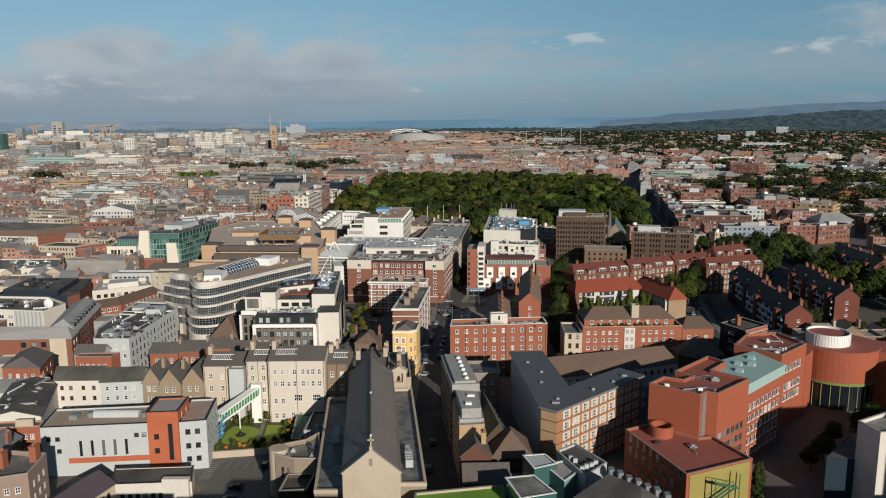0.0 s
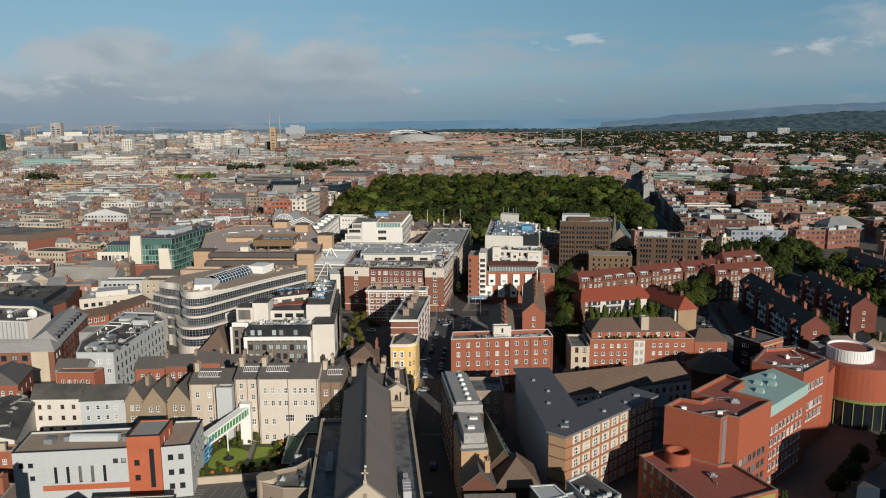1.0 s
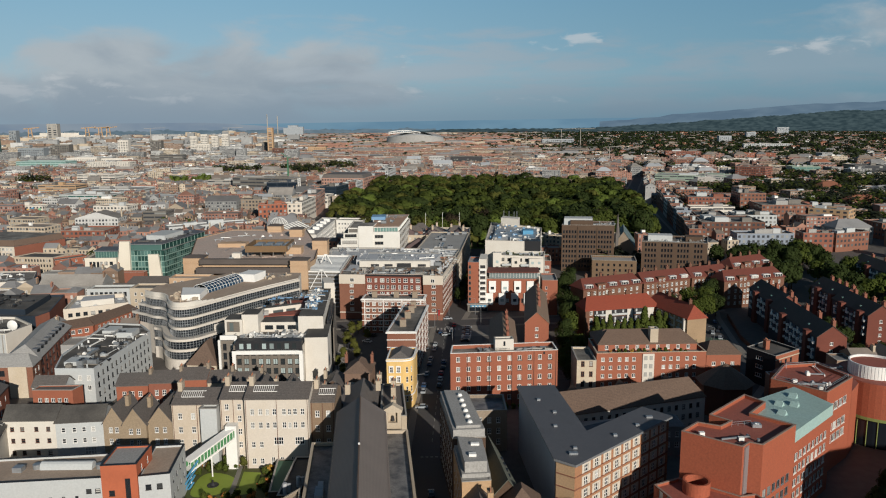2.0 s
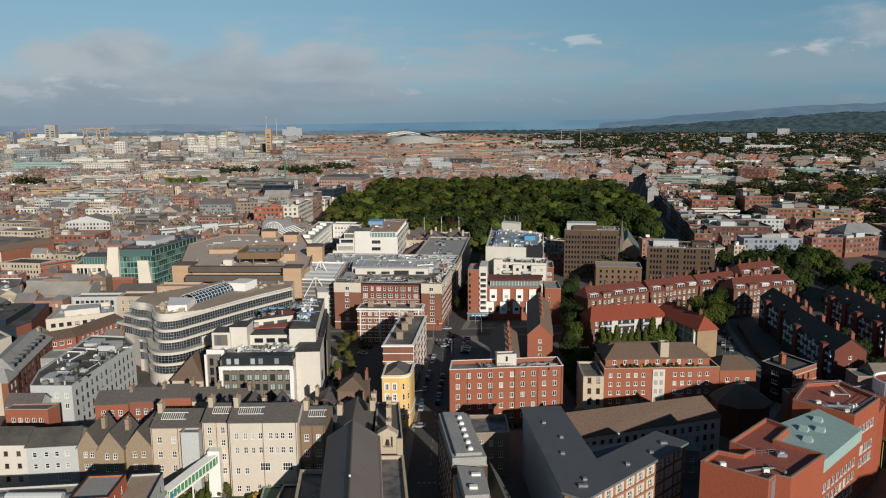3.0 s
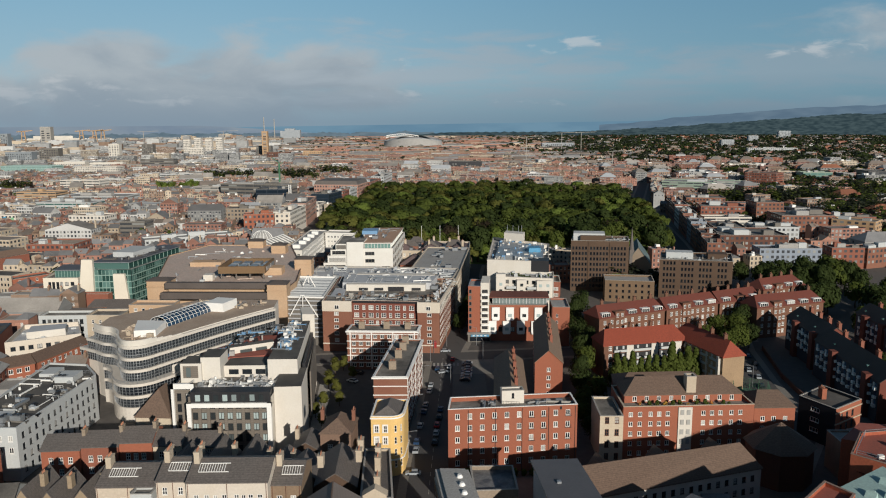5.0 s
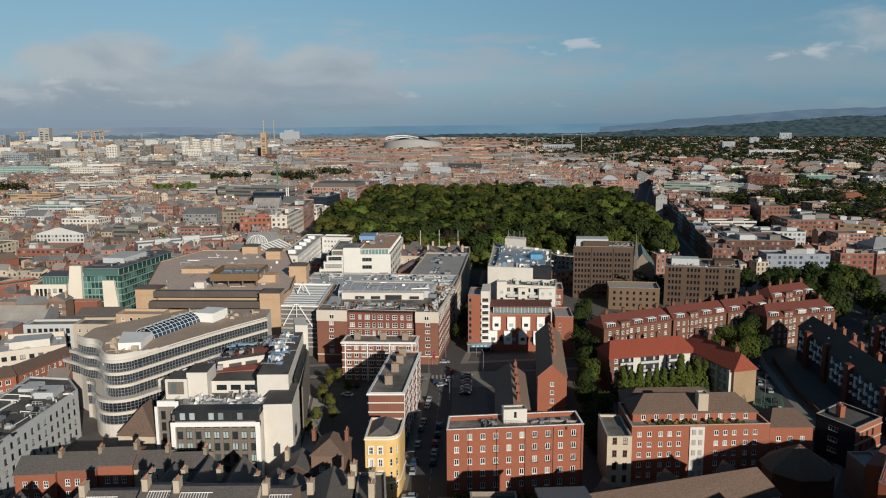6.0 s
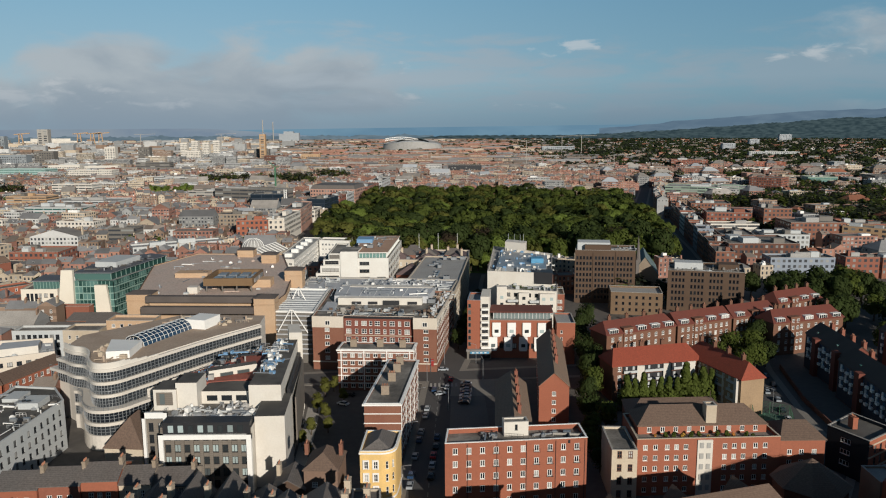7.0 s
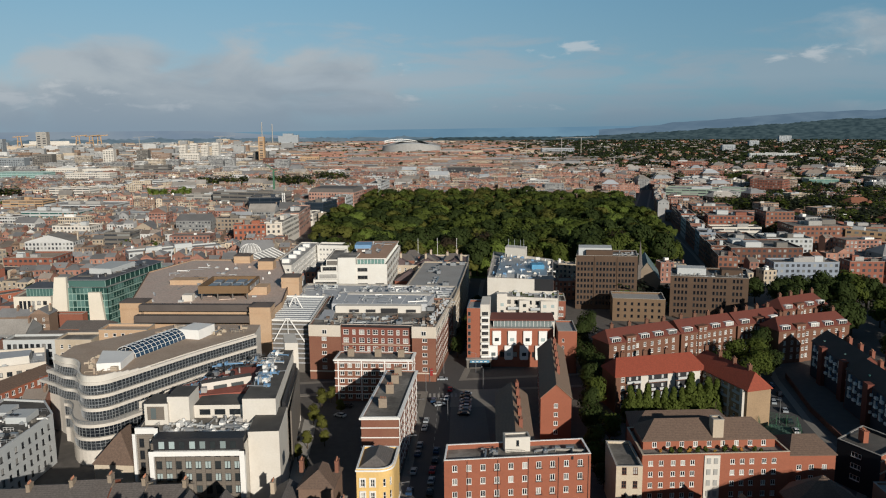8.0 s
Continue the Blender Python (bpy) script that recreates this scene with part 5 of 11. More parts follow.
part("roof", rf, [surface("church_slate", rgb("7f756e"), spread=0.14, second=rgb("716862"), courses=0.12, rough=0.75)], church)
part("ridge", Mesh().prism([ch(-0.14, 0.5), ch(0.14, 0.5), ch(0.14, 65), ch(-0.14, 65)], 23.7, 24.05), TILE_BROWN, church, "worn clay ridge tiles")
m = Mesh()
for v in (7.5, 34.6):
    x, y = ch(0, v)
    m.box(x - 0.2, x + 0.2, y - 0.2, y + 0.2, 24.0, 24.4)
part("ridge_vent", m, WHITE, church)
x, y = ch(0, 0.1)
m = Mesh().box(x - 0.35, x + 0.35, y - 0.35, y + 0.35, 24.1, 24.9).box(x - 0.14, x + 0.14, y - 0.12, y + 0.12, 24.9, 27.2).box(x - 0.7, x + 0.7, y - 0.12, y + 0.12, 26.2, 26.5)
part("cross", m, STONE_PALE, church, "stone cross on the gable")
for s, o, v0, v1 in ((-1, 12.9, 4, 61), (1, 12.4, 7, 68.5)):
    al = [ch(s * NW, v0), ch(s * o, v0), ch(s * o, v1), ch(s * NW, v1)]
    if s < 0:
        al = al[::-1]
    m = Mesh()
    for i in range(4):
        p, q = al[i], al[(i + 1) % 4]
        m.face([(*p, 0), (*q, 0), (*q, 12.5), (*p, 12.5)])
    part("aisle_wall", m, STONE, church)
    part("aisle_parapet", Mesh().ring(inset(al, -0.1), inset(al, 0.55), 12.0, 12.9), STONE_PALE, church)
    part("aisle_roof", Mesh().face([(*p, 11.9) for p in inset(al, 0.2)]), LEADFLAT, church, "stained lead flat roof")
for u, v, l in ((-9.2, 30, 9), (9.0, 16, 11)):
    m = Mesh()
    p = ch(u, v)
    at = Matrix.Translation((*p, 0)) @ Matrix.Rotation(0.086, 4, "Z")
    m.box(-0.9, 0.9, 0, l * 0.55, 12.2, 14.0, 0, at).box(-0.6, 0.6, l * 0.55, l, 11.95, 13.1, 0, at)
    for k in range(4):
        m.box(-0.95, 0.95, l * 0.13 * k, l * 0.13 * k + 0.12, 14.0, 14.1, 0, at)
    single("air_handler", m, ZINC_PALE, "galvanised air handling unit on the aisle roof", "ventilation unit", "aisle air handlers")
p = ch(8.6, 73.0)
porch = thing("bell_porch", (*p, 0), "small stone pedimented bell niche on the street wall", "stone porch")
m = Mesh().box(p[0] - 2.3, p[0] - 1.3, p[1] - 1, p[1] + 1, 0, 16.4).box(p[0] + 1.3, p[0] + 2.3, p[1] - 1, p[1] + 1, 0, 16.4).box(p[0] - 1.3, p[0] + 1.3, p[1] + 0.2, p[1] + 1, 0, 16.4)
m.box(p[0] - 2.6, p[0] + 2.6, p[1] - 1.2, p[1] + 1.2, 16.4, 17.0).box(p[0] - 1.3, p[0] + 1.3, p[1] - 1, p[1] + 1, 0, 13.4)
part("niche", m, STONE_PALE, porch)
m = Mesh()
m.face([(p[0] - 2.8, p[1] - 1.3, 17.0), (p[0] + 2.8, p[1] - 1.3, 17.0), (p[0], p[1] - 1.3, 18.7)]).face([(p[0] + 2.8, p[1] + 1.3, 17.0), (p[0] - 2.8, p[1] + 1.3, 17.0), (p[0], p[1] + 1.3, 18.7)])
m.face([(p[0] + 2.8, p[1] - 1.3, 17.0), (p[0] + 2.8, p[1] + 1.3, 17.0), (p[0], p[1] + 1.3, 18.7), (p[0], p[1] - 1.3, 18.7)]).face([(p[0] - 2.8, p[1] + 1.3, 17.0), (p[0] - 2.8, p[1] - 1.3, 17.0), (p[0], p[1] - 1.3, 18.7), (p[0], p[1] + 1.3, 18.7)])
part("pediment", m, STONE_PALE, porch)
part("bell", Mesh().tube(p[0], p[1] - 0.3, 0.55, 13.8, 15.2, 10, 0, 0.25), DARK, porch)
chap = block("chapel", "brown stone side chapel with flat felt roof", "chapel", [(-43.6, 167.6), (-38.4, 165.2), (-31.6, 165.0), (-34.6, 181), (-37.6, 176.4), (-41.2, 174.8), (-45.2, 172.4)], 11.8, STONE, {0: [W(2, 6, 3.5, 1, 1.0, 3.0, "sash", frame=STONE)]}, roof=FELT, coping=STONE_PALE)
part("turret", Mesh().tube(-43.4, 170.6, 2.4, 0, 12.3, 24), STONE_PALE, chap)
for x, y in ((-40.4, 168.0), (-39.8, 171.4), (-36.4, 175.0), (-35.4, 171.6), (-34.6, 168.2)):
    m = Mesh()
    for k in range(4):
        c = [(-0.7, -0.7), (0.7, -0.7), (0.7, 0.7), (-0.7, 0.7)]
        m.face([(x + c[k][0], y + c[k][1], 10.92), (x + c[k - 3][0], y + c[k - 3][1], 10.92), (x, y, 11.9)])
    part("pyramid_rooflight", m, GLASS_PALE, chap, "small pale green pyramid rooflight")
block("chapel_annex", "dark brick annex below the chapel", "building", [(-40.5, 156), (-34, 156.5), (-33.2, 164.9), (-40, 164.6)], 8.0, BRICK_SHADE, roof=FELT_DARK)
vest = block("vestry", "low dark vestry roof beside the church aisle", "building", [(-41.2, 186), (-36.0, 186), (-35.6, 207), (-40.4, 207)], 7.4, BRICK_SHADE, roof=FELT_DARK, par=0.4)
for x, y in ((-39.6, 188), (-36.9, 191.4)):
    part("vent_stack", Mesh().tube(x, y, 0.55, 7.0, 9.6, 12), ZINC_PALE, vest, "twin pale metal vent stack")
    part("vent_stack", Mesh().tube(x + 0.9, y + 0.5, 0.45, 7.0, 9.2, 12), ZINC_PALE, vest)

# ---- school: pale wings with an orange stair tower ----
SR = RENDER_GREY
block("school_wing", "pale grey rendered school wing with slit windows", "school", [(-108.6, 180.4), (-80.7, 183.0), (-81.4, 196.6), (-110.8, 193.6)], 14.0, SR,
      {0: [dict(cols=[10.0 + 2.95 * i for i in range(5)], rows=[5.6], w=0.75, h=4.2, style="sash", frame=DARK),
           dict(cols=[1.9, 4.2], rows=[10.0], w=1.2, h=1.1, style="sash", frame=DARK), dict(cols=[4.4], rows=[6.6], w=1.2, h=1.1, style="sash", frame=DARK),
           dict(cols=[24.6, 26.6], rows=[10.3], w=1.2, h=1.1, style="sash", frame=DARK)]}, roof=GRAVEL, par=0.5, coping=DARK)
tw = block("school_tower", "orange rendered school stair tower with grey roof", "school", [(-80.9, 182.4), (-72.8, 183.1), (-73.2, 193.8), (-81.6, 193.2)], 17.2, RENDER_ORANGE,
           {0: [dict(cols=[5.9], rows=[3.6], w=1.2, h=10.2, style="grid", frame=DARK), dict(cols=[2.2], rows=[5.6, 9.6], w=1.3, h=1.4, style="sash", frame=DARK)],
            1: [W(2, 14.2, 3, 1, 1.0, 1.6, "sash")]}, roof=ZINC, par=0.4, coping=DARK)
block("school_end", "pale grey rendered school end wing", "school", [(-72.7, 183.4), (-65.8, 184.8), (-67.6, 201.2), (-75.0, 200.4)], 14.0, SR,
      {0: [dict(cols=[2.1, 4.6], rows=[2.6, 6.4, 10.4], w=1.3, h=1.4, style="sash", frame=DARK)], 1: [W(4, 6.4, 4, 2, 0.9, 1.4, "sash", frame=DARK)]}, roof=GRAVEL, par=0.5, coping=DARK)
part("orange_base", Mesh().box(-102, -80.8, 181.0, 181.3, 3.5, 5.0, 0, Matrix.Translation((-102, 181.2, 0)) @ Matrix.Rotation(0.09, 4, "Z") @ Matrix.Translation((102, -181.2, 0))), RENDER_ORANGE, tw)
duct = thing("roof_duct", (-92, 189, 13.5), "long pale rounded duct and plant on the school roof", "ventilation unit")
m = Mesh()
for k in range(7):
    a0, a1 = math.pi * k / 7, math.pi * (k + 1) / 7
    for x0_, x1_ in ((-98.0, -85.5),):
        m.face([(x0_, 189.3 - 1.3 * math.cos(a0), 13.6 + 1.7 * math.sin(a0)), (x0_, 189.3 - 1.3 * math.cos(a1), 13.6 + 1.7 * math.sin(a1)), (x1_, 189.3 - 1.3 * math.cos(a1), 13.6 + 1.7 * math.sin(a1)), (x1_, 189.3 - 1.3 * math.cos(a0), 13.6 + 1.7 * math.sin(a0))][::-1])
m.face([(-98.0, 189.3 - 1.3 * math.cos(math.pi * k / 7), 13.6 + 1.7 * math.sin(math.pi * k / 7)) for k in range(8)])
m.face([(-85.5, 189.3 - 1.3 * math.cos(math.pi * k / 7), 13.6 + 1.7 * math.sin(math.pi * k / 7)) for k in range(8)][::-1])
part("barrel", m, RENDER_GREY, duct)
part("bend", Mesh().tube(-99.2, 189.2, 0.9, 13.5, 14.7, 10), METAL, duct)
part("bend", Mesh().tube(-84.2, 189.2, 0.8, 13.5, 14.6, 10), METAL, duct)
part("pipe", Mesh().bar((-84.2, 189.2, 14.2), (-82.4, 187.6, 13.6), 0.5), METAL, duct)
m = Mesh().box(-104, -101.8, 187, 189, 13.5, 14.7)
single("roof_vent_box", m, METAL, "square metal vent on the school roof", "ventilation unit")
nurs = block("nursery", "low white nursery with dark flat roof", "school building", [(-83.8, 165.6), (-64.6, 166.8), (-66.8, 175.6), (-87, 174.4)], 5.2, RENDER_WHITE,
             {0: [W(9, 1.0, 3, 1, 1.1, 1.4, "pair", frame=GREENPAINT)]}, roof=FELT_DARK, par=0.2, coping=DARK)
part("entrance", Mesh().box(-71.6, -65.0, 165.6, 167.2, 0, 6.4), RENDER_WHITE, nurs)
house("hall", "low hall with smooth mauve-grey pitched roof", "hall", [(-97.6, 150), (-88, 148.6), (-83, 165), (-92, 168)], 6.0, 8.6, RENDER_CREAM, surface("mauve_sheet_roof", rgb("584e52"), spread=0.1, rough=0.6), {1: [W(7, 1.4, 3, 1, 1.4, 3.0, "plain", frame=STONE_PALE)]}, along=1)
flats = block("old_flats", "grey-brown rendered flats with red chimneys", "apartment building", [(-106, 146), (-95.4, 149.8), (-96.6, 160.4), (-110, 162.6)], 16.0, surface("grey_brown_render", rgb("9a8578"), spread=0.14, second=rgb("8b776b")),
              {0: [W(4, 2, 3.2, 4, 1.1, 1.5, "cross")], 1: [W(3, 2, 3.2, 4, 1.1, 1.5, "cross")]}, roof=FELT)
chimney(flats, -98.2, 158.4, 19, 1.6, 2.2, 3, 4, BRICK_ORANGE)
chimney(flats, -104, 155, 19, 1.6, 2.2, 3, 4, BRICK_ORANGE)
dutch = block("brick_front_house", "orange brick front with stone pediment and dark roof", "house", [(-130, 186.0), (-112.6, 187.6), (-113.4, 191.6), (-130, 190.4)], 11.4, BRICK_ORANGE, {0: [W(8, 1.6, 3.1, 3, 1.1, 1.5, "cross")]}, roof=FELT_DARK, par=0.4, coping=STONE_PALE)
part("pediment", Mesh().prism([(-119, 187.3), (-114.4, 187.7), (-114.5, 188.5), (-119.1, 188.1)], 11.4, 13.4), STONE_PALE, dutch, "pale stone pediment over the front")
TAKEN.append([(-168, 386), (-122, 380), (-124, 436), (-172, 438)])
TAKEN.append([(-112, 158), (-88, 162), (-86, 182), (-113, 180)])

# ---- white houses with dark roofs, convent range ----
house("white_house", "white rendered house with black roof", "house", [(-123.6, 218.4), (-109.3, 218.5), (-110.6, 229), (-126.5, 229.4)], 14.0, 16.6, RENDER_WHITE, FELT_DARK,
      {0: [dict(cols=[2.2, 5.0, 8.9, 12.2], rows=[3.6, 7.2, 10.6], w=1.1, h=1.3, style="sash", frame=BRICK_DARK)]})
house("grey_house", "pale grey rendered house with slate roof", "house", [(-109.1, 218.0), (-96.4, 219.4), (-98.2, 230), (-110.4, 229)], 13.4, 16.2, RENDER_GREY, FELT_DARK,
      {0: [dict(cols=[2.0, 4.9, 7.5, 10.0], rows=[7.0, 10.2], w=1.1, h=1.4, style="sash"), dict(cols=[8.9], rows=[3.4], w=3.2, h=2.2, style="grid")]})
longr = house("long_black_roof_house", "white house wing with long black roof", "house", [(-129, 191), (-114.4, 192), (-123.4, 220), (-137, 219)], 12.8, 14.6, RENDER_WHITE, FELT_DARK)
clutter(longr, [(-131, 193), (-119, 193), (-126, 217), (-133, 217)], 13.7, 10, 61, [ZINC, WHITE], 0.5)
for x0, x1, y0 in ((-96.2, -90.4, 218.8), (-90.3, -83.7, 217.6), (-83.6, -76.6, 218.6)):
    house("convent_gable", "brown stone convent range with slate gable", "convent building", [(x0, y0), (x1, y0 - 0.1), (x1 + 0.2, y0 + 12), (x0 + 0.2, y0 + 12)], 13.0, 17.6, surface("convent_stone", rgb("9d8b74"), spread=0.2, second=rgb("8a7963")), SLATE,
          {0: [W(2, 3, 3.4, 3, 1.1, 1.6, "cross")]}, along=1, chim=[(x1 - 0.4, y0 + 5, 19, 1.0, 1.8, 3)], group="convent gables")
CV = surface("convent_render", rgb("c8baa8"), spread=0.12, second=rgb("b6a794"), big=0.15)
for lab, x0, x1, y0, ze, mat, spec in (
    ("tall cream rendered convent block with small paned windows", -54.9, -37.6, 212.8, 21.6, surface("convent_cream", rgb("cfc5b8"), spread=0.09, second=rgb("c2b7a8"), big=0.15),
     [dict(cols=[2.0, 4.2, 8.0, 10.6, 13.6, 15.6], rows=[17.0, 13.2], w=1.1, h=1.7, style="cross"), dict(cols=[8.9, 14.6], rows=[8.4], w=2.6, h=2.2, style="grid"), dict(cols=[7.2, 9.6, 12.6], rows=[2.4], w=1.0, h=2.4, style="cross"), dict(cols=[2.0, 4.2], rows=[2.8, 7.6], w=1.1, h=1.7, style="cross"), dict(cols=[6.1, 12.1], rows=[17.0, 13.2], w=0.9, h=1.6, style="cross")]),
    ("cream rendered convent block with paned windows", -62.2, -55.0, 215.2, 20.8, surface("convent_cream_worn", rgb("c9bdae"), spread=0.1, second=rgb("bbae9d"), big=0.15),
     [dict(cols=[1.8, 5.2], rows=[2.8, 6.6, 10.4, 14.2, 17.6], w=1.1, h=1.7, style="cross")]),
    ("worn grey-cream convent range with paned windows", -76.2, -62.3, 217.2, 18.6, CV, [dict(cols=[2.2, 5.8], rows=[2.6, 6.4, 10.2, 14.2], w=1.2, h=1.8, style="cross")]),
    ("brown stone convent end with paned windows", -37.5, -31.0, 215.4, 19.6, surface("brown_stone", rgb("8a7560"), spread=0.2, second=rgb("7a6653")), [dict(cols=[1.8, 4.8], rows=[7, 11, 15.2], w=1.2, h=1.8, style="cross")]),
):
    ob = house("convent_block", lab, "convent building", [(x0, y0), (x1, y0), (x1 + 0.3, y0 + 13), (x0 + 0.3, y0 + 13)], ze, ze + 2.6, mat, SLATE, {0: spec}, along=0, over=0.2, group="convent range")
    chimney(ob, x0 + 1.0, y0 + 6, ze + 4.6, 1.2, 2.4, 4, 4, STONE_PALE)
    m = Mesh()
    w = min(6.5, (x1 - x0) - 2)
    for i in range(int(w / 0.55)):
        m.bar((x0 + 2 + 0.55 * i, y0 + 2.4, ze + 1.15), (x0 + 2 + 0.55 * i, y0 + 4.6, ze + 2.1), 0.12)
    m.bar((x0 + 2, y0 + 2.4, ze + 1.2), (x0 + 2 + w, y0 + 2.4, ze + 1.2), 0.15).bar((x0 + 2, y0 + 4.6, ze + 2.15), (x0 + 2 + w, y0 + 4.6, ze + 2.15), 0.15)
    part("rooflight_frame", m, WHITE, ob)
    m = Mesh()
    for i in range(3):
        xx = x0 + 0.3 + (x1 - x0 - 0.6) * i / 2
        m.tube(xx, y0 - 0.12, 0.07, 0, ze, 6)
    part("drainpipe", m, BRICK_DARK, ob)
block("lift_shaft", "pale blue-white rendered lift shaft", "lift shaft", [(-67.4, 214.0), (-62.9, 214.0), (-62.9, 217.1), (-67.4, 217.1)], 18.4, RENDER_GREY, roof=FELT, par=0.3)
br = thing("glazed_bridge", (-63, 208, 0), "sloping glazed footbridge with green glass between buildings", "footbridge")
m, gl, fr = Mesh(), Mesh(), Mesh()
A0, A1 = Vector((-67.6, 202.4, 6.0)), Vector((-58.6, 213.6, 10.4))
d = (A1 - A0)
sd = Vector((d.y, -d.x, 0)).normalized() * 1.3
for s in (1, -1):
    gl.face([A0 + sd * s + Vector((0, 0, 0.6)), A1 + sd * s + Vector((0, 0, 0.6)), A1 + sd * s + Vector((0, 0, 2.6)), A0 + sd * s + Vector((0, 0, 2.6))])
    for k in range(15):
        q = A0 + d * (k / 14) + sd * s * 1.02
        fr.bar(q + Vector((0, 0, 0.4)), q + Vector((0, 0, 2.7)), 0.14)
for z0, z1 in ((0.0, 0.5), (2.6, 3.0)):
    c = [A0 + sd * 1.1, A1 + sd * 1.1, A1 - sd * 1.1, A0 - sd * 1.1]
    lo, hi = [p + Vector((0, 0, z0)) for p in c], [p + Vector((0, 0, z1)) for p in c]
    m.face(hi).face(lo[::-1])
    for i in range(4):
        m.face([lo[i], lo[(i + 1) % 4], hi[(i + 1) % 4], hi[i]])
part("deck", m, WHITE, br)
part("glass_side", gl, glazing("green_glass", (0.05, 0.16, 0.07, 1), (0.1, 0.26, 0.12, 1), 0.5), br, "green tinted glass")
part("frame", fr, WHITE, br)
m = [Mesh().box(-60.4, -57.4, 212.4, 215.1, 0, 14.0)]
for k in (0.05, 0.5, 0.95):
    q = A0 + d * k
    m.append(Mesh().tube(q.x, q.y, 0.2, 0, q.z, 8))
each("pier", m, WHITE, br)
m = Mesh()
for k in range(4):
    m.bar((-68.2 + 0.5 * k, 198.5, 0.2 + 2 * k), (-66.6 + 0.5 * k, 203.0, 2.6 + 2 * k), 0.35)
single("escape_stair", m, BLUE, "blue steel escape stair beside the school", "stair")

# ---- garden with lawn, path and walls ----
GZ = 1.6
strip("garden_bed", [(-66.6, 191.2), (-44.6, 194.6), (-44.6, 196.2), (-47.4, 212.7), (-69.6, 216.6)], GZ, surface("garden_soil", rgb("5a5a34"), spread=0.35, second=rgb("47502a"), small=3), "raised planted garden beds", "garden", thick=GZ)
oval = [(-62.2 + 5.6 * math.cos(2 * math.pi * k / 20) + 1.2 * math.cos(4 * math.pi * k / 20), 203.4 + 6.8 * math.sin(2 * math.pi * k / 20)) for k in range(20)]
strip("garden_lawn", oval, GZ + 0.08, LAWN, "clipped bright green lawn round a central bed", "lawn")
strip("garden_lawn", [(-54.2, 197.4), (-49.6, 198.6), (-50.6, 210), (-55.4, 210.6)], GZ + 0.08, LAWN, "clipped bright green lawn beside the path", "lawn")
strip("garden_path", [(-56.0, 193.8), (-54.6, 194), (-56.4, 214), (-57.6, 214)], GZ + 0.1, PAVING, "pale paved garden path", "path")
m = Mesh().tube(-61.6, 203, 1.5, GZ + 0.08, GZ + 0.25, 18).tube(-61.6, 203, 0.7, GZ + 0.25, GZ + 0.8, 10, 0, 0.4).tube(-61.6, 203, 0.22, GZ + 0.8, GZ + 1.5, 8)
single("garden_urn", m, DARK, "round dark bed with a planted urn", "garden ornament")
strip("garden_wall", [(-67.2, 190.4), (-44.6, 193.8), (-44.6, 194.5), (-67.2, 191.1)], GZ + 0.5, STONE_PALE, "low pale stone garden wall", "wall", thick=GZ + 0.5)
block("green_shed", "long low shed with green felt roof", "shed", [(-45.0, 194), (-41.4, 194.2), (-41.6, 212.6), (-46.6, 212.6)], 4.2, BRICK_SHADE, roof=surface("green_felt", rgb("4c6b58"), spread=0.15), par=0.2)

# ---- left-hand blocks ----
t1 = house("brick_mansard_block", "brown brick block with grey mansard roof", "office building", [(-196, 271.4), (-144.4, 273.4), (-146, 282.4), (-196, 286)], 11.6, 14.8, BRICK_BROWN, ZINC, {0: [W(13, 1.2, 3.4, 3, 2.0, 2.0, "pair", frame=DARK)], 1: [W(2, 1.2, 3.4, 3, 1.5, 1.9, "pair")]}, hip=3)
part("brick_piers", Mesh().prism([(-176, 271.9), (-164, 272.4), (-164, 272.6), (-176, 272.2)], 0, 11.4), BRICK_RED, t1, "red brick bay")
part("end_render", Mesh().prism([(-152.6, 272.7), (-146.4, 272.9), (-146.4, 273.2), (-152.6, 273.0)], 0, 11.4), RENDER_CREAM, t1, "cream rendered end bay")
bw_ = house("brick_wing", "red brick wing with grey hipped roof and dormers", "office building", [(-159.5, 284.5), (-146.6, 282.8), (-155.8, 326.5), (-170, 329)], 11.6, 15.4, BRICK_RED, ZINC, {1: [W(9, 1.4, 3.3, 3, 2.2, 2.2, "pair", frame=DARK)]}, hip=4)
for k in range(8):
    q = Vector((-148.4, 284.5)).lerp(Vector((-156.6, 323)), (k + 0.5) / 8)
    dm_ = part("dormer", Mesh().box(q.x - 1.9, q.x - 0.1, q.y - 1.1, q.y + 1.1, 11.7, 13.9), ZINC_DARK, bw_)
    part("pane", Mesh().box(q.x - 0.12, q.x - 0.04, q.y - 0.8, q.y + 0.8, 12.2, 13.6), GLASS, dm_)
dish = block("white_dish_block", "white office with ribbed wall and grey roof", "office building", [(-214, 316.6), (-173.6, 309.6), (-170.8, 324), (-184, 336), (-214, 339)], 13.0, RENDER_WHITE, {0: [W(9, 2, 3.4, 3, 2.4, 1.8, "pair", margin=0.8)]}, roof=FELT)
part("wall_rib", Mesh().prism([(-187.5, 311.8), (-174, 309.5), (-173.9, 309.9), (-187.4, 312.2)], 0, 12.6), RENDER_GREY, dish, "pale ribbed wall panel")
each("rib", [Mesh().box(-186.6 + 1.9 * k, -186.3 + 1.9 * k, 311.2 - 0.33 * k, 311.8 - 0.33 * k, 0, 12.6) for k in range(7)], CONCRETE, dish)
clutter(dish, [(-208, 319), (-176, 313), (-174, 322), (-186, 333), (-208, 335)], 12.1, 26, 82, [METAL, WHITE, DARK], 1.2)
m = Mesh()
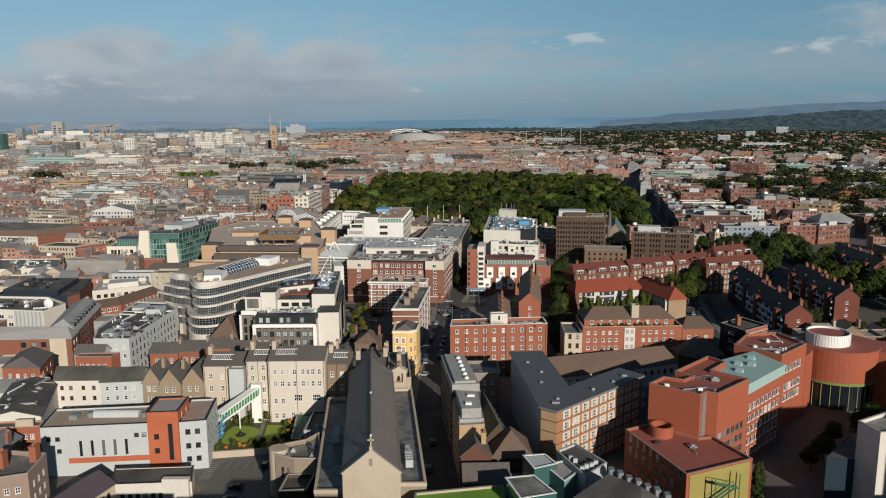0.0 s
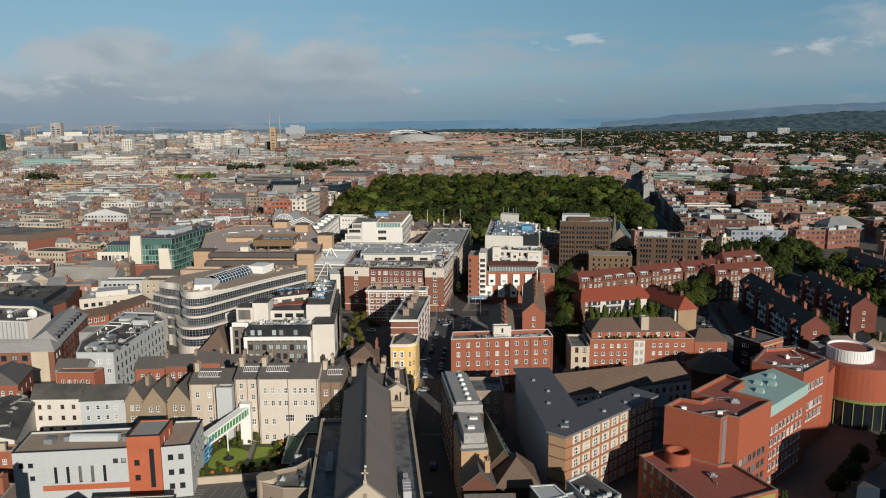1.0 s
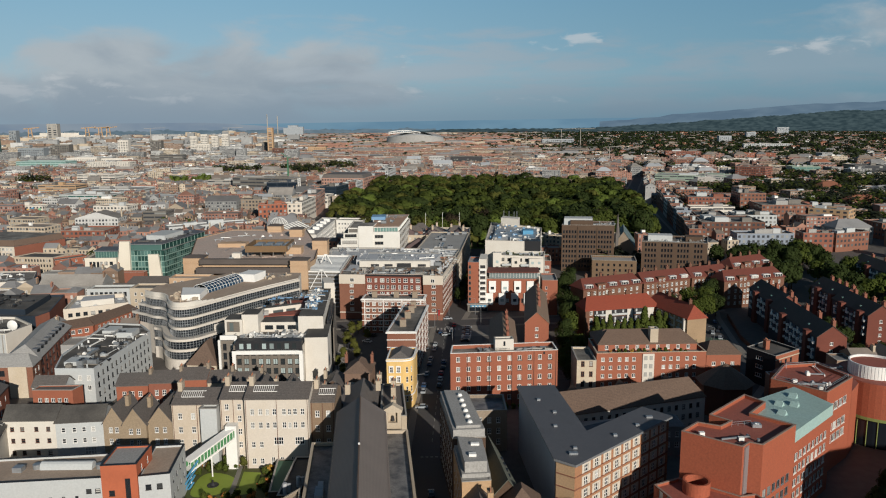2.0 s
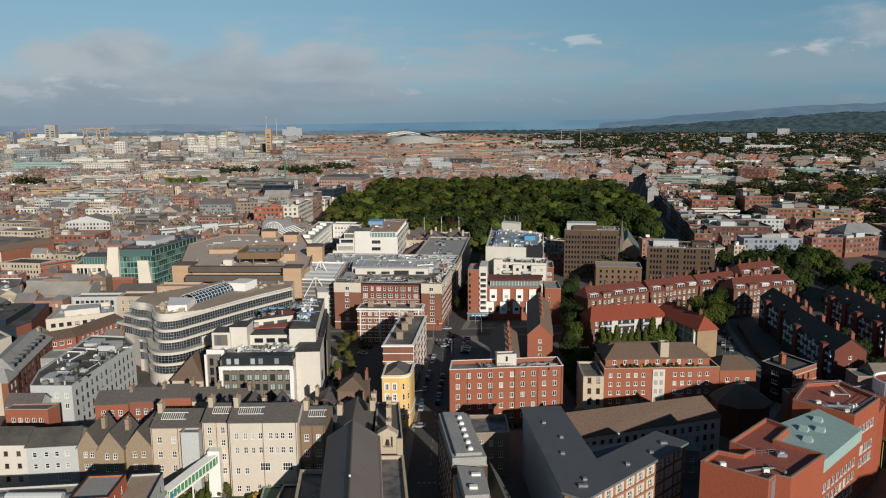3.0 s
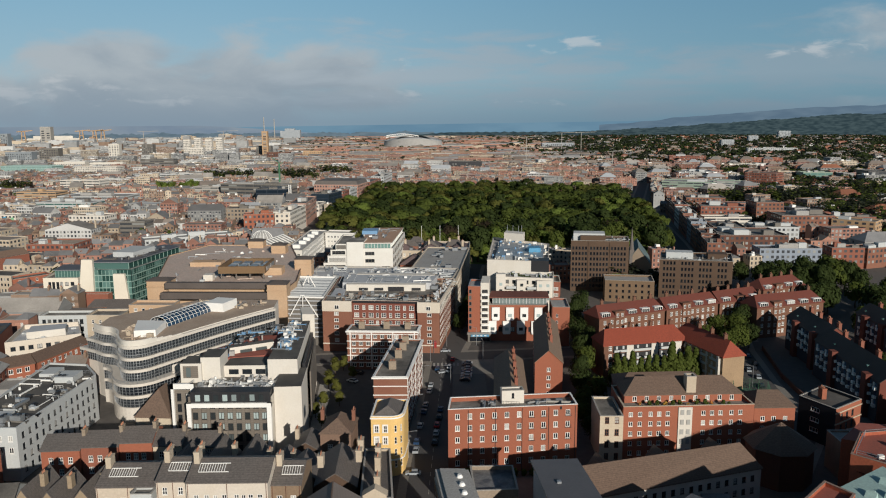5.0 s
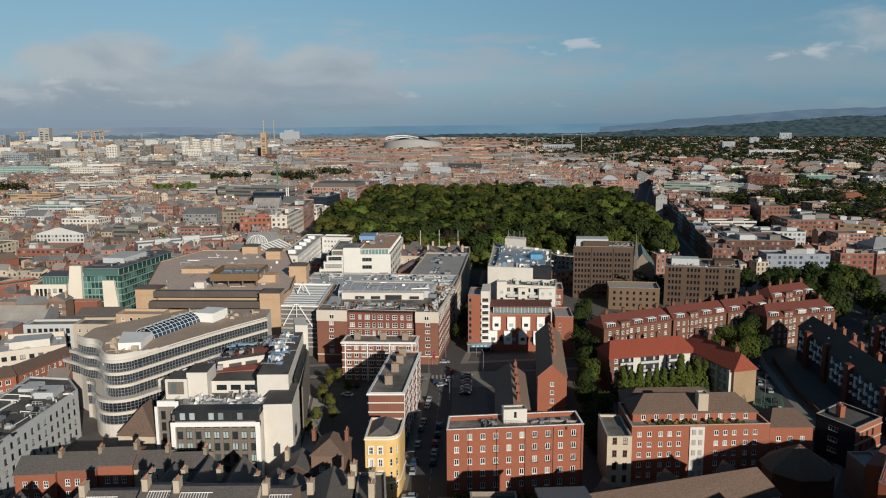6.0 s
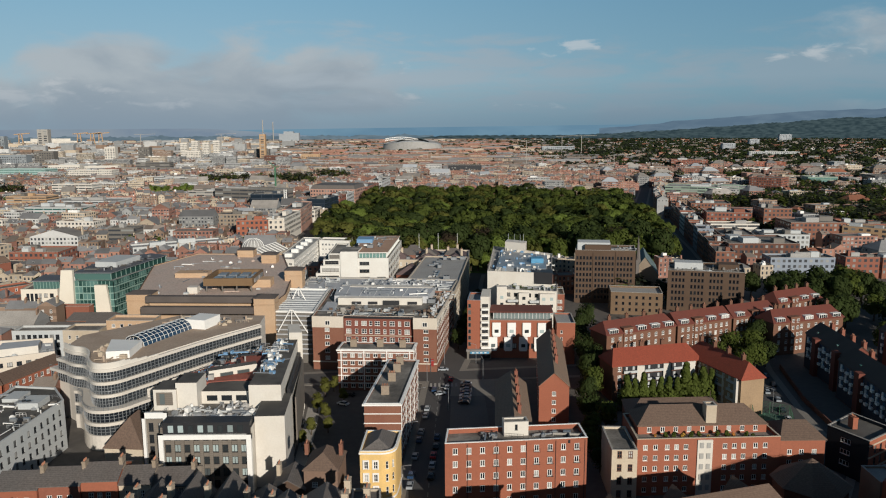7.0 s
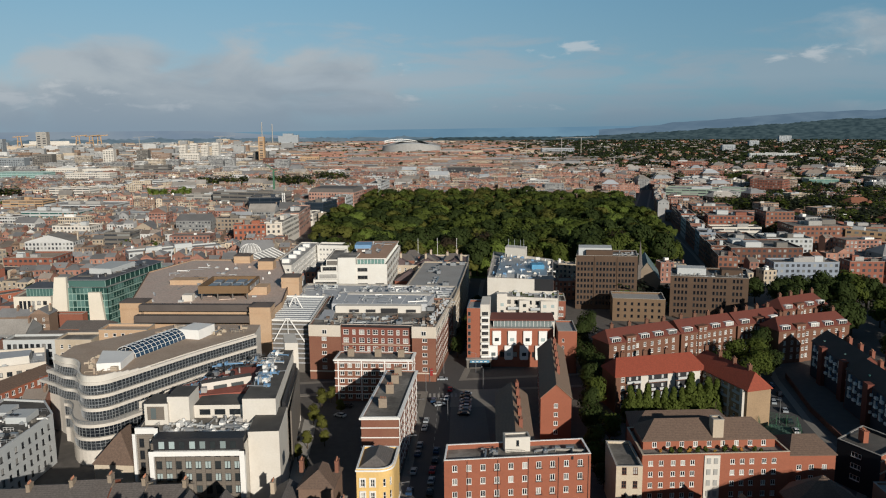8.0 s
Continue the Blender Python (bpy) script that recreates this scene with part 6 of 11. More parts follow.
for k in range(5):
    for i in range(18):
        a0, a1 = 2 * math.pi * i / 18, 2 * math.pi * (i + 1) / 18
        def dp(r, a):
            return (-174.2 + r * math.cos(a), 315.2 + 0.14 * r * r, 14.8 + r * math.sin(a))
        m.face([dp(0.42 * k, a0), dp(0.42 * k, a1), dp(0.42 * (k + 1), a1), dp(0.42 * (k + 1), a0)])
m.tube(-174.2, 315.6, 0.15, 12.1, 14.6, 8)
single("satellite_dish", m, WHITE, "large white satellite dish on a flat roof", "satellite dish")
g1 = block("grey_office", "pale grey office with dark cluttered roof", "office building", [(-129, 258.6), (-115.9, 258.2), (-113.6, 302.5), (-121.4, 313.4), (-135.4, 315.6), (-134, 274)], 15.4, RENDER_GREY,
           {0: [W([8.2, 11.2], 11.4, 3.3, 1, 1.3, 1.7, "pair"), W([8.2, 11.2], 8.0, 3.3, 1, 1.3, 1.7, "pair")], 1: [W(13, 1.6, 3.3, 4, 1.2, 1.8, "plain", frame=DARK)], 2: [W(4, 5, 3.3, 3, 1.8, 1.6, "pair")]}, roof=FELT_DARK, par=0.5, coping=RENDER_GREY)
for x0, y0, w_, d_, h_ in ((-128, 263, 6, 6, 1.4), (-124, 296, 6, 7, 2.0), (-132, 302, 5, 7, 1.2)):
    part("roof_box", Mesh().box(x0, x0 + w_, y0, y0 + d_, 14.8, 14.8 + h_), RENDER_GREY, g1)
clutter(g1, [(-127, 261), (-117, 260), (-115, 300), (-122, 311), (-133, 312), (-132, 276)], 14.9, 60, 81, [RENDER_GREY, METAL, WHITE, DARK, FELT], 1.1)
house("front_range", "low range with pale slate roof and rooflights", "building", [(-133, 251.4), (-122.6, 251), (-122.6, 258), (-133, 258.2)], 12.0, 14.6, RENDER_GREY, SLATE, {0: [W(4, 8.4, 3, 1, 1.2, 1.4, "sash")]}, along=0)
block("red_front_house", "low red brick front with pale windows", "house", [(-130.4, 246.6), (-117.6, 246.2), (-116.6, 251.2), (-130.4, 250.8)], 12.4, BRICK_ORANGE, {0: [W(5, 2.0, 3.2, 4, 1.2, 1.4, "pair")]}, roof=SLATE, par=0.3)
house("orange_brick_house", "orange brick house with slate hipped roof", "house", [(-150, 236), (-137, 235.4), (-141, 252), (-153, 253)], 12.4, 15.4, BRICK_ORANGE, SLATE, {0: [W(4, 2, 3.2, 3, 1.2, 1.6, "cross")], 1: [W(3, 2, 3.2, 3, 1.2, 1.6, "cross")]}, hip=3)
court = block("cream_court_block", "cream flat-roofed block round a roof court", "office building", [(-171.4, 352), (-147, 364.6), (-156.6, 383.6), (-178, 379)], 12.0, STONE_CREAM, {0: [W(8, 1.4, 3.4, 3, 1.8, 1.7, "pair", frame=DARK)]}, roof=ZINC_PALE, par=1.8, coping=STONE_CREAM)
part("court_house", Mesh().prism([(-168, 362), (-155, 368), (-158, 376), (-171, 372)], 10.2, 13.4, 0, 1), [RENDER_WHITE, ZINC_PALE], court)
clutter(court, [(-170, 356), (-150, 366), (-157, 381), (-175, 377)], 10.2, 18, 84, [RENDER_GREY, METAL], 1.2)
house("bent_terrace", "orange brick terrace with brown roof at the street bend", "house", [(-166, 332), (-157, 324.4), (-148.8, 331), (-157.4, 340)], 10.6, 12.8, BRICK_ORANGE, TILE_BROWN, {1: [W(3, 1.4, 3.2, 3, 1.6, 1.7, "pair")]}, along=1)
house("bent_terrace", "long orange brick terrace with brown roof", "house", [(-157, 341), (-148.4, 332), (-140.6, 358.6), (-149.6, 361)], 10.6, 12.6, BRICK_ORANGE, TILE_BROWN, {1: [W(9, 1.4, 3.2, 3, 1.4, 1.7, "pair")]}, along=1)
cream = house("cream_office", "long cream office with rows of windows under dark mansard", "office building", [(-352, 528), (-283, 517), (-266, 552), (-336, 566)], 14.2, 14.4, STONE_CREAM, FELT_DARK, {0: [W(24, 0.8, 3.4, 4, 1.9, 2.0, "pair")]}, hip=5)
CR = [(-352, 528), (-283, 517), (-266, 552), (-336, 566)]
m = Mesh()
for k in range(4):
    a, b, c, d = inset(CR, -0.2)[k], inset(CR, -0.2)[(k + 1) % 4], inset(CR, 1.8)[(k + 1) % 4], inset(CR, 1.8)[k]
    m.face([(*a, 14.2), (*b, 14.2), (*c, 18.0), (*d, 18.0)])
m.face([(*p, 18.0) for p in inset(CR, 1.8)], 1)
part("mansard", m, [TILE_BROWN, FELT], cream, "dark brown mansard storey")
part("brick_side", Mesh().prism([(-282.9, 517), (-265.9, 552), (-266.1, 552.1), (-283.1, 517.2)], 0, 13.8), BRICK_RED, cream, "red brick end wall")
block("tan_stone_office", "tan stone office with close window grid", "office building", [(-273.4, 498), (-246.4, 494), (-243, 508), (-268, 513)], 10.6, STONE_PALE, {0: [W(12, 0.8, 3.3, 3, 1.3, 2.0, "plain", frame=STONE_CREAM)]}, roof=FELT_DARK, par=0.4)
block("orange_corner_house", "orange brick corner house with flat roof", "house", [(-246.0, 493.6), (-240, 484), (-226, 500), (-234, 508)], 10.4, BRICK_ORANGE, {0: [W(3, 1.4, 3.2, 3, 1.2, 1.6, "sash")], 1: [W(4, 1.4, 3.2, 3, 1.2, 1.6, "sash")]}, roof=FELT)
block("yellow_hall", "pale yellow rendered hall with slate roof", "hall", [(-289, 566), (-270, 562), (-266, 574), (-285, 578)], 10.5, RENDER_CREAM, roof=SLATE, par=0.2)
low = block("low_white_hall", "low white hall with grey roofs and plant", "hall", [(-258, 424), (-226, 430), (-238, 458), (-276, 457)], 9.0, RENDER_WHITE, {0: [W(8, 2, 3.4, 2, 1.6, 1.4, "pair")]}, roof=FELT, par=0.5)
clutter(low, [(-254, 429), (-230, 433), (-240, 454), (-270, 453)], 8.5, 30, 85, [RENDER_GREY, WHITE, METAL], 1.3)
x = -105.6
for w_, ze, lab, mt in ((10.0, 12.4, "red brick terrace house with dark slate roof", BRICK_ORANGE), (9.6, 12.8, "red brick terrace house with white window heads", BRICK_RED), (8.6, 13.4, "red brick terrace house with white dormers", BRICK_ORANGE), (7.6, 12.0, "stone coloured terrace house with slate roof", RENDER_CREAM), (9.4, 11.0, "grey rendered terrace house with slate roof", CV)):
    ob = house("terrace_house", lab, "house", rect(x, x + w_ - 0.1, 250.4 + (x + 105) * 0.12, 261 + (x + 105) * 0.12, ang=3), ze, ze + 2.4, mt, SLATE, {0: [W(3, 2.0, 3.2, 4, 1.2, 1.8, "cross")]}, chim=[(x + w_ - 0.6, 256 + (x + 105) * 0.12, ze + 3.8, 0.9, 2.0, 4)], chim_mat=STONE, along=0, group="brick terrace")
    x += w_

dg = block("dark_glass_office", "dark navy glass office with planted terrace", "office building", [(-216, 346), (-178.6, 341.6), (-176.6, 350), (-186, 384), (-217, 381)], 11.6, NAVY_CLAD, {0: [W(14, 1.2, 3.4, 3, 2.3, 2.4, "pair", frame=NAVY_CLAD, glass=NAVY)]}, roof=FELT_DARK, coping=NAVY_CLAD, emat={1: 1, 2: 1})
dg.children[[c.name.split(".")[0] for c in dg.children].index("wall")].data.materials.append(BRICK_RED)
part("roof_storey", Mesh().prism([(-214, 351), (-186, 347.6), (-190, 378), (-215, 377)], 10.7, 13.4, 0, 1), [NAVY_CLAD, FELT_DARK], dg, "dark set-back storey")
clutter(dg, [(-212, 354), (-189, 351), (-192, 374), (-212, 374)], 13.4, 22, 83, [DARK, METAL, FELT], 1.6)
block("lilac_office", "long pale lilac-grey office with dark window bays", "office building", [(-180, 394.8), (-158.6, 395.2), (-158, 404), (-180, 404)], 12.0, RENDER_GREY, {0: [W(8, 1.2, 3.4, 3, 1.6, 2.2, "pair", frame=DARK)]}, roof=FELT)
block("buff_yard_block", "low buff rendered block with felt roof", "building", [(-157.6, 393), (-142, 392), (-142, 404), (-157.4, 404)], 12.6, STONE_PALE, {0: [W(4, 2, 3.4, 3, 1.2, 1.6, "sash")]}, roof=FELT)
for x0_, x1_, y0_, y1_, zt in ((-176, -160, 408, 424, 8.0), (-158, -146, 408, 420, 9.0), (-144, -130, 406, 428, 7.0), (-172, -150, 426, 437, 8.5)):
    house("yard_roof", "low yard building with grey slate roof", "building", rect(x0_, x1_, y0_, y1_), zt, zt + 2.4, BRICK_BROWN, SLATE, hip=1.5, group="yard roofs")
house("brown_roof_terrace", "low range with brown roof behind the church", "building", [(-30.4, 230), (-20.6, 229.5), (-21.0, 247), (-31, 247)], 12.0, 15.2, BRICK_SHADE, SLATE, {0: [W(3, 5, 3.4, 2, 1.1, 1.7, "cross")]}, chim=[(-20.4, 236, 18.4, 1.4, 2.4, 4), (-20.6, 243, 18.0, 1.4, 2.4, 4), (-29.4, 234, 18.0, 1.4, 2.4, 4)], chim_mat=STONE_PALE)
house("hipped_house", "brown brick house with hipped brown roof", "house", [(-33.2, 257.4), (-24.8, 257.0), (-24.0, 268), (-32.4, 268.6)], 13.6, 16.6, surface("plum_brick", rgb("7b6455"), spread=0.18), TILE_BROWN, {0: [W(2, 2, 3.4, 4, 1.4, 1.4, "cross")]}, hip=3.6, chim=[(-33, 262, 18.6, 0.9, 2.0, 4), (-24.4, 262, 18.4, 0.9, 2.0, 4)], chim_mat=BRICK_BROWN)
for x0, y0, w_, d_, ze, zr, mt in ((-62, 238, 8, 16, 10, 15, BRICK_DARK), (-53.6, 238, 8, 16, 10, 15, BRICK_DARK), (-45.2, 240, 9, 12, 9.5, 12.5, RENDER_WHITE), (-70.6, 240, 8, 13, 10, 13.6, RENDER_CREAM), (-38, 234, 7, 11, 12, 14.6, BRICK_SHADE), (-41, 256, 8, 10, 9, 11.5, BRICK_SHADE)):
    house("back_house", "dark slate gabled building among the back yards", "building", rect(x0, x0 + w_, y0, y0 + d_), ze, zr, mt, SLATE, {0: [W(3, 2.4, 3.2, 2, 1.0, 1.5, "cross")]}, along=1, chim=[(x0 + 0.8, y0 + 6, zr + 1.6, 1.0, 2.2, 4)], chim_mat=STONE_PALE, group="back gables")

# ---- teal glass block with cream fins; shopping centre ----
TEAL_STEEL = surface("green_steel", rgb("86a096"), spread=0.15, rough=0.5)
GLASS_GREEN = glazing("green_curtain_glass", (0.022, 0.06, 0.052, 1), (0.1, 0.19, 0.17, 1), 0.45, island=True)
FIN = surface("cream_fin", rgb("dcd3c2"), spread=0.06, bump=0.04, second=rgb("d0c7b6"))
TEP = [(-181.8, 457.6), (-162.2, 457.2), (-151.4, 516), (-166, 524), (-186, 500)]
te = block("glass_office", "teal glass office with cream fin walls and grey roof", "office building", TEP, 20.6, TEAL_STEEL, roof=ZINC, par=0.5, coping=METAL)
UP = [(-184, 463), (-165.4, 462.4), (-155.6, 514), (-166, 520), (-184, 500)]
part("set_back_storey", Mesh().prism(UP, 20.1, 23.6, 0, 1), [GLASS_GREEN, ZINC_DARK], te, "set-back glass storey")
part("roof_slab", Mesh().prism(inset(UP, -0.8), 23.6, 24.0, 0, 1), [METAL, SHEET], te)
part("roof_house", Mesh().prism([(-180, 478), (-168, 476), (-164, 498), (-178, 500)], 24.0, 26.8), RENDER_GREY, te)
clutter(te, [(-181, 466), (-168, 465), (-159, 510), (-166, 516), (-181, 498)], 24.0, 40, 15, [GREYPANEL, METAL, DARK], 1.2)
bands, posts = [], []
for f in range(6):
    z = 3.4 * f + 0.6
    for a_, b_ in ((TEP[0], TEP[1]), (TEP[1], TEP[2])):
        d = (Vector(b_) - Vector(a_)).normalized()
        n = Vector((d.y, -d.x))
        o_ = n * 0.9 if f and a_ == TEP[1] else n * 0.25
        bands.append(Mesh().prism([(a_[0] + o_.x, a_[1] + o_.y), (b_[0] + o_.x, b_[1] + o_.y), b_, a_], z, z + 0.42))
        if f and a_ == TEP[1]:
            bands.append(Mesh().bar((a_[0] + o_.x, a_[1] + o_.y, z + 1.45), (b_[0] + o_.x, b_[1] + o_.y, z + 1.45), 0.12))
for a_, b_, k in ((TEP[0], TEP[1], 10), (TEP[1], TEP[2], 26)):
    panes = Mesh()
    n = Vector(((Vector(b_) - Vector(a_)).y, -(Vector(b_) - Vector(a_)).x)).normalized() * 0.12
    for i in range(k):
        p_, q_ = Vector(a_).lerp(Vector(b_), i / k) + n, Vector(a_).lerp(Vector(b_), (i + 1) / k) + n
        for f in range(6):
            panes.face([(p_.x, p_.y, 3.4 * f + 1.0), (q_.x, q_.y, 3.4 * f + 1.0), (q_.x, q_.y, 3.4 * f + 3.9), (p_.x, p_.y, 3.4 * f + 3.9)])
    tagged(part("curtain_pane", panes, GLASS_GREEN, te, "dark green curtain glass"), kind="stuff")
    for i in range(k + 1):
        q = Vector(a_).lerp(Vector(b_), i / k)
        posts.append(Mesh().box(q.x - 0.14, q.x + 0.14, q.y - 0.14, q.y + 0.14, 0, 20.4))
for i in range(13):
    q = Vector(UP[1]).lerp(Vector(UP[2]), i / 12)
    posts.append(Mesh().box(q.x - 0.1, q.x + 0.16, q.y - 0.12, q.y + 0.12, 20.2, 23.6))
each("floor_band", bands, TEAL_STEEL, te)
each("mullion", posts, TEAL_STEEL, te)


def fin_wall(name_, pts, y0, y1):
    """A slanted free-standing wall: its outline in x and z, between two depths."""
    m = Mesh().face([(p, y0, q) for p, q in pts]).face([(p, y1, q) for p, q in reversed(pts)])
    for i in range(len(pts)):
        a, b = pts[i], pts[(i + 1) % len(pts)]
        m.face([(b[0], y0, b[1]), (a[0], y0, a[1]), (a[0], y1, a[1]), (b[0], y1, b[1])])
    return part(name_, m, FIN, te, "cream slanted fin wall")


fin_wall("fin_wall", [(-190.8, 0), (-182.2, 0), (-181.6, 26.5), (-187.3, 26.5)], 455.6, 457.4)
fin_wall("fin_wall", [(-171.0, 0), (-163.2, 0), (-165.2, 18.8), (-171.1, 18.8)], 455.2, 457.0)
cw = block("cream_wing", "cream stone wing with paired windows", "office building", [(-209, 457.2), (-190.6, 457.2), (-190.6, 474), (-211, 476)], 16.6, FIN, {0: [dict(cols=[3.4, 5.4, 7.6, 9.6], rows=[9.4], w=1.5, h=5.0, style="cross", frame=DARK), dict(cols=[12.4, 15.4], rows=[8.6, 12.4], w=1.9, h=2.0, style="pair", frame=DARK), dict(cols=[3.4, 5.4, 7.6, 9.6], rows=[2.6], w=1.5, h=4.6, style="cross", frame=DARK), dict(cols=[12.4, 15.4], rows=[2.6, 5.4], w=1.9, h=1.8, style="pair", frame=DARK)]}, roof=FELT)
part("glass_attic", Mesh().prism([(-203.6, 459.6), (-190.4, 459.6), (-190.4, 472), (-205, 473)], 15.7, 20.2, 0, 1), [GLASS_GREEN, ZINC_DARK], cw, "green glazed attic under a grey roof")
each("attic_post", [Mesh().box(-203.4 + 1.6 * i, -203.2 + 1.6 * i, 459.4, 459.6, 15.8, 20.2) for i in range(9)], TEAL_STEEL, cw)
part("attic_roof", Mesh().prism([(-204.4, 458.8), (-190.0, 458.8), (-190.0, 474), (-206, 475)], 20.2, 20.6, 0, 1), [METAL, SHEET], cw)
block("brick_link", "red brick link block", "building", [(-186.6, 450), (-172.0, 449.6), (-172.0, 455), (-186.6, 455.4)], 9.4, BRICK_RED, roof=FELT)

STRIP_DARK = surface("dark_metal_roof", rgb("5a524d"), spread=0.15)
DECK_WARM = surface("warm_brown_deck", rgb("cdbaab"), spread=0.3, second=rgb("b5a092"), small=1.0)
sh = block("shopping_centre", "tan brick shopping centre with brown deck roof", "shopping centre", [(-130, 401), (-120, 393), (-67.6, 390.4), (-66, 408), (-70, 446), (-88, 514), (-138, 517), (-150, 480)], 24.2, TAN_SOFT, roof=DECK_WARM, par=0.4, coping=TILE_BROWN)
each("louvre_band", [Mesh().prism([(-121, 390.6), (-74, 388.2), (-73.6, 391), (-120.6, 393.6)], 24.9, 27.5), Mesh().prism([(-122, 387.4), (-74.4, 385.2), (-74.2, 388), (-121.6, 390.4)], 20.9, 23.7)], STRIP_DARK, sh, "dark brown sloping louvre band")
for x0, y0, w_, d_, z in ((-130.4, 394.6, 10.4, 8, 27.7), (-74.6, 384.6, 8.6, 8, 27.8), (-72.2, 438, 8.4, 8, 29.2), (-94, 486, 8, 8, 28.6), (-112, 506, 9, 8, 28)):
    tower_ = [(x0, y0), (x0 + w_, y0 - 0.4), (x0 + w_, y0 + d_), (x0, y0 + d_ + 0.4)]
    part("brick_tower", Mesh().prism(tower_, 0, z).ring(inset(tower_, -0.25), inset(tower_, 0.1), z - 3.0, z - 2.6), TAN_SOFT, sh, "tan brick corner tower")
    pitched(sh, tower_, z, z + 1.0, STRIP_DARK, hip=3.2, over=0.3)
fr = Mesh().box(-104, -82, 414.6, 415.6, 26.6, 30.0).box(-104, -103, 415.6, 436, 26.6, 30.0).box(-83, -82, 415.6, 436, 26.6, 30.0).box(-104, -82, 436, 437, 26.6, 30.0)
part("plant_frame", fr, surface("bronze_screen", rgb("7d6448"), spread=0.15, second=rgb("6d563e")), sh, "bronze screened plant frame on legs")
each("frame_leg", [Mesh().box(x_, x_ + 0.5, y_, y_ + 0.5, 24.0, 26.6) for x_ in (-103, -96, -89.5, -83) for y_ in (415.2, 435.8)], GREYPANEL, sh)
part("frame_deck", Mesh().box(-103, -83, 415.6, 436, 27.0, 27.4), FELT, sh)
each("plant_tub", [Mesh().box(-101 + 5.2 * i, -97.2 + 5.2 * i, 418 + 9 * j, 425 + 9 * j, 27.4, 29.2) for i in range(4) for j in range(2)], METAL, sh)
part("white_kiosk", Mesh().box(-110.4, -106, 412, 416, 23.8, 26.6), RENDER_WHITE, sh)
each("deck_house", [Mesh().prism(rect(-86, -76, 424, 432), 23.8, 27.4), Mesh().prism(rect(-128, -112, 448, 456), 23.8, 26.0)], TAN_SOFT, sh)
clutter(sh, [(-124, 406), (-74, 402), (-76, 440), (-92, 500), (-132, 505), (-140, 480)], 23.8, 44, 14, [DECK_WARM, RENDER_GREY, METAL, WHITE], 0.9)
block("tan_gable_range", "tan brick range with small windows", "building", [(-131, 375), (-112, 374), (-112, 383), (-131, 384)], 21.4, TAN_SOFT, {0: [W(5, 18.6, 3, 1, 1.4, 1.4, "plain")]}, roof=GRAVEL)
at = thing("glass_atrium", (-58, 400, 0), "white steel and grey glass atrium roof on masts", "glass roof")
TAKEN.append([(-72, 386), (-52, 384), (-50, 428), (-70, 430)])
ATR = [(-67, 386.4), (-50.4, 384.4), (-50, 428), (-69, 430)]
part("hall", Mesh().prism(ATR, 0, 21.4, 1, 0), [ZINC_PALE, GREYPANEL], at)
part("roof_edge", Mesh().ring(inset(ATR, -0.4), inset(ATR, 0.3), 21.4, 22.1), WHITE, at)
each("glazing_bar", [Mesh().box(-67.4, -50.6, 389 + 3.4 * k, 389.2 + 3.4 * k, 21.4, 21.7) for k in range(12)], RENDER_GREY, at)
each("louvre", [Mesh().prism([(-67.3, 385.6), (-50.6, 383.6), (-50.6, 384.4), (-67.3, 386.4)], z_, z_ + 0.45) for z_ in (4, 6, 8, 10, 12, 14, 16, 18, 20)], ZINC_PALE, at, "pale steel louvre blade")
trusses = []
for x, y, z in ((-59.2, 384.0, 22.8), (-60.4, 408, 26.2)):
    f_ = 9.2 if y < 390 else 4.2
    trusses.append(Mesh().bar((x - 5.8 * f_ / 9.2, y, z - f_), (x - 0.6, y, z), 0.42).bar((x + 6.6 * f_ / 9.2, y, z - f_ - 0.6), (x + 0.6, y, z), 0.42).bar((x, y, z - f_ * 0.7), (x, y, z), 0.3).bar((x, y + 7, z - 4), (x, y, z), 0.3).bar((x - 0.9, y, z), (x + 0.9, y, z), 0.5))
each("truss", trusses, WHITE, at, "white steel mast truss")
dm = thing("glass_dome", (-117, 565, 0), "white ribbed glass dome above the arcade", "dome")
m, r = Mesh(), Mesh()
for i in range(16):
    for k in range(5):
        def qp(i, k):
            a, b = 2 * math.pi * i / 16, math.pi / 2 * k / 5
            return (-117 + 7 * math.cos(a) * math.cos(b), 565 + 7 * math.sin(a) * math.cos(b), 19 + 7 * math.sin(b))
        m.face([qp(i, k), qp(i + 1, k), qp(i + 1, k + 1), qp(i, k + 1)])
        r.bar(qp(i, k), qp(i, k + 1), 0.3)
part("glass", m, ZINC, dm)
part("rib", r, WHITE, dm)
part("drum", Mesh().tube(-117, 565, 7.4, 0, 19, 20), RENDER_CREAM, dm)
ar = house("glazed_arcade", "long arcade with blue-grey glazed ridge roof", "arcade", [(-122, 520), (-106, 518), (-95, 566), (-110, 569)], 19, 23, RENDER_CREAM, ZINC, along=1)
m = Mesh()
for k in range(11):
    u = (k + 0.5) / 11
    a0 = Vector((-114, 519)).lerp(Vector((-102.5, 567.5)), u)
    m.bar((a0.x - 8.6, a0.y + 2.6, 19.2), (a0.x, a0.y, 23.1), 0.5).bar((a0.x + 8.6, a0.y - 2.6, 19.2), (a0.x, a0.y, 23.1), 0.5)
part("glazing_band", m, WHITE, ar)

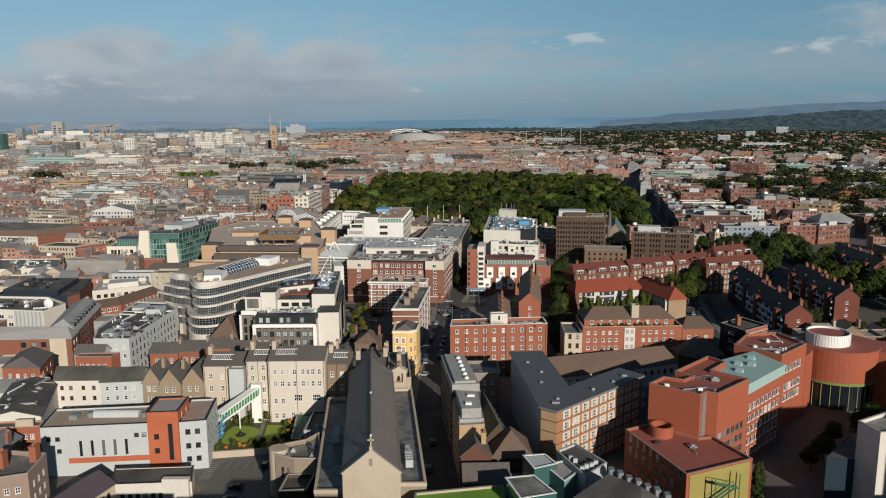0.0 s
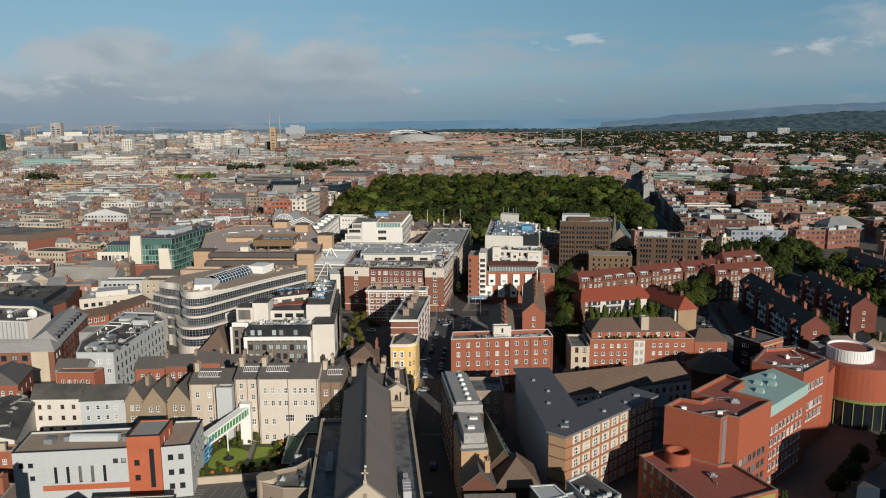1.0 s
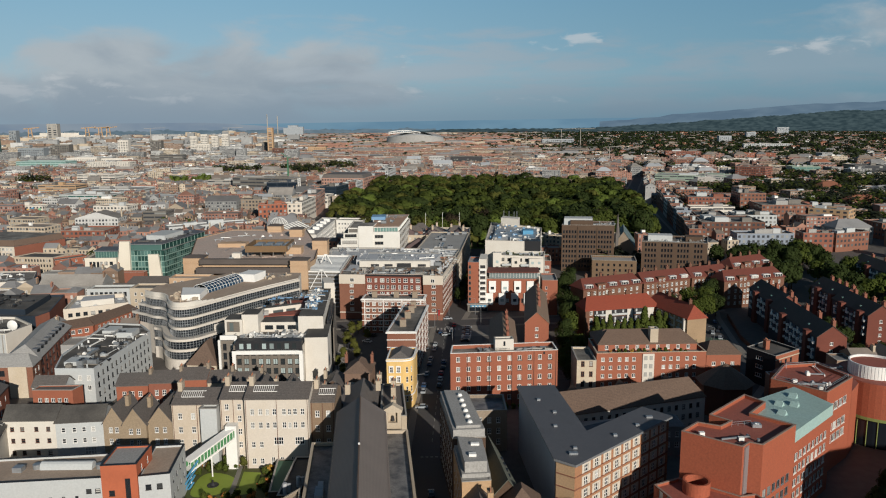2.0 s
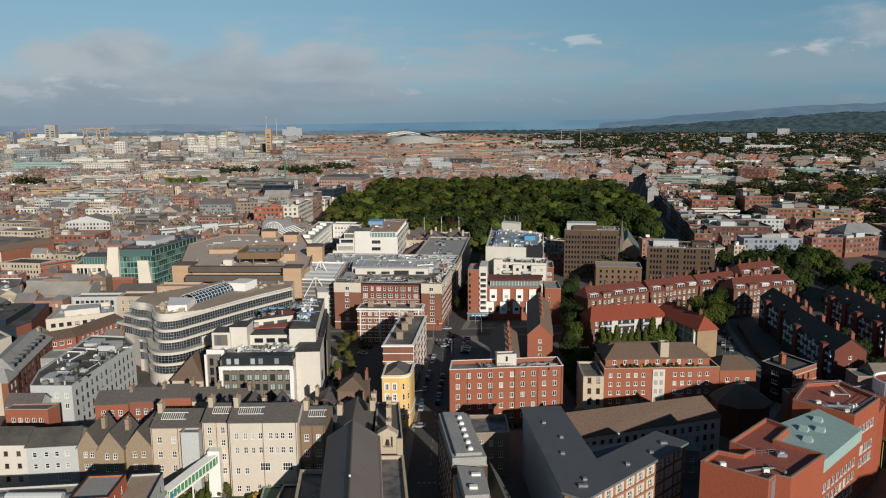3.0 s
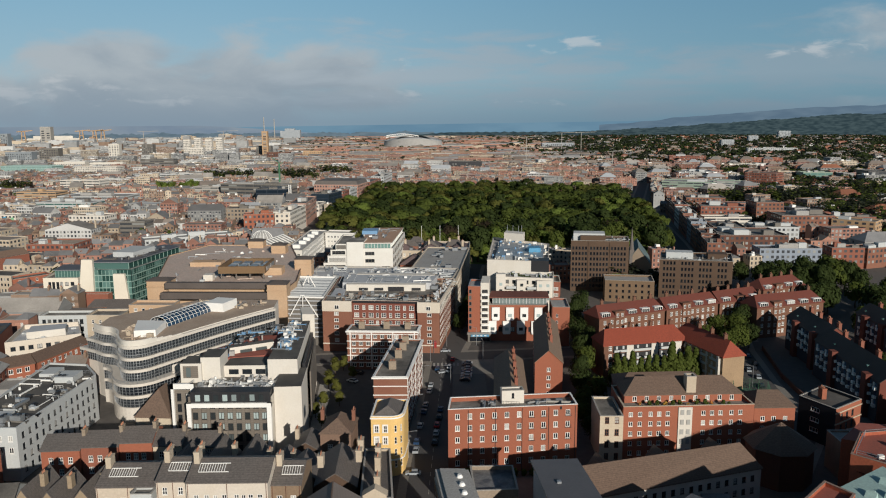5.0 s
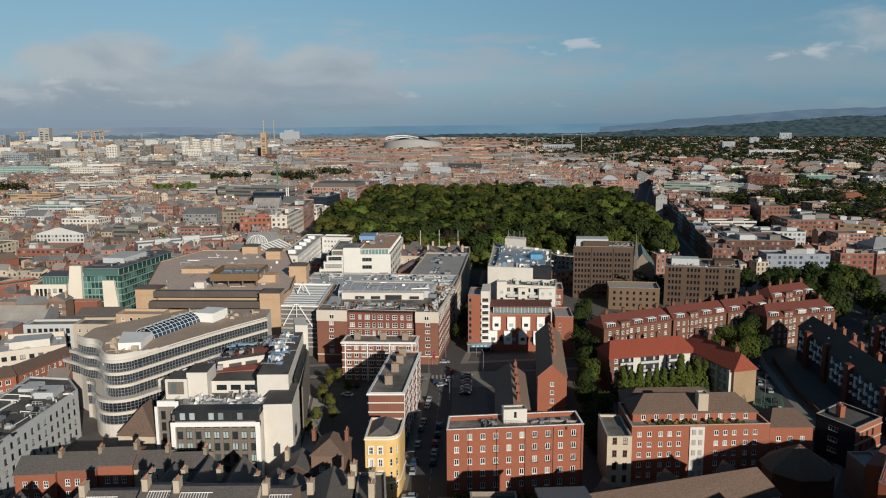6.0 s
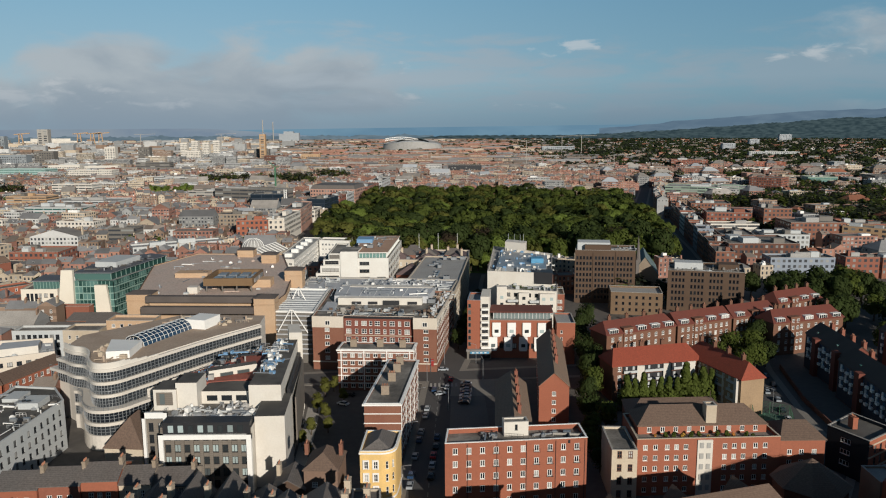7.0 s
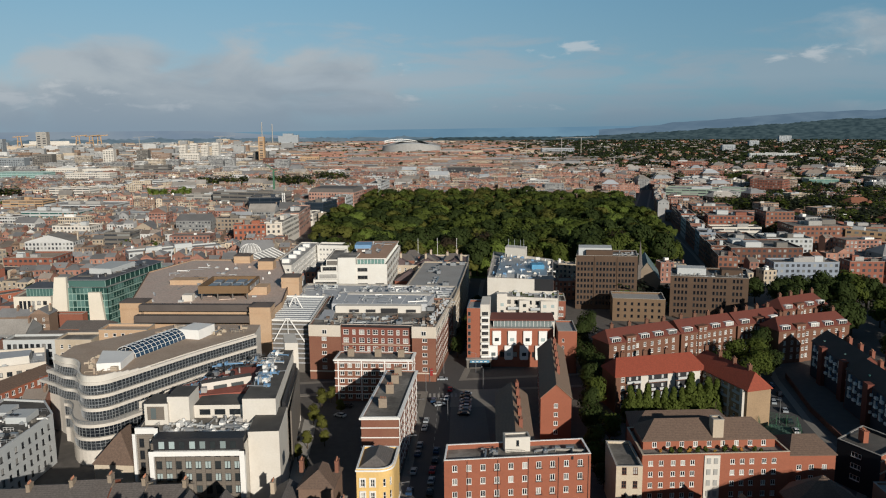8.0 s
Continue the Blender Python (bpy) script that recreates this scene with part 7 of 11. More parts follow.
pr = block("presbytery", "stone presbytery along the street with chimney stacks", "building", [(-19.0, 222.6), (-11.4, 222.4), (-13.6, 249), (-20.2, 249)], 12.4, STONE_PALE, {1: [W(8, 2.4, 3.4, 3, 1.1, 1.7, "cross")], 0: [W(2, 3, 3.4, 2, 1.1, 1.6, "cross")]}, roof=SLATE, par=0.5)
for y_ in (228, 238, 244):
    chimney(pr, -15.4 - 0.06 * (y_ - 228), y_, 15.6, 1.4, 2.6, 4, 4, STONE_PALE)

# ---- zinc-roofed row along the church street ----
z1 = block("zinc_roof_block", "brick block with grey zinc roof and round rooflights", "office building", [(1.0, 192.6), (9.2, 193.4), (5.8, 219.6), (-2.0, 220)], 18.4, BRICK_SHADE, {3: [W(9, 2, 3.2, 5, 1.3, 1.8, "pair")]}, roof=ZINC, par=0.1)
part("mansard", Mesh().prism([(1.2, 192.8), (9.0, 193.6), (5.6, 219.4), (-1.8, 219.8)], 18.3, 20.6).prism(inset([(1.2, 192.8), (9.0, 193.6), (5.6, 219.4), (-1.8, 219.8)], 0.9), 20.6, 21.3), ZINC, z1)
m = Mesh()
for k in range(6):
    m.tube(5.4 - 0.12 * k * 3.2, 196 + 3.7 * k, 0.75, 21.3, 21.9, 12, 0, 0.45)
part("rooflight_dome", m, WHITE, z1)
z2 = block("zinc_mansard_house", "brick house with zinc mansard roof", "building", [(2.7, 174.8), (9.3, 175.6), (8.9, 190.6), (1.2, 192.4)], 16.0, BRICK_TAN, {3: [W(5, 2, 3.2, 4, 1.2, 1.7, "sash")]}, roof=ZINC, par=0.1)
part("mansard", Mesh().prism([(2.8, 176.6), (9.2, 177.2), (8.8, 190.5), (1.4, 192.2)], 16.0, 17.0).prism(inset([(2.8, 176.6), (9.2, 177.2), (8.8, 190.5), (1.4, 192.2)], 0.7), 17.0, 19.6), ZINC, z2)
m = Mesh().box(4.5, 6.2, 180, 181.2, 19.6, 20.2).box(5.2, 7.2, 186, 187, 19.6, 20.1)
part("rooflight", m, WHITE, z2)
house("narrow_house", "narrow brick house with slate gable roof", "house", [(2.8, 165.8), (10.4, 165.7), (9.6, 174.6), (2.6, 174.7)], 12.0, 15.4, BRICK_DARK, SLATE, {0: [W(2, 2, 3.2, 3, 1.1, 1.7, "sash")], 3: [W(3, 2, 3.2, 3, 1.1, 1.7, "sash")]}, along=1, chim=[(8.6, 169, 17.0, 1.2, 2.4, 4)], chim_mat=BRICK_TAN)
house("dark_house", "dark brick house with slate roof", "house", [(3.2, 156.4), (14.0, 156.8), (14.2, 165.5), (3.2, 165.4)], 9.6, 12.4, BRICK_SHADE, SLATE, {0: [W(3, 2, 3.2, 2, 1.1, 1.7, "cross")], 3: [W(3, 2, 3.2, 2, 1.1, 1.7, "cross")]})
w1 = house("workshop", "old workshop with green-grey slate roof and rooflights", "workshop", [(9.6, 177), (16.6, 176.2), (12.6, 202), (7.6, 201)], 11.5, 15.8, BRICK_SHADE, surface("green_slate", rgb("65685c"), spread=0.2, courses=0.12), along=1)
m = Mesh()
for k in range(4):
    m.box(13.0 - 0.3 * k, 14.2 - 0.3 * k, 181 + 3 * k, 182.4 + 3 * k, 13.6, 14.2)
part("rooflight", m, DARK, w1)
house("hipped_workshop", "workshop with brown hipped roof", "workshop", [(10.8, 168.4), (21, 168.2), (20.6, 180), (11.2, 180.4)], 10.5, 15.6, BRICK_SHADE, TILE_BROWN, hip=5)
house("glass_shed", "low shed with grey slate roof and rooflight strips", "shed", [(11, 157), (22, 158), (21.6, 168), (11, 167.8)], 6.0, 8.8, BRICK_SHADE, ZINC_DARK)
block("rear_house", "stone house with lead flat roof behind red flats", "house", [(7.2, 225), (17.5, 225.5), (17.5, 238), (6.8, 238)], 12.6, STONE, {0: [W(3, 2.2, 3.3, 3, 1.1, 1.7, "cross")]}, roof=LEADFLAT)

# ---- angular office with dark folded roof ----
MP = [(24.3, 178.6), (28.0, 175.6), (57.2, 202.2), (52.0, 208.0), (33.6, 192.2), (30.6, 225.6), (21.0, 225.2)]
mo = block("angular_office", "angular office with tan and white grid front", "office building", MP, 19.2, [BRICK_TAN, surface("rust_tan_brick", rgb("a87a5a"), second=rgb("9a6d4f"), courses=0.15, spread=0.14)],
           {1: [dict(cols=[4.2 + 4.05 * i for i in range(9)], rows=rows_of(1.2, 3.05, 6), w=1.5, h=1.9, style="cross")],
            6: [W(9, 1.6, 3.05, 5, 0.8, 1.4, "plain")]}, flat_top=False, par=0.2, emat={1: 1})
part("left_wall_cladding", Mesh().prism([(20.9, 225.0), (24.1, 179.4), (24.3, 179.4), (21.1, 225.0)], 0.2, 19.0), ZINC_PALE, mo, "grey metal cladding")
r = Mesh()
ov = inset(MP, -0.7)
r.prism(ov, 19.2, 19.75, 1, 0, True)
part("roof", r, [SHEET, METAL], mo, "dark sheet roof with pale metal edge")
m = Mesh()
for k in range(5):
    z = 4.0 + 3.05 * k
    a, b = Vector((28.0, 175.6)), Vector((57.2, 202.2))
    m.prism([(28.08, 175.45), (57.28, 202.05), (57.1, 202.3), (27.9, 175.7)], z, z + 0.22)
    m.prism([(24.2, 178.4), (28.0, 175.4), (28.1, 175.6), (24.3, 178.6)], z, z + 0.22)
part("brick_band", m, BRICK_BROWN, mo)
pn = []
a, b = Vector((28.0, 175.6)), Vector((57.2, 202.2))
d = (b - a).normalized()
for i in range(9):
    for k in range(6):
        q = a + d * (4.2 + 4.05 * i)
        at = Matrix.Translation((q.x, q.y, 0)) @ Matrix.Rotation(math.atan2(d.y, d.x), 4, "Z")
        z = 1.2 + 3.05 * k
        pn.append(Mesh().box(-1.55, -0.75, -0.1, 0.02, z - 0.3, z + 2.25, 0, at).box(0.75, 1.55, -0.1, 0.02, z - 0.3, z + 2.25, 0, at).box(-0.75, 0.75, -0.1, 0.02, z + 1.9, z + 2.25, 0, at).box(-0.75, 0.75, -0.1, 0.02, z - 0.3, z, 0, at))
each("window_surround", pn, STONE_CREAM, mo, "cream square window surround")
each("roof_vent", [Mesh().box(x, x + w_, y, y + d_, 19.75, 20.2) for x, y, w_, d_ in ((24.6, 214, 0.9, 0.9), (27.6, 205, 0.9, 0.9), (26.4, 196, 0.9, 0.9), (29, 183, 0.9, 0.9), (40, 190, 0.9, 0.9), (47, 196, 0.9, 0.9), (51, 201, 1.6, 1.0), (27.5, 180, 2.0, 1.0))], METAL, mo)
house("courtyard_glass_roof", "grey glazed courtyard roof", "glass roof", [(33.8, 195), (50, 207), (44, 219), (32, 217)], 12, 15.0, STONE_PALE, ZINC_DARK)
house("long_range", "long white range with brown tiled roof", "building", [(33, 222), (79, 236.6), (76.6, 247.5), (32, 236)], 12.2, 16.6, RENDER_WHITE, TILE_BROWN, {0: [W(18, 2.4, 3.2, 3, 1.1, 1.5, "sash", frame=DARK)]}, hip=0, hip2=3)
for k in range(3):
    u = 0.12 + 0.36 * k
    x, y = 33 + 44 * u, 235.5 + 11.5 * u
    house("gable_dormer", "small brown gabled roof dormer", "roof structure", rect(x, x + 6, y - 3, y + 5, ang=14), 10, 14.0, BRICK_RED, TILE_BROWN, z0=7, along=1, take=False, group="gable dormers")
oc = thing("octagonal_pavilion", (92, 255, 0), "brick pavilion with brown pyramid roof", "pavilion")
o8 = [(92 + 8.6 * math.cos(math.pi * (i + 0.5) / 4), 255 + 8.6 * math.sin(math.pi * (i + 0.5) / 4)) for i in range(8)]
TAKEN.append(o8)
part("wall", Mesh().prism(o8, 0, 10.5), BRICK_DARK, oc)
m = Mesh()
o9 = [(92 + 9.4 * math.cos(math.pi * (i + 0.5) / 4), 255 + 9.4 * math.sin(math.pi * (i + 0.5) / 4)) for i in range(8)]
for i in range(8):
    m.face([(*o9[i], 10.2), (*o9[(i + 1) % 8], 10.2), (92, 255, 16.2)])
part("roof", m, TILE_BROWN, oc)

# ---- red brick institute with terracotta roofs and drum ----
NB = surface("institute_brick", rgb("a65b41"), second=rgb("97513a"), courses=0.13, spread=0.24)
COPING_BROWN = surface("brown_coping", rgb("8d776a"), spread=0.15)
n1 = block("brick_institute", "tall red brick institute block with terracotta flat roof", "institute building",
           [(53.2, 180.6), (63.8, 171.8), (66.2, 174.0), (68.6, 172.6), (80.9, 183.4), (73.4, 190.8), (80.0, 197.8), (76.8, 203.4), (63.0, 190.2), (66.6, 186.2), (63.2, 183.4), (58.6, 185.8)], 25.0, NB,
           {3: [dict(cols=[2.0 + 2.3 * i for i in range(6)], rows=rows_of(2.0, 3.3, 4), w=1.7, h=2.0, style="pair", frame=METAL)],
            0: [dict(cols=[9.0], rows=[12.6], w=0.6, h=1.0, style="plain", frame=METAL)]}, roof=TERRACOTTA, par=0.8, coping=COPING_BROWN)
part("service_strip", Mesh().prism([(64.6, 172.2), (66.0, 173.6), (65.6, 174.0), (64.2, 172.6)], 8, 24.6), METAL, n1)
n3 = block("institute_range", "red brick institute range with pale green copper roof", "institute building", [(80.6, 183.6), (98.4, 200.4), (95.6, 213), (80, 203)], 20.4, NB,
           {0: [dict(cols=[2.4 + 2.6 * i for i in range(8)], rows=rows_of(2.0, 3.3, 5), w=1.9, h=2.0, style="pair", frame=WHITE)]}, roof=COPPER, par=0.1, take=False)
m = Mesh()
cp = [(80.4, 183.0), (98.4, 200.0), (94.4, 213.0), (77.4, 202.0), (79.6, 197.4), (73.6, 191.0)]
m.prism(cp, 20.5, 23.4, 0, 0)
part("copper_roof", m, COPPER, n3, "pale green copper roof and apron")
for x, y in ((82.4, 193.6), (88.0, 199), (84.4, 199.6), (90.4, 205)):
    m = Mesh()
    at = Matrix.Translation((x, y, 23.4)) @ Matrix.Rotation(radians(44), 4, "Z")
    P3 = [at @ Vector(p) for p in ((-0.9, -0.9, 0), (0.9, -0.9, 0), (0.9, 1.2, 0), (-0.9, 1.2, 0), (0.7, 1.2, 0.95), (0.7, -0.7, 0.95))]
    for f_ in ((0, 1, 5), (1, 2, 4, 5), (2, 3, 4), (3, 0, 5, 4)):
        m.face([tuple(P3[i_]) for i_ in f_])
    dm_ = part("copper_dormer", m, COPPER, n3)
    part("vent", Mesh().box(0.75, 1.3, -0.3, 0.4, 0, 1.0, 0, at), COPPER, dm_)
N2P = [(90.4, 218.4), (100.6, 207.4), (113.6, 218.9), (109.6, 231.6), (99, 230)]
n2 = block("institute_upper", "red brick institute tower with railed terracotta roof", "institute building", N2P, 23.8, NB,
           {1: [dict(cols=[3.6 + 3.0 * i for i in range(4)], rows=[8.2, 11.6, 17.4], w=2.6, h=2.3, style="triple", frame=WHITE)]}, roof=TERRACOTTA, par=0.8, coping=COPING_BROWN, take=False)
part("rear_link", Mesh().prism([(95.6, 213.2), (98.4, 200.6), (100.8, 207.2), (91, 218)], 0, 20.2), NB, n2)
rl = inset(N2P, 1.0)
rails = []
for i in range(5):
    p, q = rl[i], rl[(i + 1) % 5]
    rails.append(Mesh().bar((*p, 24.7), (*q, 24.7), 0.09).bar((*p, 24.2), (*q, 24.2), 0.07).bar((*p, 23.0), (*p, 24.7), 0.09))
each("roof_rail", rails, METAL, n2)
TAKEN.append([(46, 150), (73, 150), (140, 215), (140, 245), (96, 240), (50, 182)])
DX, DY, DR = 131.6, 234.4, 13.0
dr = thing("brick_drum", (DX, DY, 0), "red brick drum with white ring and glazed base", "institute building")
part("drum", Mesh().tube(DX, DY, DR, 9.2, 19.4, 48), NB, dr)
part("glazed_base", Mesh().tube(DX, DY, DR - 0.7, 0, 8.5, 48), GLASS_BAND, dr)
part("green_band", Mesh().tube(DX, DY, DR + 0.05, 8.4, 9.3, 48), surface("moss_green_trim", rgb("77824a"), spread=0.1), dr)
for i in range(14):
    a = math.pi + math.pi * (i + 0.5) / 14
    x, y = DX + (DR - 0.6) * math.cos(a), DY + (DR - 0.6) * math.sin(a)
    part("mullion", Mesh().box(x - 0.1, x + 0.1, y - 0.1, y + 0.1, 0, 8.4), bpy.data.materials["moss_green_trim"], dr)
part("roof", Mesh().tube(DX, DY, DR - 0.2, 19.3, 19.6, 48), TERRACOTTA, dr)
part("roof_deck", Mesh().prism([(108, 231.8), (113.8, 219.2), (119.5, 226), (123, 243), (108, 246), (98, 236)], 0, 19.5, 0, 1), [NB, TERRACOTTA], dr)
o = [(128.2 + 6.8 * math.cos(2 * math.pi * i / 48), 234 + 6.8 * math.sin(2 * math.pi * i / 48)) for i in range(48)]
part("white_ring", Mesh().ring(o, inset(o, 0.4), 19.5, 23.5), WHITE, dr, "white ribbed metal ring wall")
m = Mesh()
for i in range(48):
    a = 2 * math.pi * (i + 0.5) / 48
    x, y = 128.2 + 6.83 * math.cos(a), 234 + 6.83 * math.sin(a)
    m.box(x - 0.03, x + 0.03, y - 0.03, y + 0.03, 19.7, 23.4)
part("ring_rib", m, RENDER_GREY, dr)
part("ring_roof", Mesh().face([(*p, 22.8) for p in inset(o, 0.3)]), TERRACOTTA, dr)
part("side_wing", Mesh().prism([(138.6, 226), (158, 214), (164, 232), (139, 240)], 0, 19.0, 0, 1), [NB, TERRACOTTA], dr)
block("grey_glazed_office", "grey office with ribbon windows beside the drum", "office building", [(141, 207), (160, 196), (168, 210), (146, 222)], 18.4, RENDER_GREY, {0: [W(7, 2, 3.4, 5, 1.9, 1.7, "pair")], 3: [W(5, 2, 3.4, 5, 1.9, 1.7, "pair")]}, roof=FELT_DARK)
nl = block("institute_annex", "low red brick annex with terracotta roof and olive end wall", "institute building", [(54.2, 151.4), (72.6, 159.2), (67.6, 172.4), (63.8, 171.6), (53.0, 180.4), (46.4, 177.2)], 13.6, NB,
           {5: [W(8, 1.6, 3.3, 4, 1.5, 1.9, "pair", frame=METAL)]}, roof=TERRACOTTA, par=0.6, coping=COPING_BROWN, take=False)
part("olive_panel", Mesh().prism([(55.1, 151.6), (71.8, 158.7), (71.7, 158.9), (55.0, 151.8)], 0.2, 13.2), OLIVE, nl, "olive green end wall")
tr = Mesh()
o = [(55.2 + 3.0 * math.cos(2 * math.pi * i / 28), 174.9 + 3.0 * math.sin(2 * math.pi * i / 28)) for i in range(28)]
tr.ring(o, inset(o, 0.5), 0, 15.9)
part("brick_turret", tr, NB, nl)
st = thing("escape_stair", (64, 153, 0), "green steel escape stair against the olive wall", "stair")
m = Mesh()
for k in range(4):
    a, b = (60.4, 152.0, 1.5 + 2.6 * k), (66.6, 154.7, 1.5 + 2.6 * (k + 1))
    if k % 2:
        a, b = (66.6, 153.7, 1.5 + 2.6 * k), (60.4, 151.0, 1.5 + 2.6 * (k + 1))
    m.bar(a, b, 0.3).bar((a[0] + 0.4, a[1] - 0.9, a[2]), (b[0] + 0.4, b[1] - 0.9, b[2]), 0.3)
    m.bar((a[0], a[1], a[2] + 1), (b[0], b[1], b[2] + 1), 0.1)
for x, y in ((60.2, 151.6), (67, 154.6), (60.6, 150.4), (67.4, 153.4)):
    m.box(x - 0.1, x + 0.1, y - 0.1, y + 0.1, 0, 12.6)
part("flight", m, GREENPAINT, st)
m = Mesh()
for p in ((57.0, 179.4, 24.6), (100.2, 211, 23.4), (103, 214, 23.4), (96, 217, 23.4), (64.8, 176.4, 24.6)):
    m.box(p[0], p[0] + 1.2, p[1], p[1] + 0.9, p[2] - 0.4, p[2] + 0.5)
clutter(n1, [(56, 180.5), (63.6, 174), (68.6, 174.4), (78, 183.5), (73, 188), (66, 184)], 24.3, 4, 41, [METAL, WHITE], 0.8)
clutter(n2, [(94, 218), (101, 211), (110, 219), (107, 228)], 23.1, 7, 42, [METAL, WHITE], 1.0)
clutter(nl, [(54, 155), (69, 161), (64, 170), (52, 176)], 13.1, 3, 43, [DARK, METAL], 0.5)
clutter(dr, [(112, 228), (117, 228), (120, 240), (110, 242)], 19.6, 6, 44, [METAL])
single("roof_unit", m, WHITE, "small white roof plant boxes", "ventilation unit")

# ---- foreground roofs ----
gr = block("green_roof_block", "long low block with bright green roof", "building", [(-9, 131), (12, 137), (12, 150.5), (-8, 147)], 12.0, STONE_PALE, roof=surface("sedum", rgb("6d9433"), spread=0.15), par=0.5, coping=PAVING)
block("glass_stair", "glazed teal stair block with grey roof", "building", [(14.4, 137), (22.4, 139.4), (18.6, 147.8), (12.0, 146.6)], 15.6, GLASS_TEAL, roof=FELT, par=0.2, coping=WHITE)
block("glass_lobby", "pale teal glazed lobby with white roof", "building", [(19.3, 152.4), (25, 155), (22.9, 160.2), (17.4, 159.6)], 14.8, GLASS_TEAL, roof=RENDER_GREY, par=0.2, coping=WHITE)
block("glass_lobby", "pale teal glazed lobby with grey flat roof", "building", [(25.6, 148.4), (31.4, 155.2), (29.8, 160), (22, 157)], 13.6, GLASS_TEAL, roof=ZINC, par=0.2, coping=WHITE)
block("plant_block", "flat roof crowded with air conditioning units", "building", [(30.4, 149.0), (36.8, 155.8), (31.2, 166.6), (26, 162.4)], 14.6, RENDER_GREY, roof=FELT_DARK, par=0.5, coping=ZINC)
TAKEN.append([(36, 149), (52, 151), (54, 174), (38, 172)])
for x, y in ((30.4, 153), (31.7, 154.2), (34.2, 156), (29.6, 157.2), (28.8, 158.6), (33.0, 154.8)):
    ac = thing("air_conditioner", (x, y, 14.1), "round-fan air conditioning unit on the roof", "air conditioner", "air conditioners")
    part("case", Mesh().box(x - 0.5, x + 0.5, y - 0.45, y + 0.45, 14.1, 15.1), RENDER_GREY, ac)
    part("fan_ring", Mesh().tube(x, y, 0.36, 15.1, 15.25, 14), METAL, ac)
house("dark_slate_hall", "hall with dark slate hipped roof and ducts", "hall", [(27, 141.8), (38.6, 131.4), (46, 138), (36.4, 150)], 13.6, 18.0, RENDER_CREAM, surface("stained_slate", rgb("4e4a4a"), spread=0.3, second=rgb("5e5a58"), courses=0.12), hip=4)
m = Mesh()
for k in range(7):
    q = Vector((36.8, 151)).lerp(Vector((47.5, 137)), k / 7)
    m.box(q.x - 0.6, q.x + 0.6, q.y - 0.8, q.y + 0.9, 14, 15.5 + 0.2 * (k % 2))
single("roof_duct", m, METAL, "pale segmented duct along the roof edge", "ventilation unit")
wt = block("white_tower", "white rendered tower with dark glazed side", "office building", [(99.2, 162.6), (100.6, 155.6), (116, 158), (113, 170)], 21.6, RENDER_WHITE, roof=FELT, par=0.8)
part("glazed_side", Mesh().prism([(93, 164), (99.0, 162.4), (112, 170), (108, 178)], 0, 11.8, 0, 1), [NAVY, FELT_DARK], wt)

# ---- long red brick block with planted terrace ----
yb = block("terrace_block", "long red brick block with planted roof terrace", "apartment building", [(52.4, 268.0), (90.6, 269.0), (90.2, 287), (53, 286)], 15.8, BRICK_ORANGE,
           {0: [dict(cols=[2.2, 4.9, 8.0, 10.5, 13.0, 20.8 + 2.6, 25.9, 28.4, 31.6, 34.2], rows=rows_of(1.0, 2.95, 5), w=1.2, h=1.4, style="pair")]}, roof=PAVING, par=0.9, coping=STONE_PALE)
part("white_bay", Mesh().box(68.4, 72.4, 268.1, 268.6, 0, 15.4), RENDER_WHITE, yb, "white rendered stair bay")
m = Mesh()
for k in range(5):
    m.box(69.0, 70.0, 267.95, 268.12, 1.4 + 2.95 * k, 2.9 + 2.95 * k).box(70.8, 71.8, 267.95, 268.12, 1.4 + 2.95 * k, 2.9 + 2.95 * k)
part("stair_window", m, GLASS, yb)
house("penthouse_range", "set-back brick attic with brown hipped roof", "apartment building", [(54, 273.4), (89, 274.2), (88.6, 285), (54.4, 284.4)], 17.6, 21.2, BRICK_ORANGE, TILE_BROWN, {0: [W(9, 15.4, 3, 1, 1.2, 1.5, "pair")]}, hip=4.5, z0=14.9, take=False)
block("lift_tower", "pale brick lift tower above the roof", "roof structure", rect(72.4, 75.2, 274, 277), 22.6, STONE_PALE, z0=14.9, par=0.3, take=False)
block("beige_house", "cream rendered corner house with dark felt roof", "house", [(45.0, 264.8), (51.6, 264.6), (52.2, 280), (45.8, 280.4)], 14.4, RENDER_CREAM, {0: [dict(cols=[2.0, 4.8], rows=rows_of(1.4, 3.6, 4), w=1.2, h=1.9, style="cross", frame=BRICK_DARK)]}, roof=FELT, par=0.6)
house("brick_end_wing", "red brick end wing with brown roof", "apartment building", [(91.2, 270.2), (103.2, 270.2), (103.6, 282), (91.8, 282.4)], 14.6, 17.6, BRICK_ORANGE, TILE_BROWN, {0: [dict(cols=[2.6, 5.8, 9.2], rows=rows_of(1.4, 2.95, 5), w=1.3, h=1.4, style="pair")]}, hip=3.2)
house("rear_brown_range", "rear range with brown hipped roof and small rooflights", "building", [(56, 291.5), (86.6, 292.5), (86, 307), (58, 306.4)], 12.6, 15.6, BRICK_DARK, TILE_BROWN, hip=5)
bw = block("black_house", "black rendered house with banded orange brick end", "house", [(111, 284), (116.5, 272.5), (128.5, 280.5), (123, 293)], 12.6, [surface("black_render", rgb("26282c"), spread=0.12), BRICK_ORANGE], {0: [W([5.8], 3, 3.2, 3, 3.0, 1.4, "triple", frame=WHITE)], 1: [W([3.4, 6.4, 9.6], 1.8, 3.4, 3, 1.2, 1.9, "sash", frame=DARK)]}, roof=FELT_DARK, emat={1: 1})
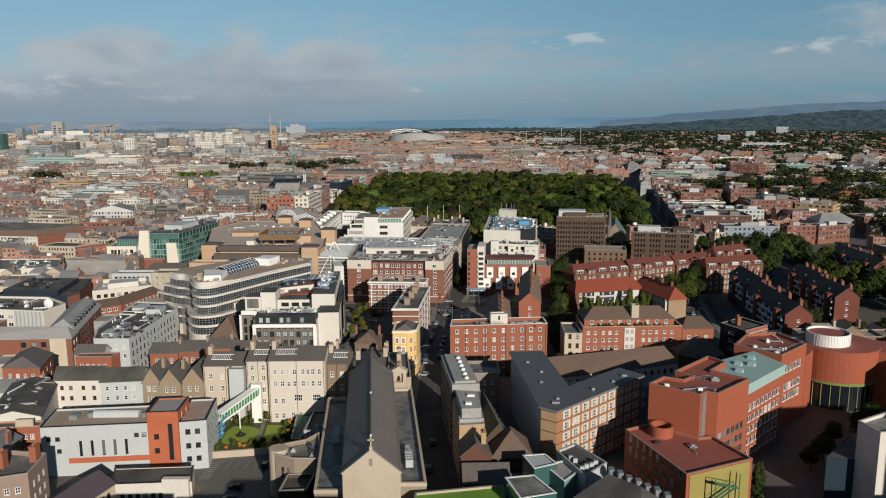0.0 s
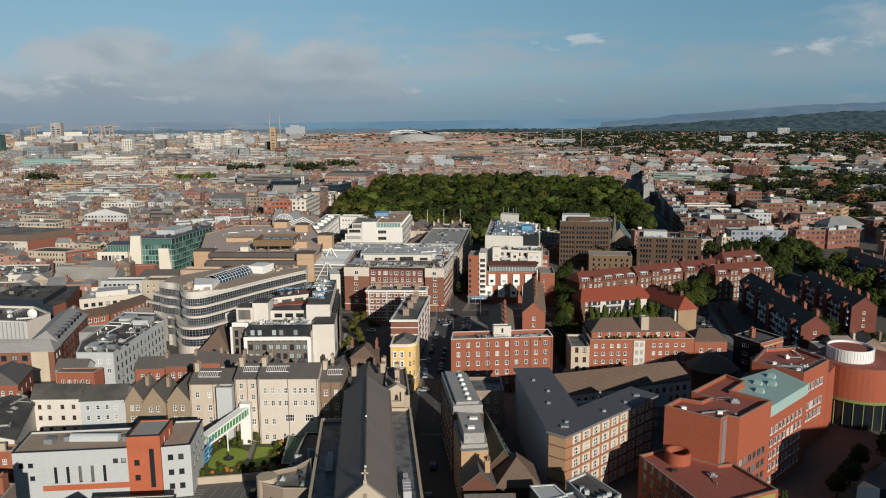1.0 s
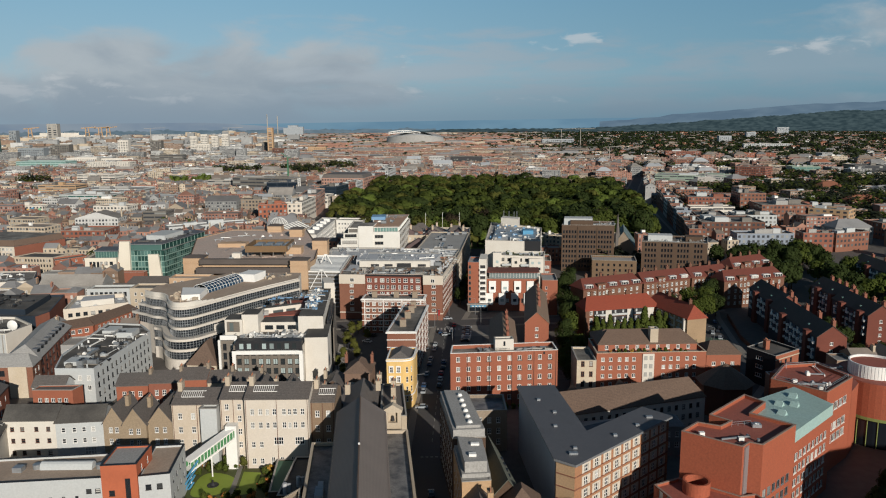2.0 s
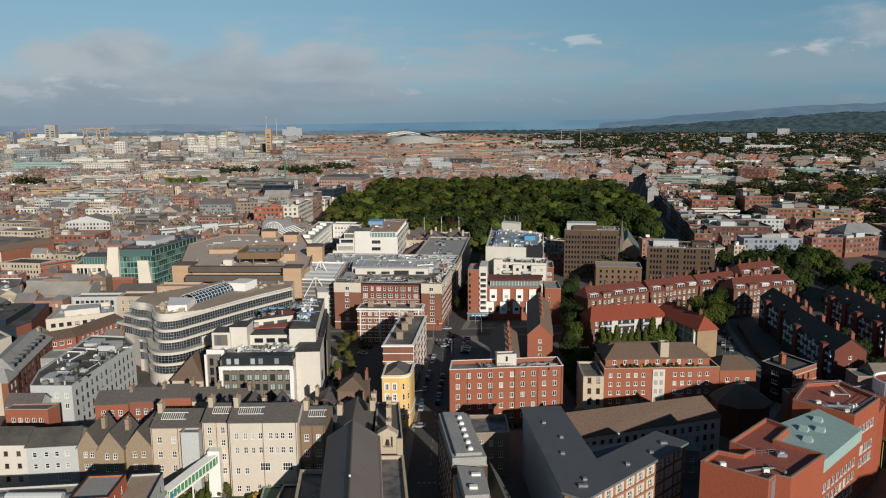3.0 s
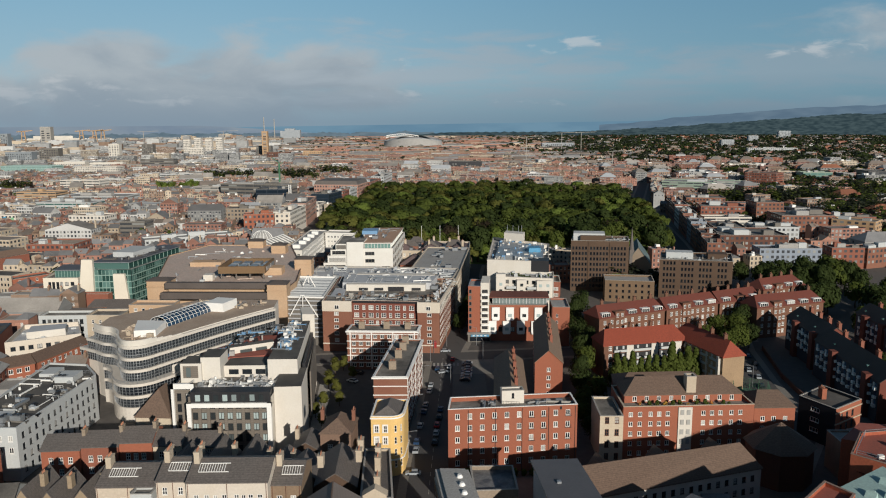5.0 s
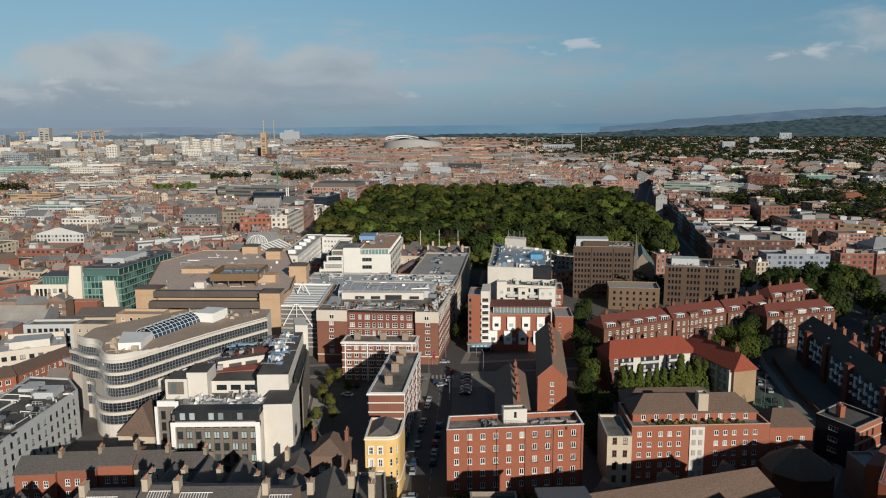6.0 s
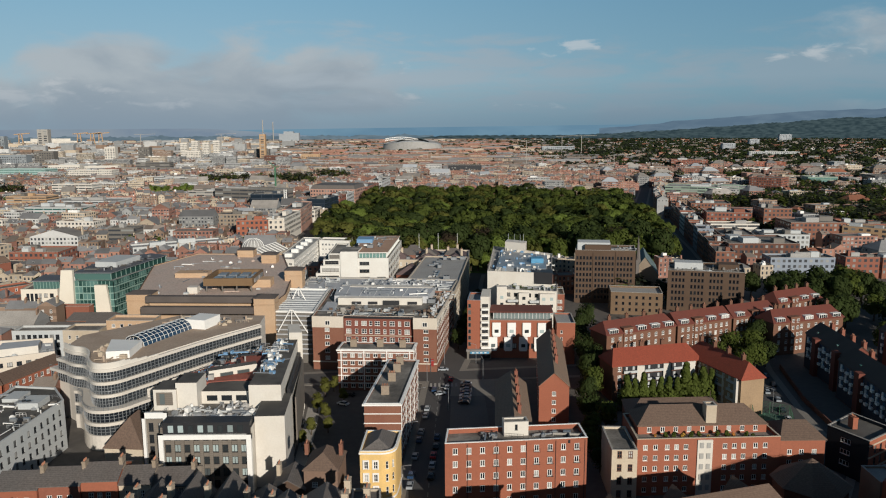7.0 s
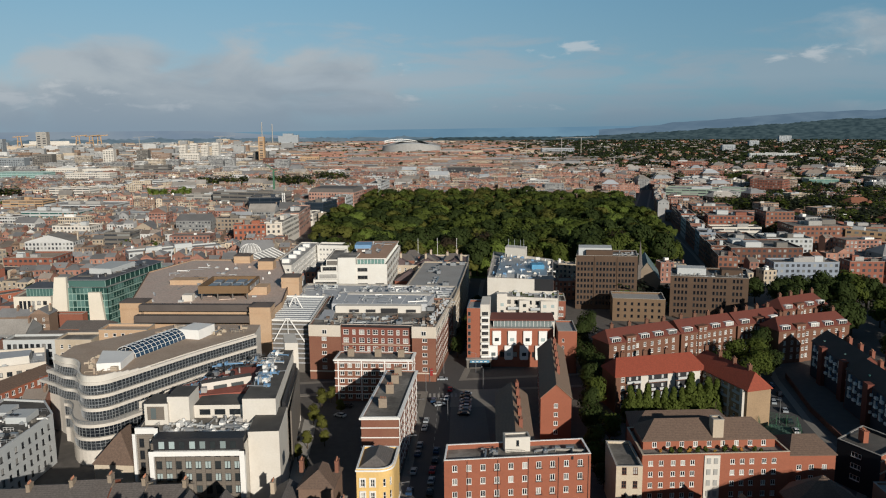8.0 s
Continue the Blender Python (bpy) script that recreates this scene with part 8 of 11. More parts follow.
each("pale_band", [Mesh().prism([(116.6, 272.3), (128.7, 280.35), (128.5, 280.55), (116.4, 272.55)], z, z + 0.35) for z in (1.2, 4.2, 7.6, 11.0)], STONE_PALE, bw)
chimney(bw, 117.6, 283, 15.6, 1.4, 2.6, 3, 3.4, BRICK_ORANGE)
m = Mesh()
for i in range(16):
    q = Vector((90, 300)).lerp(Vector((111, 306)), i / 15)
    m.tube(q.x, q.y, 0.06, 0, 4.6, 5)
for z in (0.3, 2.3, 4.5):
    m.bar((90, 300, z), (111, 306, z), 0.08)
m.face([(90, 300.05, 0.3), (111, 306.05, 0.3), (111, 306.05, 3.4), (90, 300.05, 3.4)])
single("court_fence", m, surface("green_mesh", rgb("4a6e5c"), spread=0.2), "green mesh fence round the sports court", "fence")

# ---- mansion blocks with red roofs ----
MANSION_TILE = surface("mansion_tile", rgb("743f33"), spread=0.22, second=rgb("63372e"), courses=0.14)
MB = surface("mansion_brick", rgb("785442"), second=rgb("684939"), courses=0.15, spread=0.18)


ORANGE_TILE = surface("orange_tile", rgb("994c38"), spread=0.3, second=rgb("84402f"), courses=0.14)


def mansion(label, poly, ze, zr, n, hip=3.0, rows=4, e=(0,), wall=None, hip2=None, pot=4, dormers=True, tile=None):
    ob = house("mansion_block", label, "apartment building", poly, ze, zr, wall or MB, tile or MANSION_TILE, {k: [W(n, 1.8, 3.1, rows, 1.3, 1.7, "cross")] for k in e}, hip=hip, hip2=hip2, along=0 if 0 in e else 1, over=0.5, group="mansion blocks")
    a, b, c, d = (Vector(p) for p in poly)
    u0, u1 = ((a + d) / 2, (b + c) / 2) if 0 in e else ((a + b) / 2, (c + d) / 2)
    for k in range(pot):
        q = u0.lerp(u1, (k + 0.6) / pot)
        chimney(ob, q.x, q.y + 1.0, zr + 1.6, 1.2, 1.6, 3, 3, MB)
    if not dormers:
        return ob
    p0, p1 = (a, b) if 0 in e else (d, a)
    dd = (p1 - p0).normalized()
    m, gl = [], []
    L = (p1 - p0).length
    nd = max(2, int(L / 6.4))
    for k in range(nd):
        q = p0 + dd * (L * (k + 0.5) / nd)
        at = Matrix.Translation((q.x, q.y, 0)) @ Matrix.Rotation(math.atan2(dd.y, dd.x), 4, "Z")
        if k % 3 == 1 and k < nd - 1:
            bay = part("brick_gablet", Mesh().box(-2.4, 2.4, -0.35, 3.0, 0, ze + 1.5, 0, at).box(-2.6, 2.6, -0.5, 3.1, ze + 1.5, ze + 1.75, 0, at), MB, ob, "projecting brick bay with flat head")
            for f_ in range(rows + 1):
                for u_ in (-1.2, 1.2):
                    part("window", Mesh().box(u_ - 0.6, u_ + 0.6, -0.42, -0.36, 1.8 + 3.0 * f_, 3.4 + 3.0 * f_, 0, at).box(u_ - 0.48, u_ - 0.05, -0.45, -0.41, 1.95 + 3.0 * f_, 3.28 + 3.0 * f_, 1, at).box(u_ + 0.05, u_ + 0.48, -0.45, -0.41, 1.95 + 3.0 * f_, 3.28 + 3.0 * f_, 1, at), [WHITE, GLASS_FAR], bay)
            continue
        m.append(Mesh().box(-2.1, 2.1, -0.05, 2.8, ze - 0.3, ze + 1.55, 0, at))
        gl.append(Mesh().box(-1.9, -1.1, -0.1, -0.04, ze, ze + 1.3, 0, at).box(-0.9, -0.1, -0.1, -0.04, ze, ze + 1.3, 0, at).box(0.1, 0.9, -0.1, -0.04, ze, ze + 1.3, 0, at).box(1.1, 1.9, -0.1, -0.04, ze, ze + 1.3, 0, at))
    each("dormer", m, WHITE, ob, "white framed dormer")
    each("dormer_window", gl, GLASS, ob)
    return ob


mansion("mansion flats with red tiled roof and white stair bays", [(62, 336.4), (95.6, 343.8), (93, 355), (60, 348.4)], 13.6, 18.0, 11, dormers=False, tile=ORANGE_TILE)
mansion("mansion flats wing with red tiled roof", [(101.4, 321.4), (110.2, 324), (102.6, 355.5), (92.4, 351.8)], 13.6, 18.2, 9, e=(3,), dormers=False, tile=ORANGE_TILE, wall=surface("sandy_brick", rgb("9c8468"), spread=0.16))
st = thing("stair_bays", (80, 338, 0), "white rendered arched stair bays on the mansion flats", "stair bay")
m = []
for x, y in ((71, 337.6), (81, 339.8), (90.4, 342)):
    m.append(Mesh().box(x, x + 2.6, y, y + 2, 0, 13))
for x, y in ((99.6, 330), (97.4, 339), (101.2, 322.5)):
    m.append(Mesh().box(x - 1, x + 1, y, y + 2.2, 0, 13))
each("bay", m, RENDER_WHITE, st)
# flat black panels proud of the wall stand for shade inside recessed galleries
gal, rails = [], Mesh()
for a, b in (((65.8, 337.1), (71, 338.3)), ((73.8, 338.9), (81, 340.5)), ((83.8, 341.1), (90.2, 342.6)), ((92.6, 351.2), (97.0, 339.8)), ((97.8, 336), (99.4, 331)), ((99.9, 328.6), (101.3, 323.2))):
    d = (Vector(b) - Vector(a)).normalized()
    n = Vector((d.y, -d.x))
    for f_ in range(4):
        z = 1.2 + 3.1 * f_
        gal.append(Mesh().prism([(a[0] + n.x * 0.12, a[1] + n.y * 0.12), (b[0] + n.x * 0.12, b[1] + n.y * 0.12), b, a], z, z + 2.5))
        rails.prism([(a[0] + n.x * 0.9, a[1] + n.y * 0.9), (b[0] + n.x * 0.9, b[1] + n.y * 0.9), (b[0] + n.x * 0.8, b[1] + n.y * 0.8), (a[0] + n.x * 0.8, a[1] + n.y * 0.8)], z, z + 0.9)
        k_ = max(1, int((Vector(b) - Vector(a)).length / 2.6))
        for i in range(k_):
            q = Vector(a).lerp(Vector(b), (i + 0.5) / k_) + n * 0.16
            rails.box(q.x - 0.35, q.x + 0.35, q.y - 0.05, q.y + 0.05, z + 1.0, z + 2.2)
each("gallery", gal, DARK, st, "black panel standing for the shade in a recessed access gallery")
tagged(part("gallery_front", rails, RENDER_GREY, st), kind="stuff")
for i, (x0, y0, x1, y1) in enumerate(((68, 372.6, 100, 386.4), (101, 386.8, 128, 398.2), (129, 398.6, 152, 408.4))):
    mansion("long brown brick mansion flats with red roof and dormers", [(x0, y0), (x1, y1), (x1 - 4.4, y1 + 10), (x0 - 4.4, y0 + 10)], 14.6, 18.6, 9, 2.4 if i == 0 else 0.6)
mansion("brown brick mansion flats with red roof", [(142, 388.6), (177, 399), (174, 410), (139, 399.6)], 14.6, 18.8, 9)
mansion("brown brick mansion flats with red roof beyond the trees", [(160, 424), (186, 436), (181, 446), (155, 434)], 14.6, 18.8, 7)


# ---- dark slab flats with white balconies ----
def slab(label, p, ang, L, Wd, ze, zr):
    c, s = math.cos(radians(ang)), math.sin(radians(ang))

    def q(u, v):
        return (p[0] + c * u - s * v, p[1] + s * u + c * v)
    poly = [q(0, 0), q(Wd, 0), q(Wd, L), q(0, L)]
    ob = house("slab_flats", label, "apartment building", poly, ze, zr, surface("slab_brick", rgb("6e3d31"), spread=0.18) if "slab_brick" not in bpy.data.materials else bpy.data.materials["slab_brick"], surface("slab_roof_tile", rgb("4e453f"), spread=0.2, courses=0.14) if "slab_roof_tile" not in bpy.data.materials else bpy.data.materials["slab_roof_tile"],
               {0: [W([Wd / 2], 2, 2.9, 4, 1.2, 1.3, "pair")]}, along=1, over=0.3, group="slab flats")
    d, bal, win = Mesh(), [], []
    a = Matrix.Translation((*p, 0)) @ Matrix.Rotation(radians(ang), 4, "Z")
    d.box(-0.12, -0.01, 0.6, L - 0.6, 0.3, ze - 0.5, 0, a)
    n = int(L / 3.6)
    for i in range(n):
        y = 1.4 + (L - 2.8) * i / n
        for k in range(1, 4):
            b = Mesh().box(-0.9, -0.12, y, y + 1.5, 2.9 * k + 2.2, 2.9 * k + 3.1, 0, a)
            if (i + k) % 2:
                b.box(-0.5, -0.12, y + 1.5, y + 2.1, 2.9 * k + 2.2, 2.9 * k + 4.4, 0, a)
            bal.append(b)
            win.append(Mesh().box(-0.16, -0.11, y + 0.2, y + 1.4, 2.9 * k + 3.2, 2.9 * k + 4.4, 0, a))
    for u in (0.12, 0.62):
        y = L * u
        tw = part("stair_tower", Mesh().box(-1.7, 0.4, y, y + 3.2, 0, ze + 0.6, 0, a), bpy.data.materials["slab_brick"], ob, "red brick stair tower")
        part("roof_light", Mesh().box(1.6, 2.6, y + 6, y + 7, ze + 1.2, ze + 1.75, 0, a), GLASS_TEAL, ob)
    part("cladding", d, surface("slab_cladding", rgb("3d4046"), spread=0.15) if "slab_cladding" not in bpy.data.materials else bpy.data.materials["slab_cladding"], ob)
    each("balcony", bal, WHITE, ob, "white boxed balcony")
    each("balcony_window", win, GLASS_BLUE, ob)
    for i in range(4):
        x, y = q(Wd * 0.75, L * (i + 0.5) / 4)
        chimney(ob, x, y, zr + 0.6, 1.2, 1.8, 3, 3, BRICK_RED)
    return ob


slab("dark slab flats with white balconies and brown roof", (140.2, 291), -4, 49, 11, 14.2, 18.4)
slab("dark slab flats with white balconies beside trees", (146.6, 341), -4, 34, 11, 14.2, 18.4)
slab("dark slab flats with white balconies and brick gable", (176.4, 321), -2, 31, 11, 14.2, 18.4)
slab("dark slab flats with white balconies near the mansions", (180.4, 352.5), -2, 27, 11, 14.2, 18.4)
slab("dark slab flats beyond the trees", (234, 391), -2, 52, 11, 14.2, 18.0)

# ---- brown offices beyond ----
OB = surface("office_brown_brick", rgb("5d4a3b"), second=rgb("503f32"), courses=0.3, spread=0.14)
tb = block("brown_office_tower", "brown brick office tower with close window grid", "office building", [(76.5, 489), (108.6, 484.4), (112.6, 503), (81, 508)], 29.4, OB,
           {0: [W([1.3, 3.1, 4.9, 6.7, 8.5, 11.3, 13.1, 14.9, 16.7, 18.5, 20.3, 23.0, 24.8, 26.6, 28.4, 30.2], 2.6, 3.1, 8, 1.15, 1.75, "plain", 0.6, DARK, GLASS_NIGHT)], 3: [W(7, 2.6, 3.1, 8, 1.15, 1.75, "plain", 1.2, DARK, GLASS_NIGHT)]}, roof=FELT_DARK)
part("plant_room", Mesh().prism([(82, 490), (96, 488), (97.6, 496), (83.6, 498)], 28.4, 32.0), OB, tb)
part("plant_screen", Mesh().prism([(78.5, 493), (96, 490.4), (98, 501), (80.5, 503.4)], 28.4, 33.0), RENDER_GREY, tb)
clutter(tb, [(97, 488), (107, 486), (110, 500), (100, 503)], 28.5, 16, 16, [METAL, FELT])
for u_ in (0.31, 0.68):
    part("pier", Mesh().prism([(76.5 + 32.1 * u_ - 0.4, 489 - 4.6 * u_ - 0.3), (76.5 + 32.1 * u_ + 0.4, 489 - 4.6 * u_ - 0.42), (76.5 + 32.1 * u_ + 0.4, 489 - 4.6 * u_ + 0.1), (76.5 + 32.1 * u_ - 0.4, 489 - 4.6 * u_ + 0.2)], 0, 28.6), OB, tb)
bo = block("brown_office", "lower brown brick office with window grid", "office building", [(122, 470), (159, 461), (168, 486), (130, 494)], 21.6, OB, {0: [W([2.5, 4.3, 6.1, 7.9, 12, 13.8, 15.6, 17.4, 21.4, 23.2, 25, 26.8, 31, 32.8, 34.6], 2.4, 3.3, 6, 1.1, 1.8, "plain", 0.6, DARK, GLASS_NIGHT)], 1: [W(6, 2.4, 3.3, 6, 1.1, 1.8, "plain", 1.2, DARK, GLASS_NIGHT)]}, roof=FELT)
clutter(bo, [(124, 472), (157, 464), (165, 484), (131, 491)], 20.8, 40, 71, [METAL, FELT, RENDER_GREY], 1.6)
part("plant_room", Mesh().prism([(128, 478), (142, 474.6), (144, 483), (130, 486.4)], 20.6, 24.2), RENDER_GREY, bo)
part("plant_room", Mesh().prism([(150, 474), (160, 471.6), (162, 480), (152, 482.4)], 20.6, 23.6), OB, bo)
block("small_tan_office", "small tan brick office with flat roof", "office building", [(90.6, 462.6), (116, 457.6), (119, 474), (93, 478)], 11.8, surface("buff_office_brick", rgb("7c6650"), second=rgb("6c5844"), spread=0.16, courses=0.15), {0: [W(7, 2, 3.2, 3, 1.2, 1.5, "plain", 1.2, DARK, GLASS_NIGHT)]}, roof=ZINC)
block("red_tower_house", "red brick block between the offices", "building", [(56.6, 440), (62.4, 438.8), (64.4, 456), (58.6, 458)], 16, BRICK_RED, {0: [W(4, 2, 3.2, 4, 1.2, 1.6, "pair")]}, roof=FELT)
sp = house("stone_church", "stone church with green-grey roof", "church", [(112, 505), (126, 500), (134, 534), (120, 540)], 13, 23, STONE, surface("church_green_slate", rgb("5d6c6c"), spread=0.2), along=1)
m = Mesh().box(114.1, 116.9, 503.6, 506.4, 0, 21)
o = [(115.5 + 1.5 * math.cos(math.pi * i / 4), 505 + 1.5 * math.sin(math.pi * i / 4)) for i in range(8)]
for i in range(8):
    m.face([(*o[i], 20.8), (*o[(i + 1) % 8], 20.8), (115.5, 505, 35)])
part("spire", m, SLATE, sp)

fence = thing("mesh_fence", (112, 318, 0), "green steel mesh fence round a small ball court", "fence")
FP = [(107.7, 327.8), (118, 320.9), (114.2, 309.2), (103.9, 316)]
for i in range(4):
    a, b = Vector(FP[i]), Vector(FP[(i + 1) % 4])
    n = max(2, int((b - a).length / 3))
    for k in range(n):
        q = a.lerp(b, k / n)
        part("post", Mesh().box(q.x - 0.06, q.x + 0.06, q.y - 0.06, q.y + 0.06, 0.1, 4.2), GREENPAINT, fence)
    m = Mesh()
    for k in range(9):
        m.bar((*a, 0.3 + 0.48 * k), (*b, 0.3 + 0.48 * k), 0.05)
    part("mesh_panel", m, GREENPAINT, fence)
part("court_floor", Mesh().prism(FP, 0.0, 0.16), surface("green_court", rgb("4d6a5c"), spread=0.2), fence)
for line, off in (([(100, 290), (104, 330), (110, 366)], 0), ([(126, 296), (130, 336), (138, 372)], 0)):
    for a, b in zip(line, line[1:]):
        d = (Vector(b) - Vector(a)).normalized()
        n = Vector((-d.y, d.x)) * 0.2
        single("boundary_wall", Mesh().prism([(a[0] - n.x, a[1] - n.y), (b[0] - n.x, b[1] - n.y), (b[0] + n.x, b[1] + n.y), (a[0] + n.x, a[1] + n.y)], 0, 1.9), BRICK_DARK, "dark brick boundary wall along the estate road", "wall", "estate walls")

# ---- plain buildings behind and beside the viewer, which shade the near yards ----
for x0, x1, y0, y1, z in ((-118, -84, 92, 116, 20), (-80, -46, 88, 112, 22), (-42, -26, 84, 104, 24), (-24, 4, 76, 98, 29), (8, 40, 78, 100, 24), (48, 84, 72, 96, 22), (98, 126, 96, 122, 18), (128, 172, 96, 122, 38), (174, 210, 120, 150, 26)):
    block("rear_office", "plain brick office behind the viewer", "office building", rect(x0, x1, y0, y1), z, BRICK_BROWN, None, roof=FELT, group="rear offices")

# ---- larger blocks of the middle distance, each with its window rows and roof plant ----
drng = random.Random(23)


def plain_block(name, label, p, q, d, z, wall, roof=None, glass=None, style="grid", bay=3.2, storey=3.5, coping=None, take=True, plant=3, category="building"):
    """A flat-roofed block whose front runs from p to q, d deep, with rows of windows on front and both sides."""
    u = (Vector(q) - Vector(p))
    w = u.length
    u.normalize()
    v = Vector((-u.y, u.x))
    at = Matrix(((u.x, v.x, 0, p[0]), (u.y, v.y, 0, p[1]), (0, 0, 1, 0), (0, 0, 0, 1)))
    poly = [tuple((at @ Vector((a, b, 0)))[:2]) for a, b in ((0, 0), (w, 0), (w, d), (0, d))]
    ob = block(name, label, category, poly, z, wall, roof=roof or FELT, coping=coping, take=take)
    panes = Mesh()
    rows = max(1, int((z - 1.2) / storey))
    for k in range(rows):
        top = z - 1.3 - storey * k
        hh = storey * (0.5 if style == "grid" else (0.42 if style == "ribbon" else 0.8))
        if style == "grid":
            n = max(2, int(w / bay))
            for i in range(n):
                c = w * (i + 0.5) / n
                panes.box(c - bay * 0.27, c + bay * 0.27, -0.07, 0.02, top - hh, top, 0, at, False)
            n = max(1, int(d / bay))
            for i in range(n):
                c = d * (i + 0.5) / n
                panes.box(-0.07, 0.02, c - bay * 0.27, c + bay * 0.27, top - hh, top, 0, at, False)
                panes.box(w - 0.02, w + 0.07, c - bay * 0.27, c + bay * 0.27, top - hh, top, 0, at, False)
        else:
            n = max(1, int(w / (bay * 3)))
            for i in range(n):
                panes.box(w * i / n + 0.3, w * (i + 1) / n - 0.3, -0.07, 0.02, top - hh, top, 0, at, False)
            panes.box(-0.07, 0.02, 0.6, d - 0.6, top - hh, top, 0, at, False)
            panes.box(w - 0.02, w + 0.07, 0.6, d - 0.6, top - hh, top, 0, at, False)
    tagged(part("window", panes, glass or GLASS_FAR, ob), kind="stuff")
    for _ in range(plant):
        a, b = drng.uniform(0.1, 0.7) * w, drng.uniform(0.15, 0.6) * d
        pw, pd = drng.uniform(0.08, 0.26) * w, drng.uniform(0.15, 0.3) * d
        part("roof_plant", Mesh().box(a, a + pw, b, b + pd, z - 0.9, z + drng.uniform(0.9, 2.8), 0, at, False), drng.choice([GREYPANEL, RENDER_GREY, wall, ZINC]), ob)
    return ob


GREEN_SHADE = surface("green_grey_panels", rgb("8b9c8c"), spread=0.15)
BLUE_PALE = surface("pale_blue_grey_render", rgb("868e98"), spread=0.12)
plain_block("green_glass_office", "grey green glass office with stepped flat roofs beside the park street", (297, 1054), (388, 1016), 42, 18, GREEN_SHADE, ZINC, style="ribbon", plant=6)
plain_block("red_brick_office", "tall red brick office with dark recessed windows", (433, 1121), (465, 1093), 32, 24, BRICK_RED, plant=2)
plain_block("red_brick_office", "long dark red brick office with flat grey roof", (199, 586), (246, 583), 40, 17, BRICK_DARK, plant=4)
plain_block("red_brick_office", "red brown brick office with stepped roof plant", (280, 669), (322, 666), 34, 20, BRICK_BROWN, plant=5)
plain_block("red_brick_office", "tall red brown office slab behind trees", (290, 742), (314, 740), 30, 23, BRICK_BROWN, plant=2)
plain_block("tan_office", "tan rendered office with large square openings", (318, 664), (341, 642), 20, 18, BRICK_TAN, bay=5.0, plant=2)
plain_block("white_bar_building", "low white banded office with blue grey glass", (232, 711), (272, 708), 16, 14, RENDER_WHITE, style="ribbon", plant=2)
plain_block("pale_mansion_row", "pale blue grey rendered row with tall windows", (212, 550), (252, 548), 15, 13.5, BLUE_PALE, SLATE, plant=5)
plain_block("red_brick_row", "red brick row with dark attic storey", (258, 547), (279, 546), 14, 14, BRICK_RED, SLATE, plant=3)
plain_block("brown_brick_row", "brown brick row with flat attic roof", (281, 546), (310, 556), 15, 13.5, BRICK_BROWN, SLATE, plant=3)
plain_block("red_far_office", "long red far office in two wings", (511, 1719), (586, 1706), 30, 20, BRICK_RED, plant=3)
plain_block("grey_long_hall", "long grey metal roofed hall", (381, 1250), (436, 1243), 50, 17, RENDER_GREY, ZINC, style="ribbon", plant=3)
plain_block("teal_roof_office", "brown office under a teal glass top storey", (554, 1201), (596, 1196), 28, 18, GREEN_SHADE, ZINC, GLASS_TEAL, "curtain", plant=2)
plain_block("blue_glass_office", "dark blue gridded glass office", (627, 1156), (672, 1151), 40, 22, DARK, FELT, style="curtain", bay=1.6, plant=2)
plain_block("pale_long_block", "pale long rendered far block with two window rows", (888, 2221), (1017, 2193), 26, 17, RENDER_GREY, bay=5, plant=2)
plain_block("dark_roof_school", "low dark roofed halls among trees", (484, 1058), (534, 1053), 26, 13, BRICK_BROWN, SLATE, plant=4)
plain_block("red_brick_office", "red brick office with flat roof and dark windows beside trees", (330, 700), (372, 694), 26, 15, BRICK_RED, plant=4)
plain_block("red_brick_office", "low brown brick office range among trees", (345, 600), (386, 606), 22, 13, BRICK_BROWN, plant=3)
plain_block("white_far_office", "white low far office among trees", (560, 1500), (640, 1494), 26, 14, RENDER_WHITE, style="ribbon", plant=3)
plain_block("brick_far_office", "brown brick far office with flat roof", (430, 1400), (500, 1394), 28, 19, BRICK_BROWN, plant=3)
plain_block("brick_far_office", "orange brick far flats", (640, 1640), (720, 1632), 24, 18, BRICK_ORANGE, plant=2)
plain_block("brick_street_block", "brown brick street block with flat roof and plant", (214, 636), (238, 632), 42, 15, BRICK_DARK, plant=5)
plain_block("grey_street_block", "grey rendered street block with roof terraces", (244, 634), (276, 630), 26, 16, RENDER_GREY, plant=4)
plain_block("brick_street_block", "red brick street block with pale bands", (246, 760), (284, 752), 30, 18, BRICK_RED, plant=4)
plain_block("brown_street_block", "brown brick office with small windows", (262, 850), (300, 842), 34, 17, BRICK_BROWN, plant=4)
# the tall row facing the park across the east street
for y0_, y1_, z, wl in ((566, 596, 15, BRICK_BROWN), (597, 622, 17, BRICK_DARK), (623, 652, 16, BRICK_BROWN), (653, 676, 18, BLUE_PALE), (677, 706, 16.5, BRICK_RED), (707, 734, 18, BRICK_BROWN), (735, 770, 17, RENDER_GREY), (771, 806, 18.5, BRICK_RED), (807, 850, 18, BRICK_BROWN)):
    plain_block("street_row_house", "tall shaded brick house row on the park street" if wl is not BLUE_PALE and wl is not RENDER_GREY else "tall pale house in the park street row", (171.5 + (y1_ - 510) * 0.205, y1_), (171.5 + (y0_ - 510) * 0.205, y0_), 12, z, wl, SLATE, bay=2.8, plant=2)
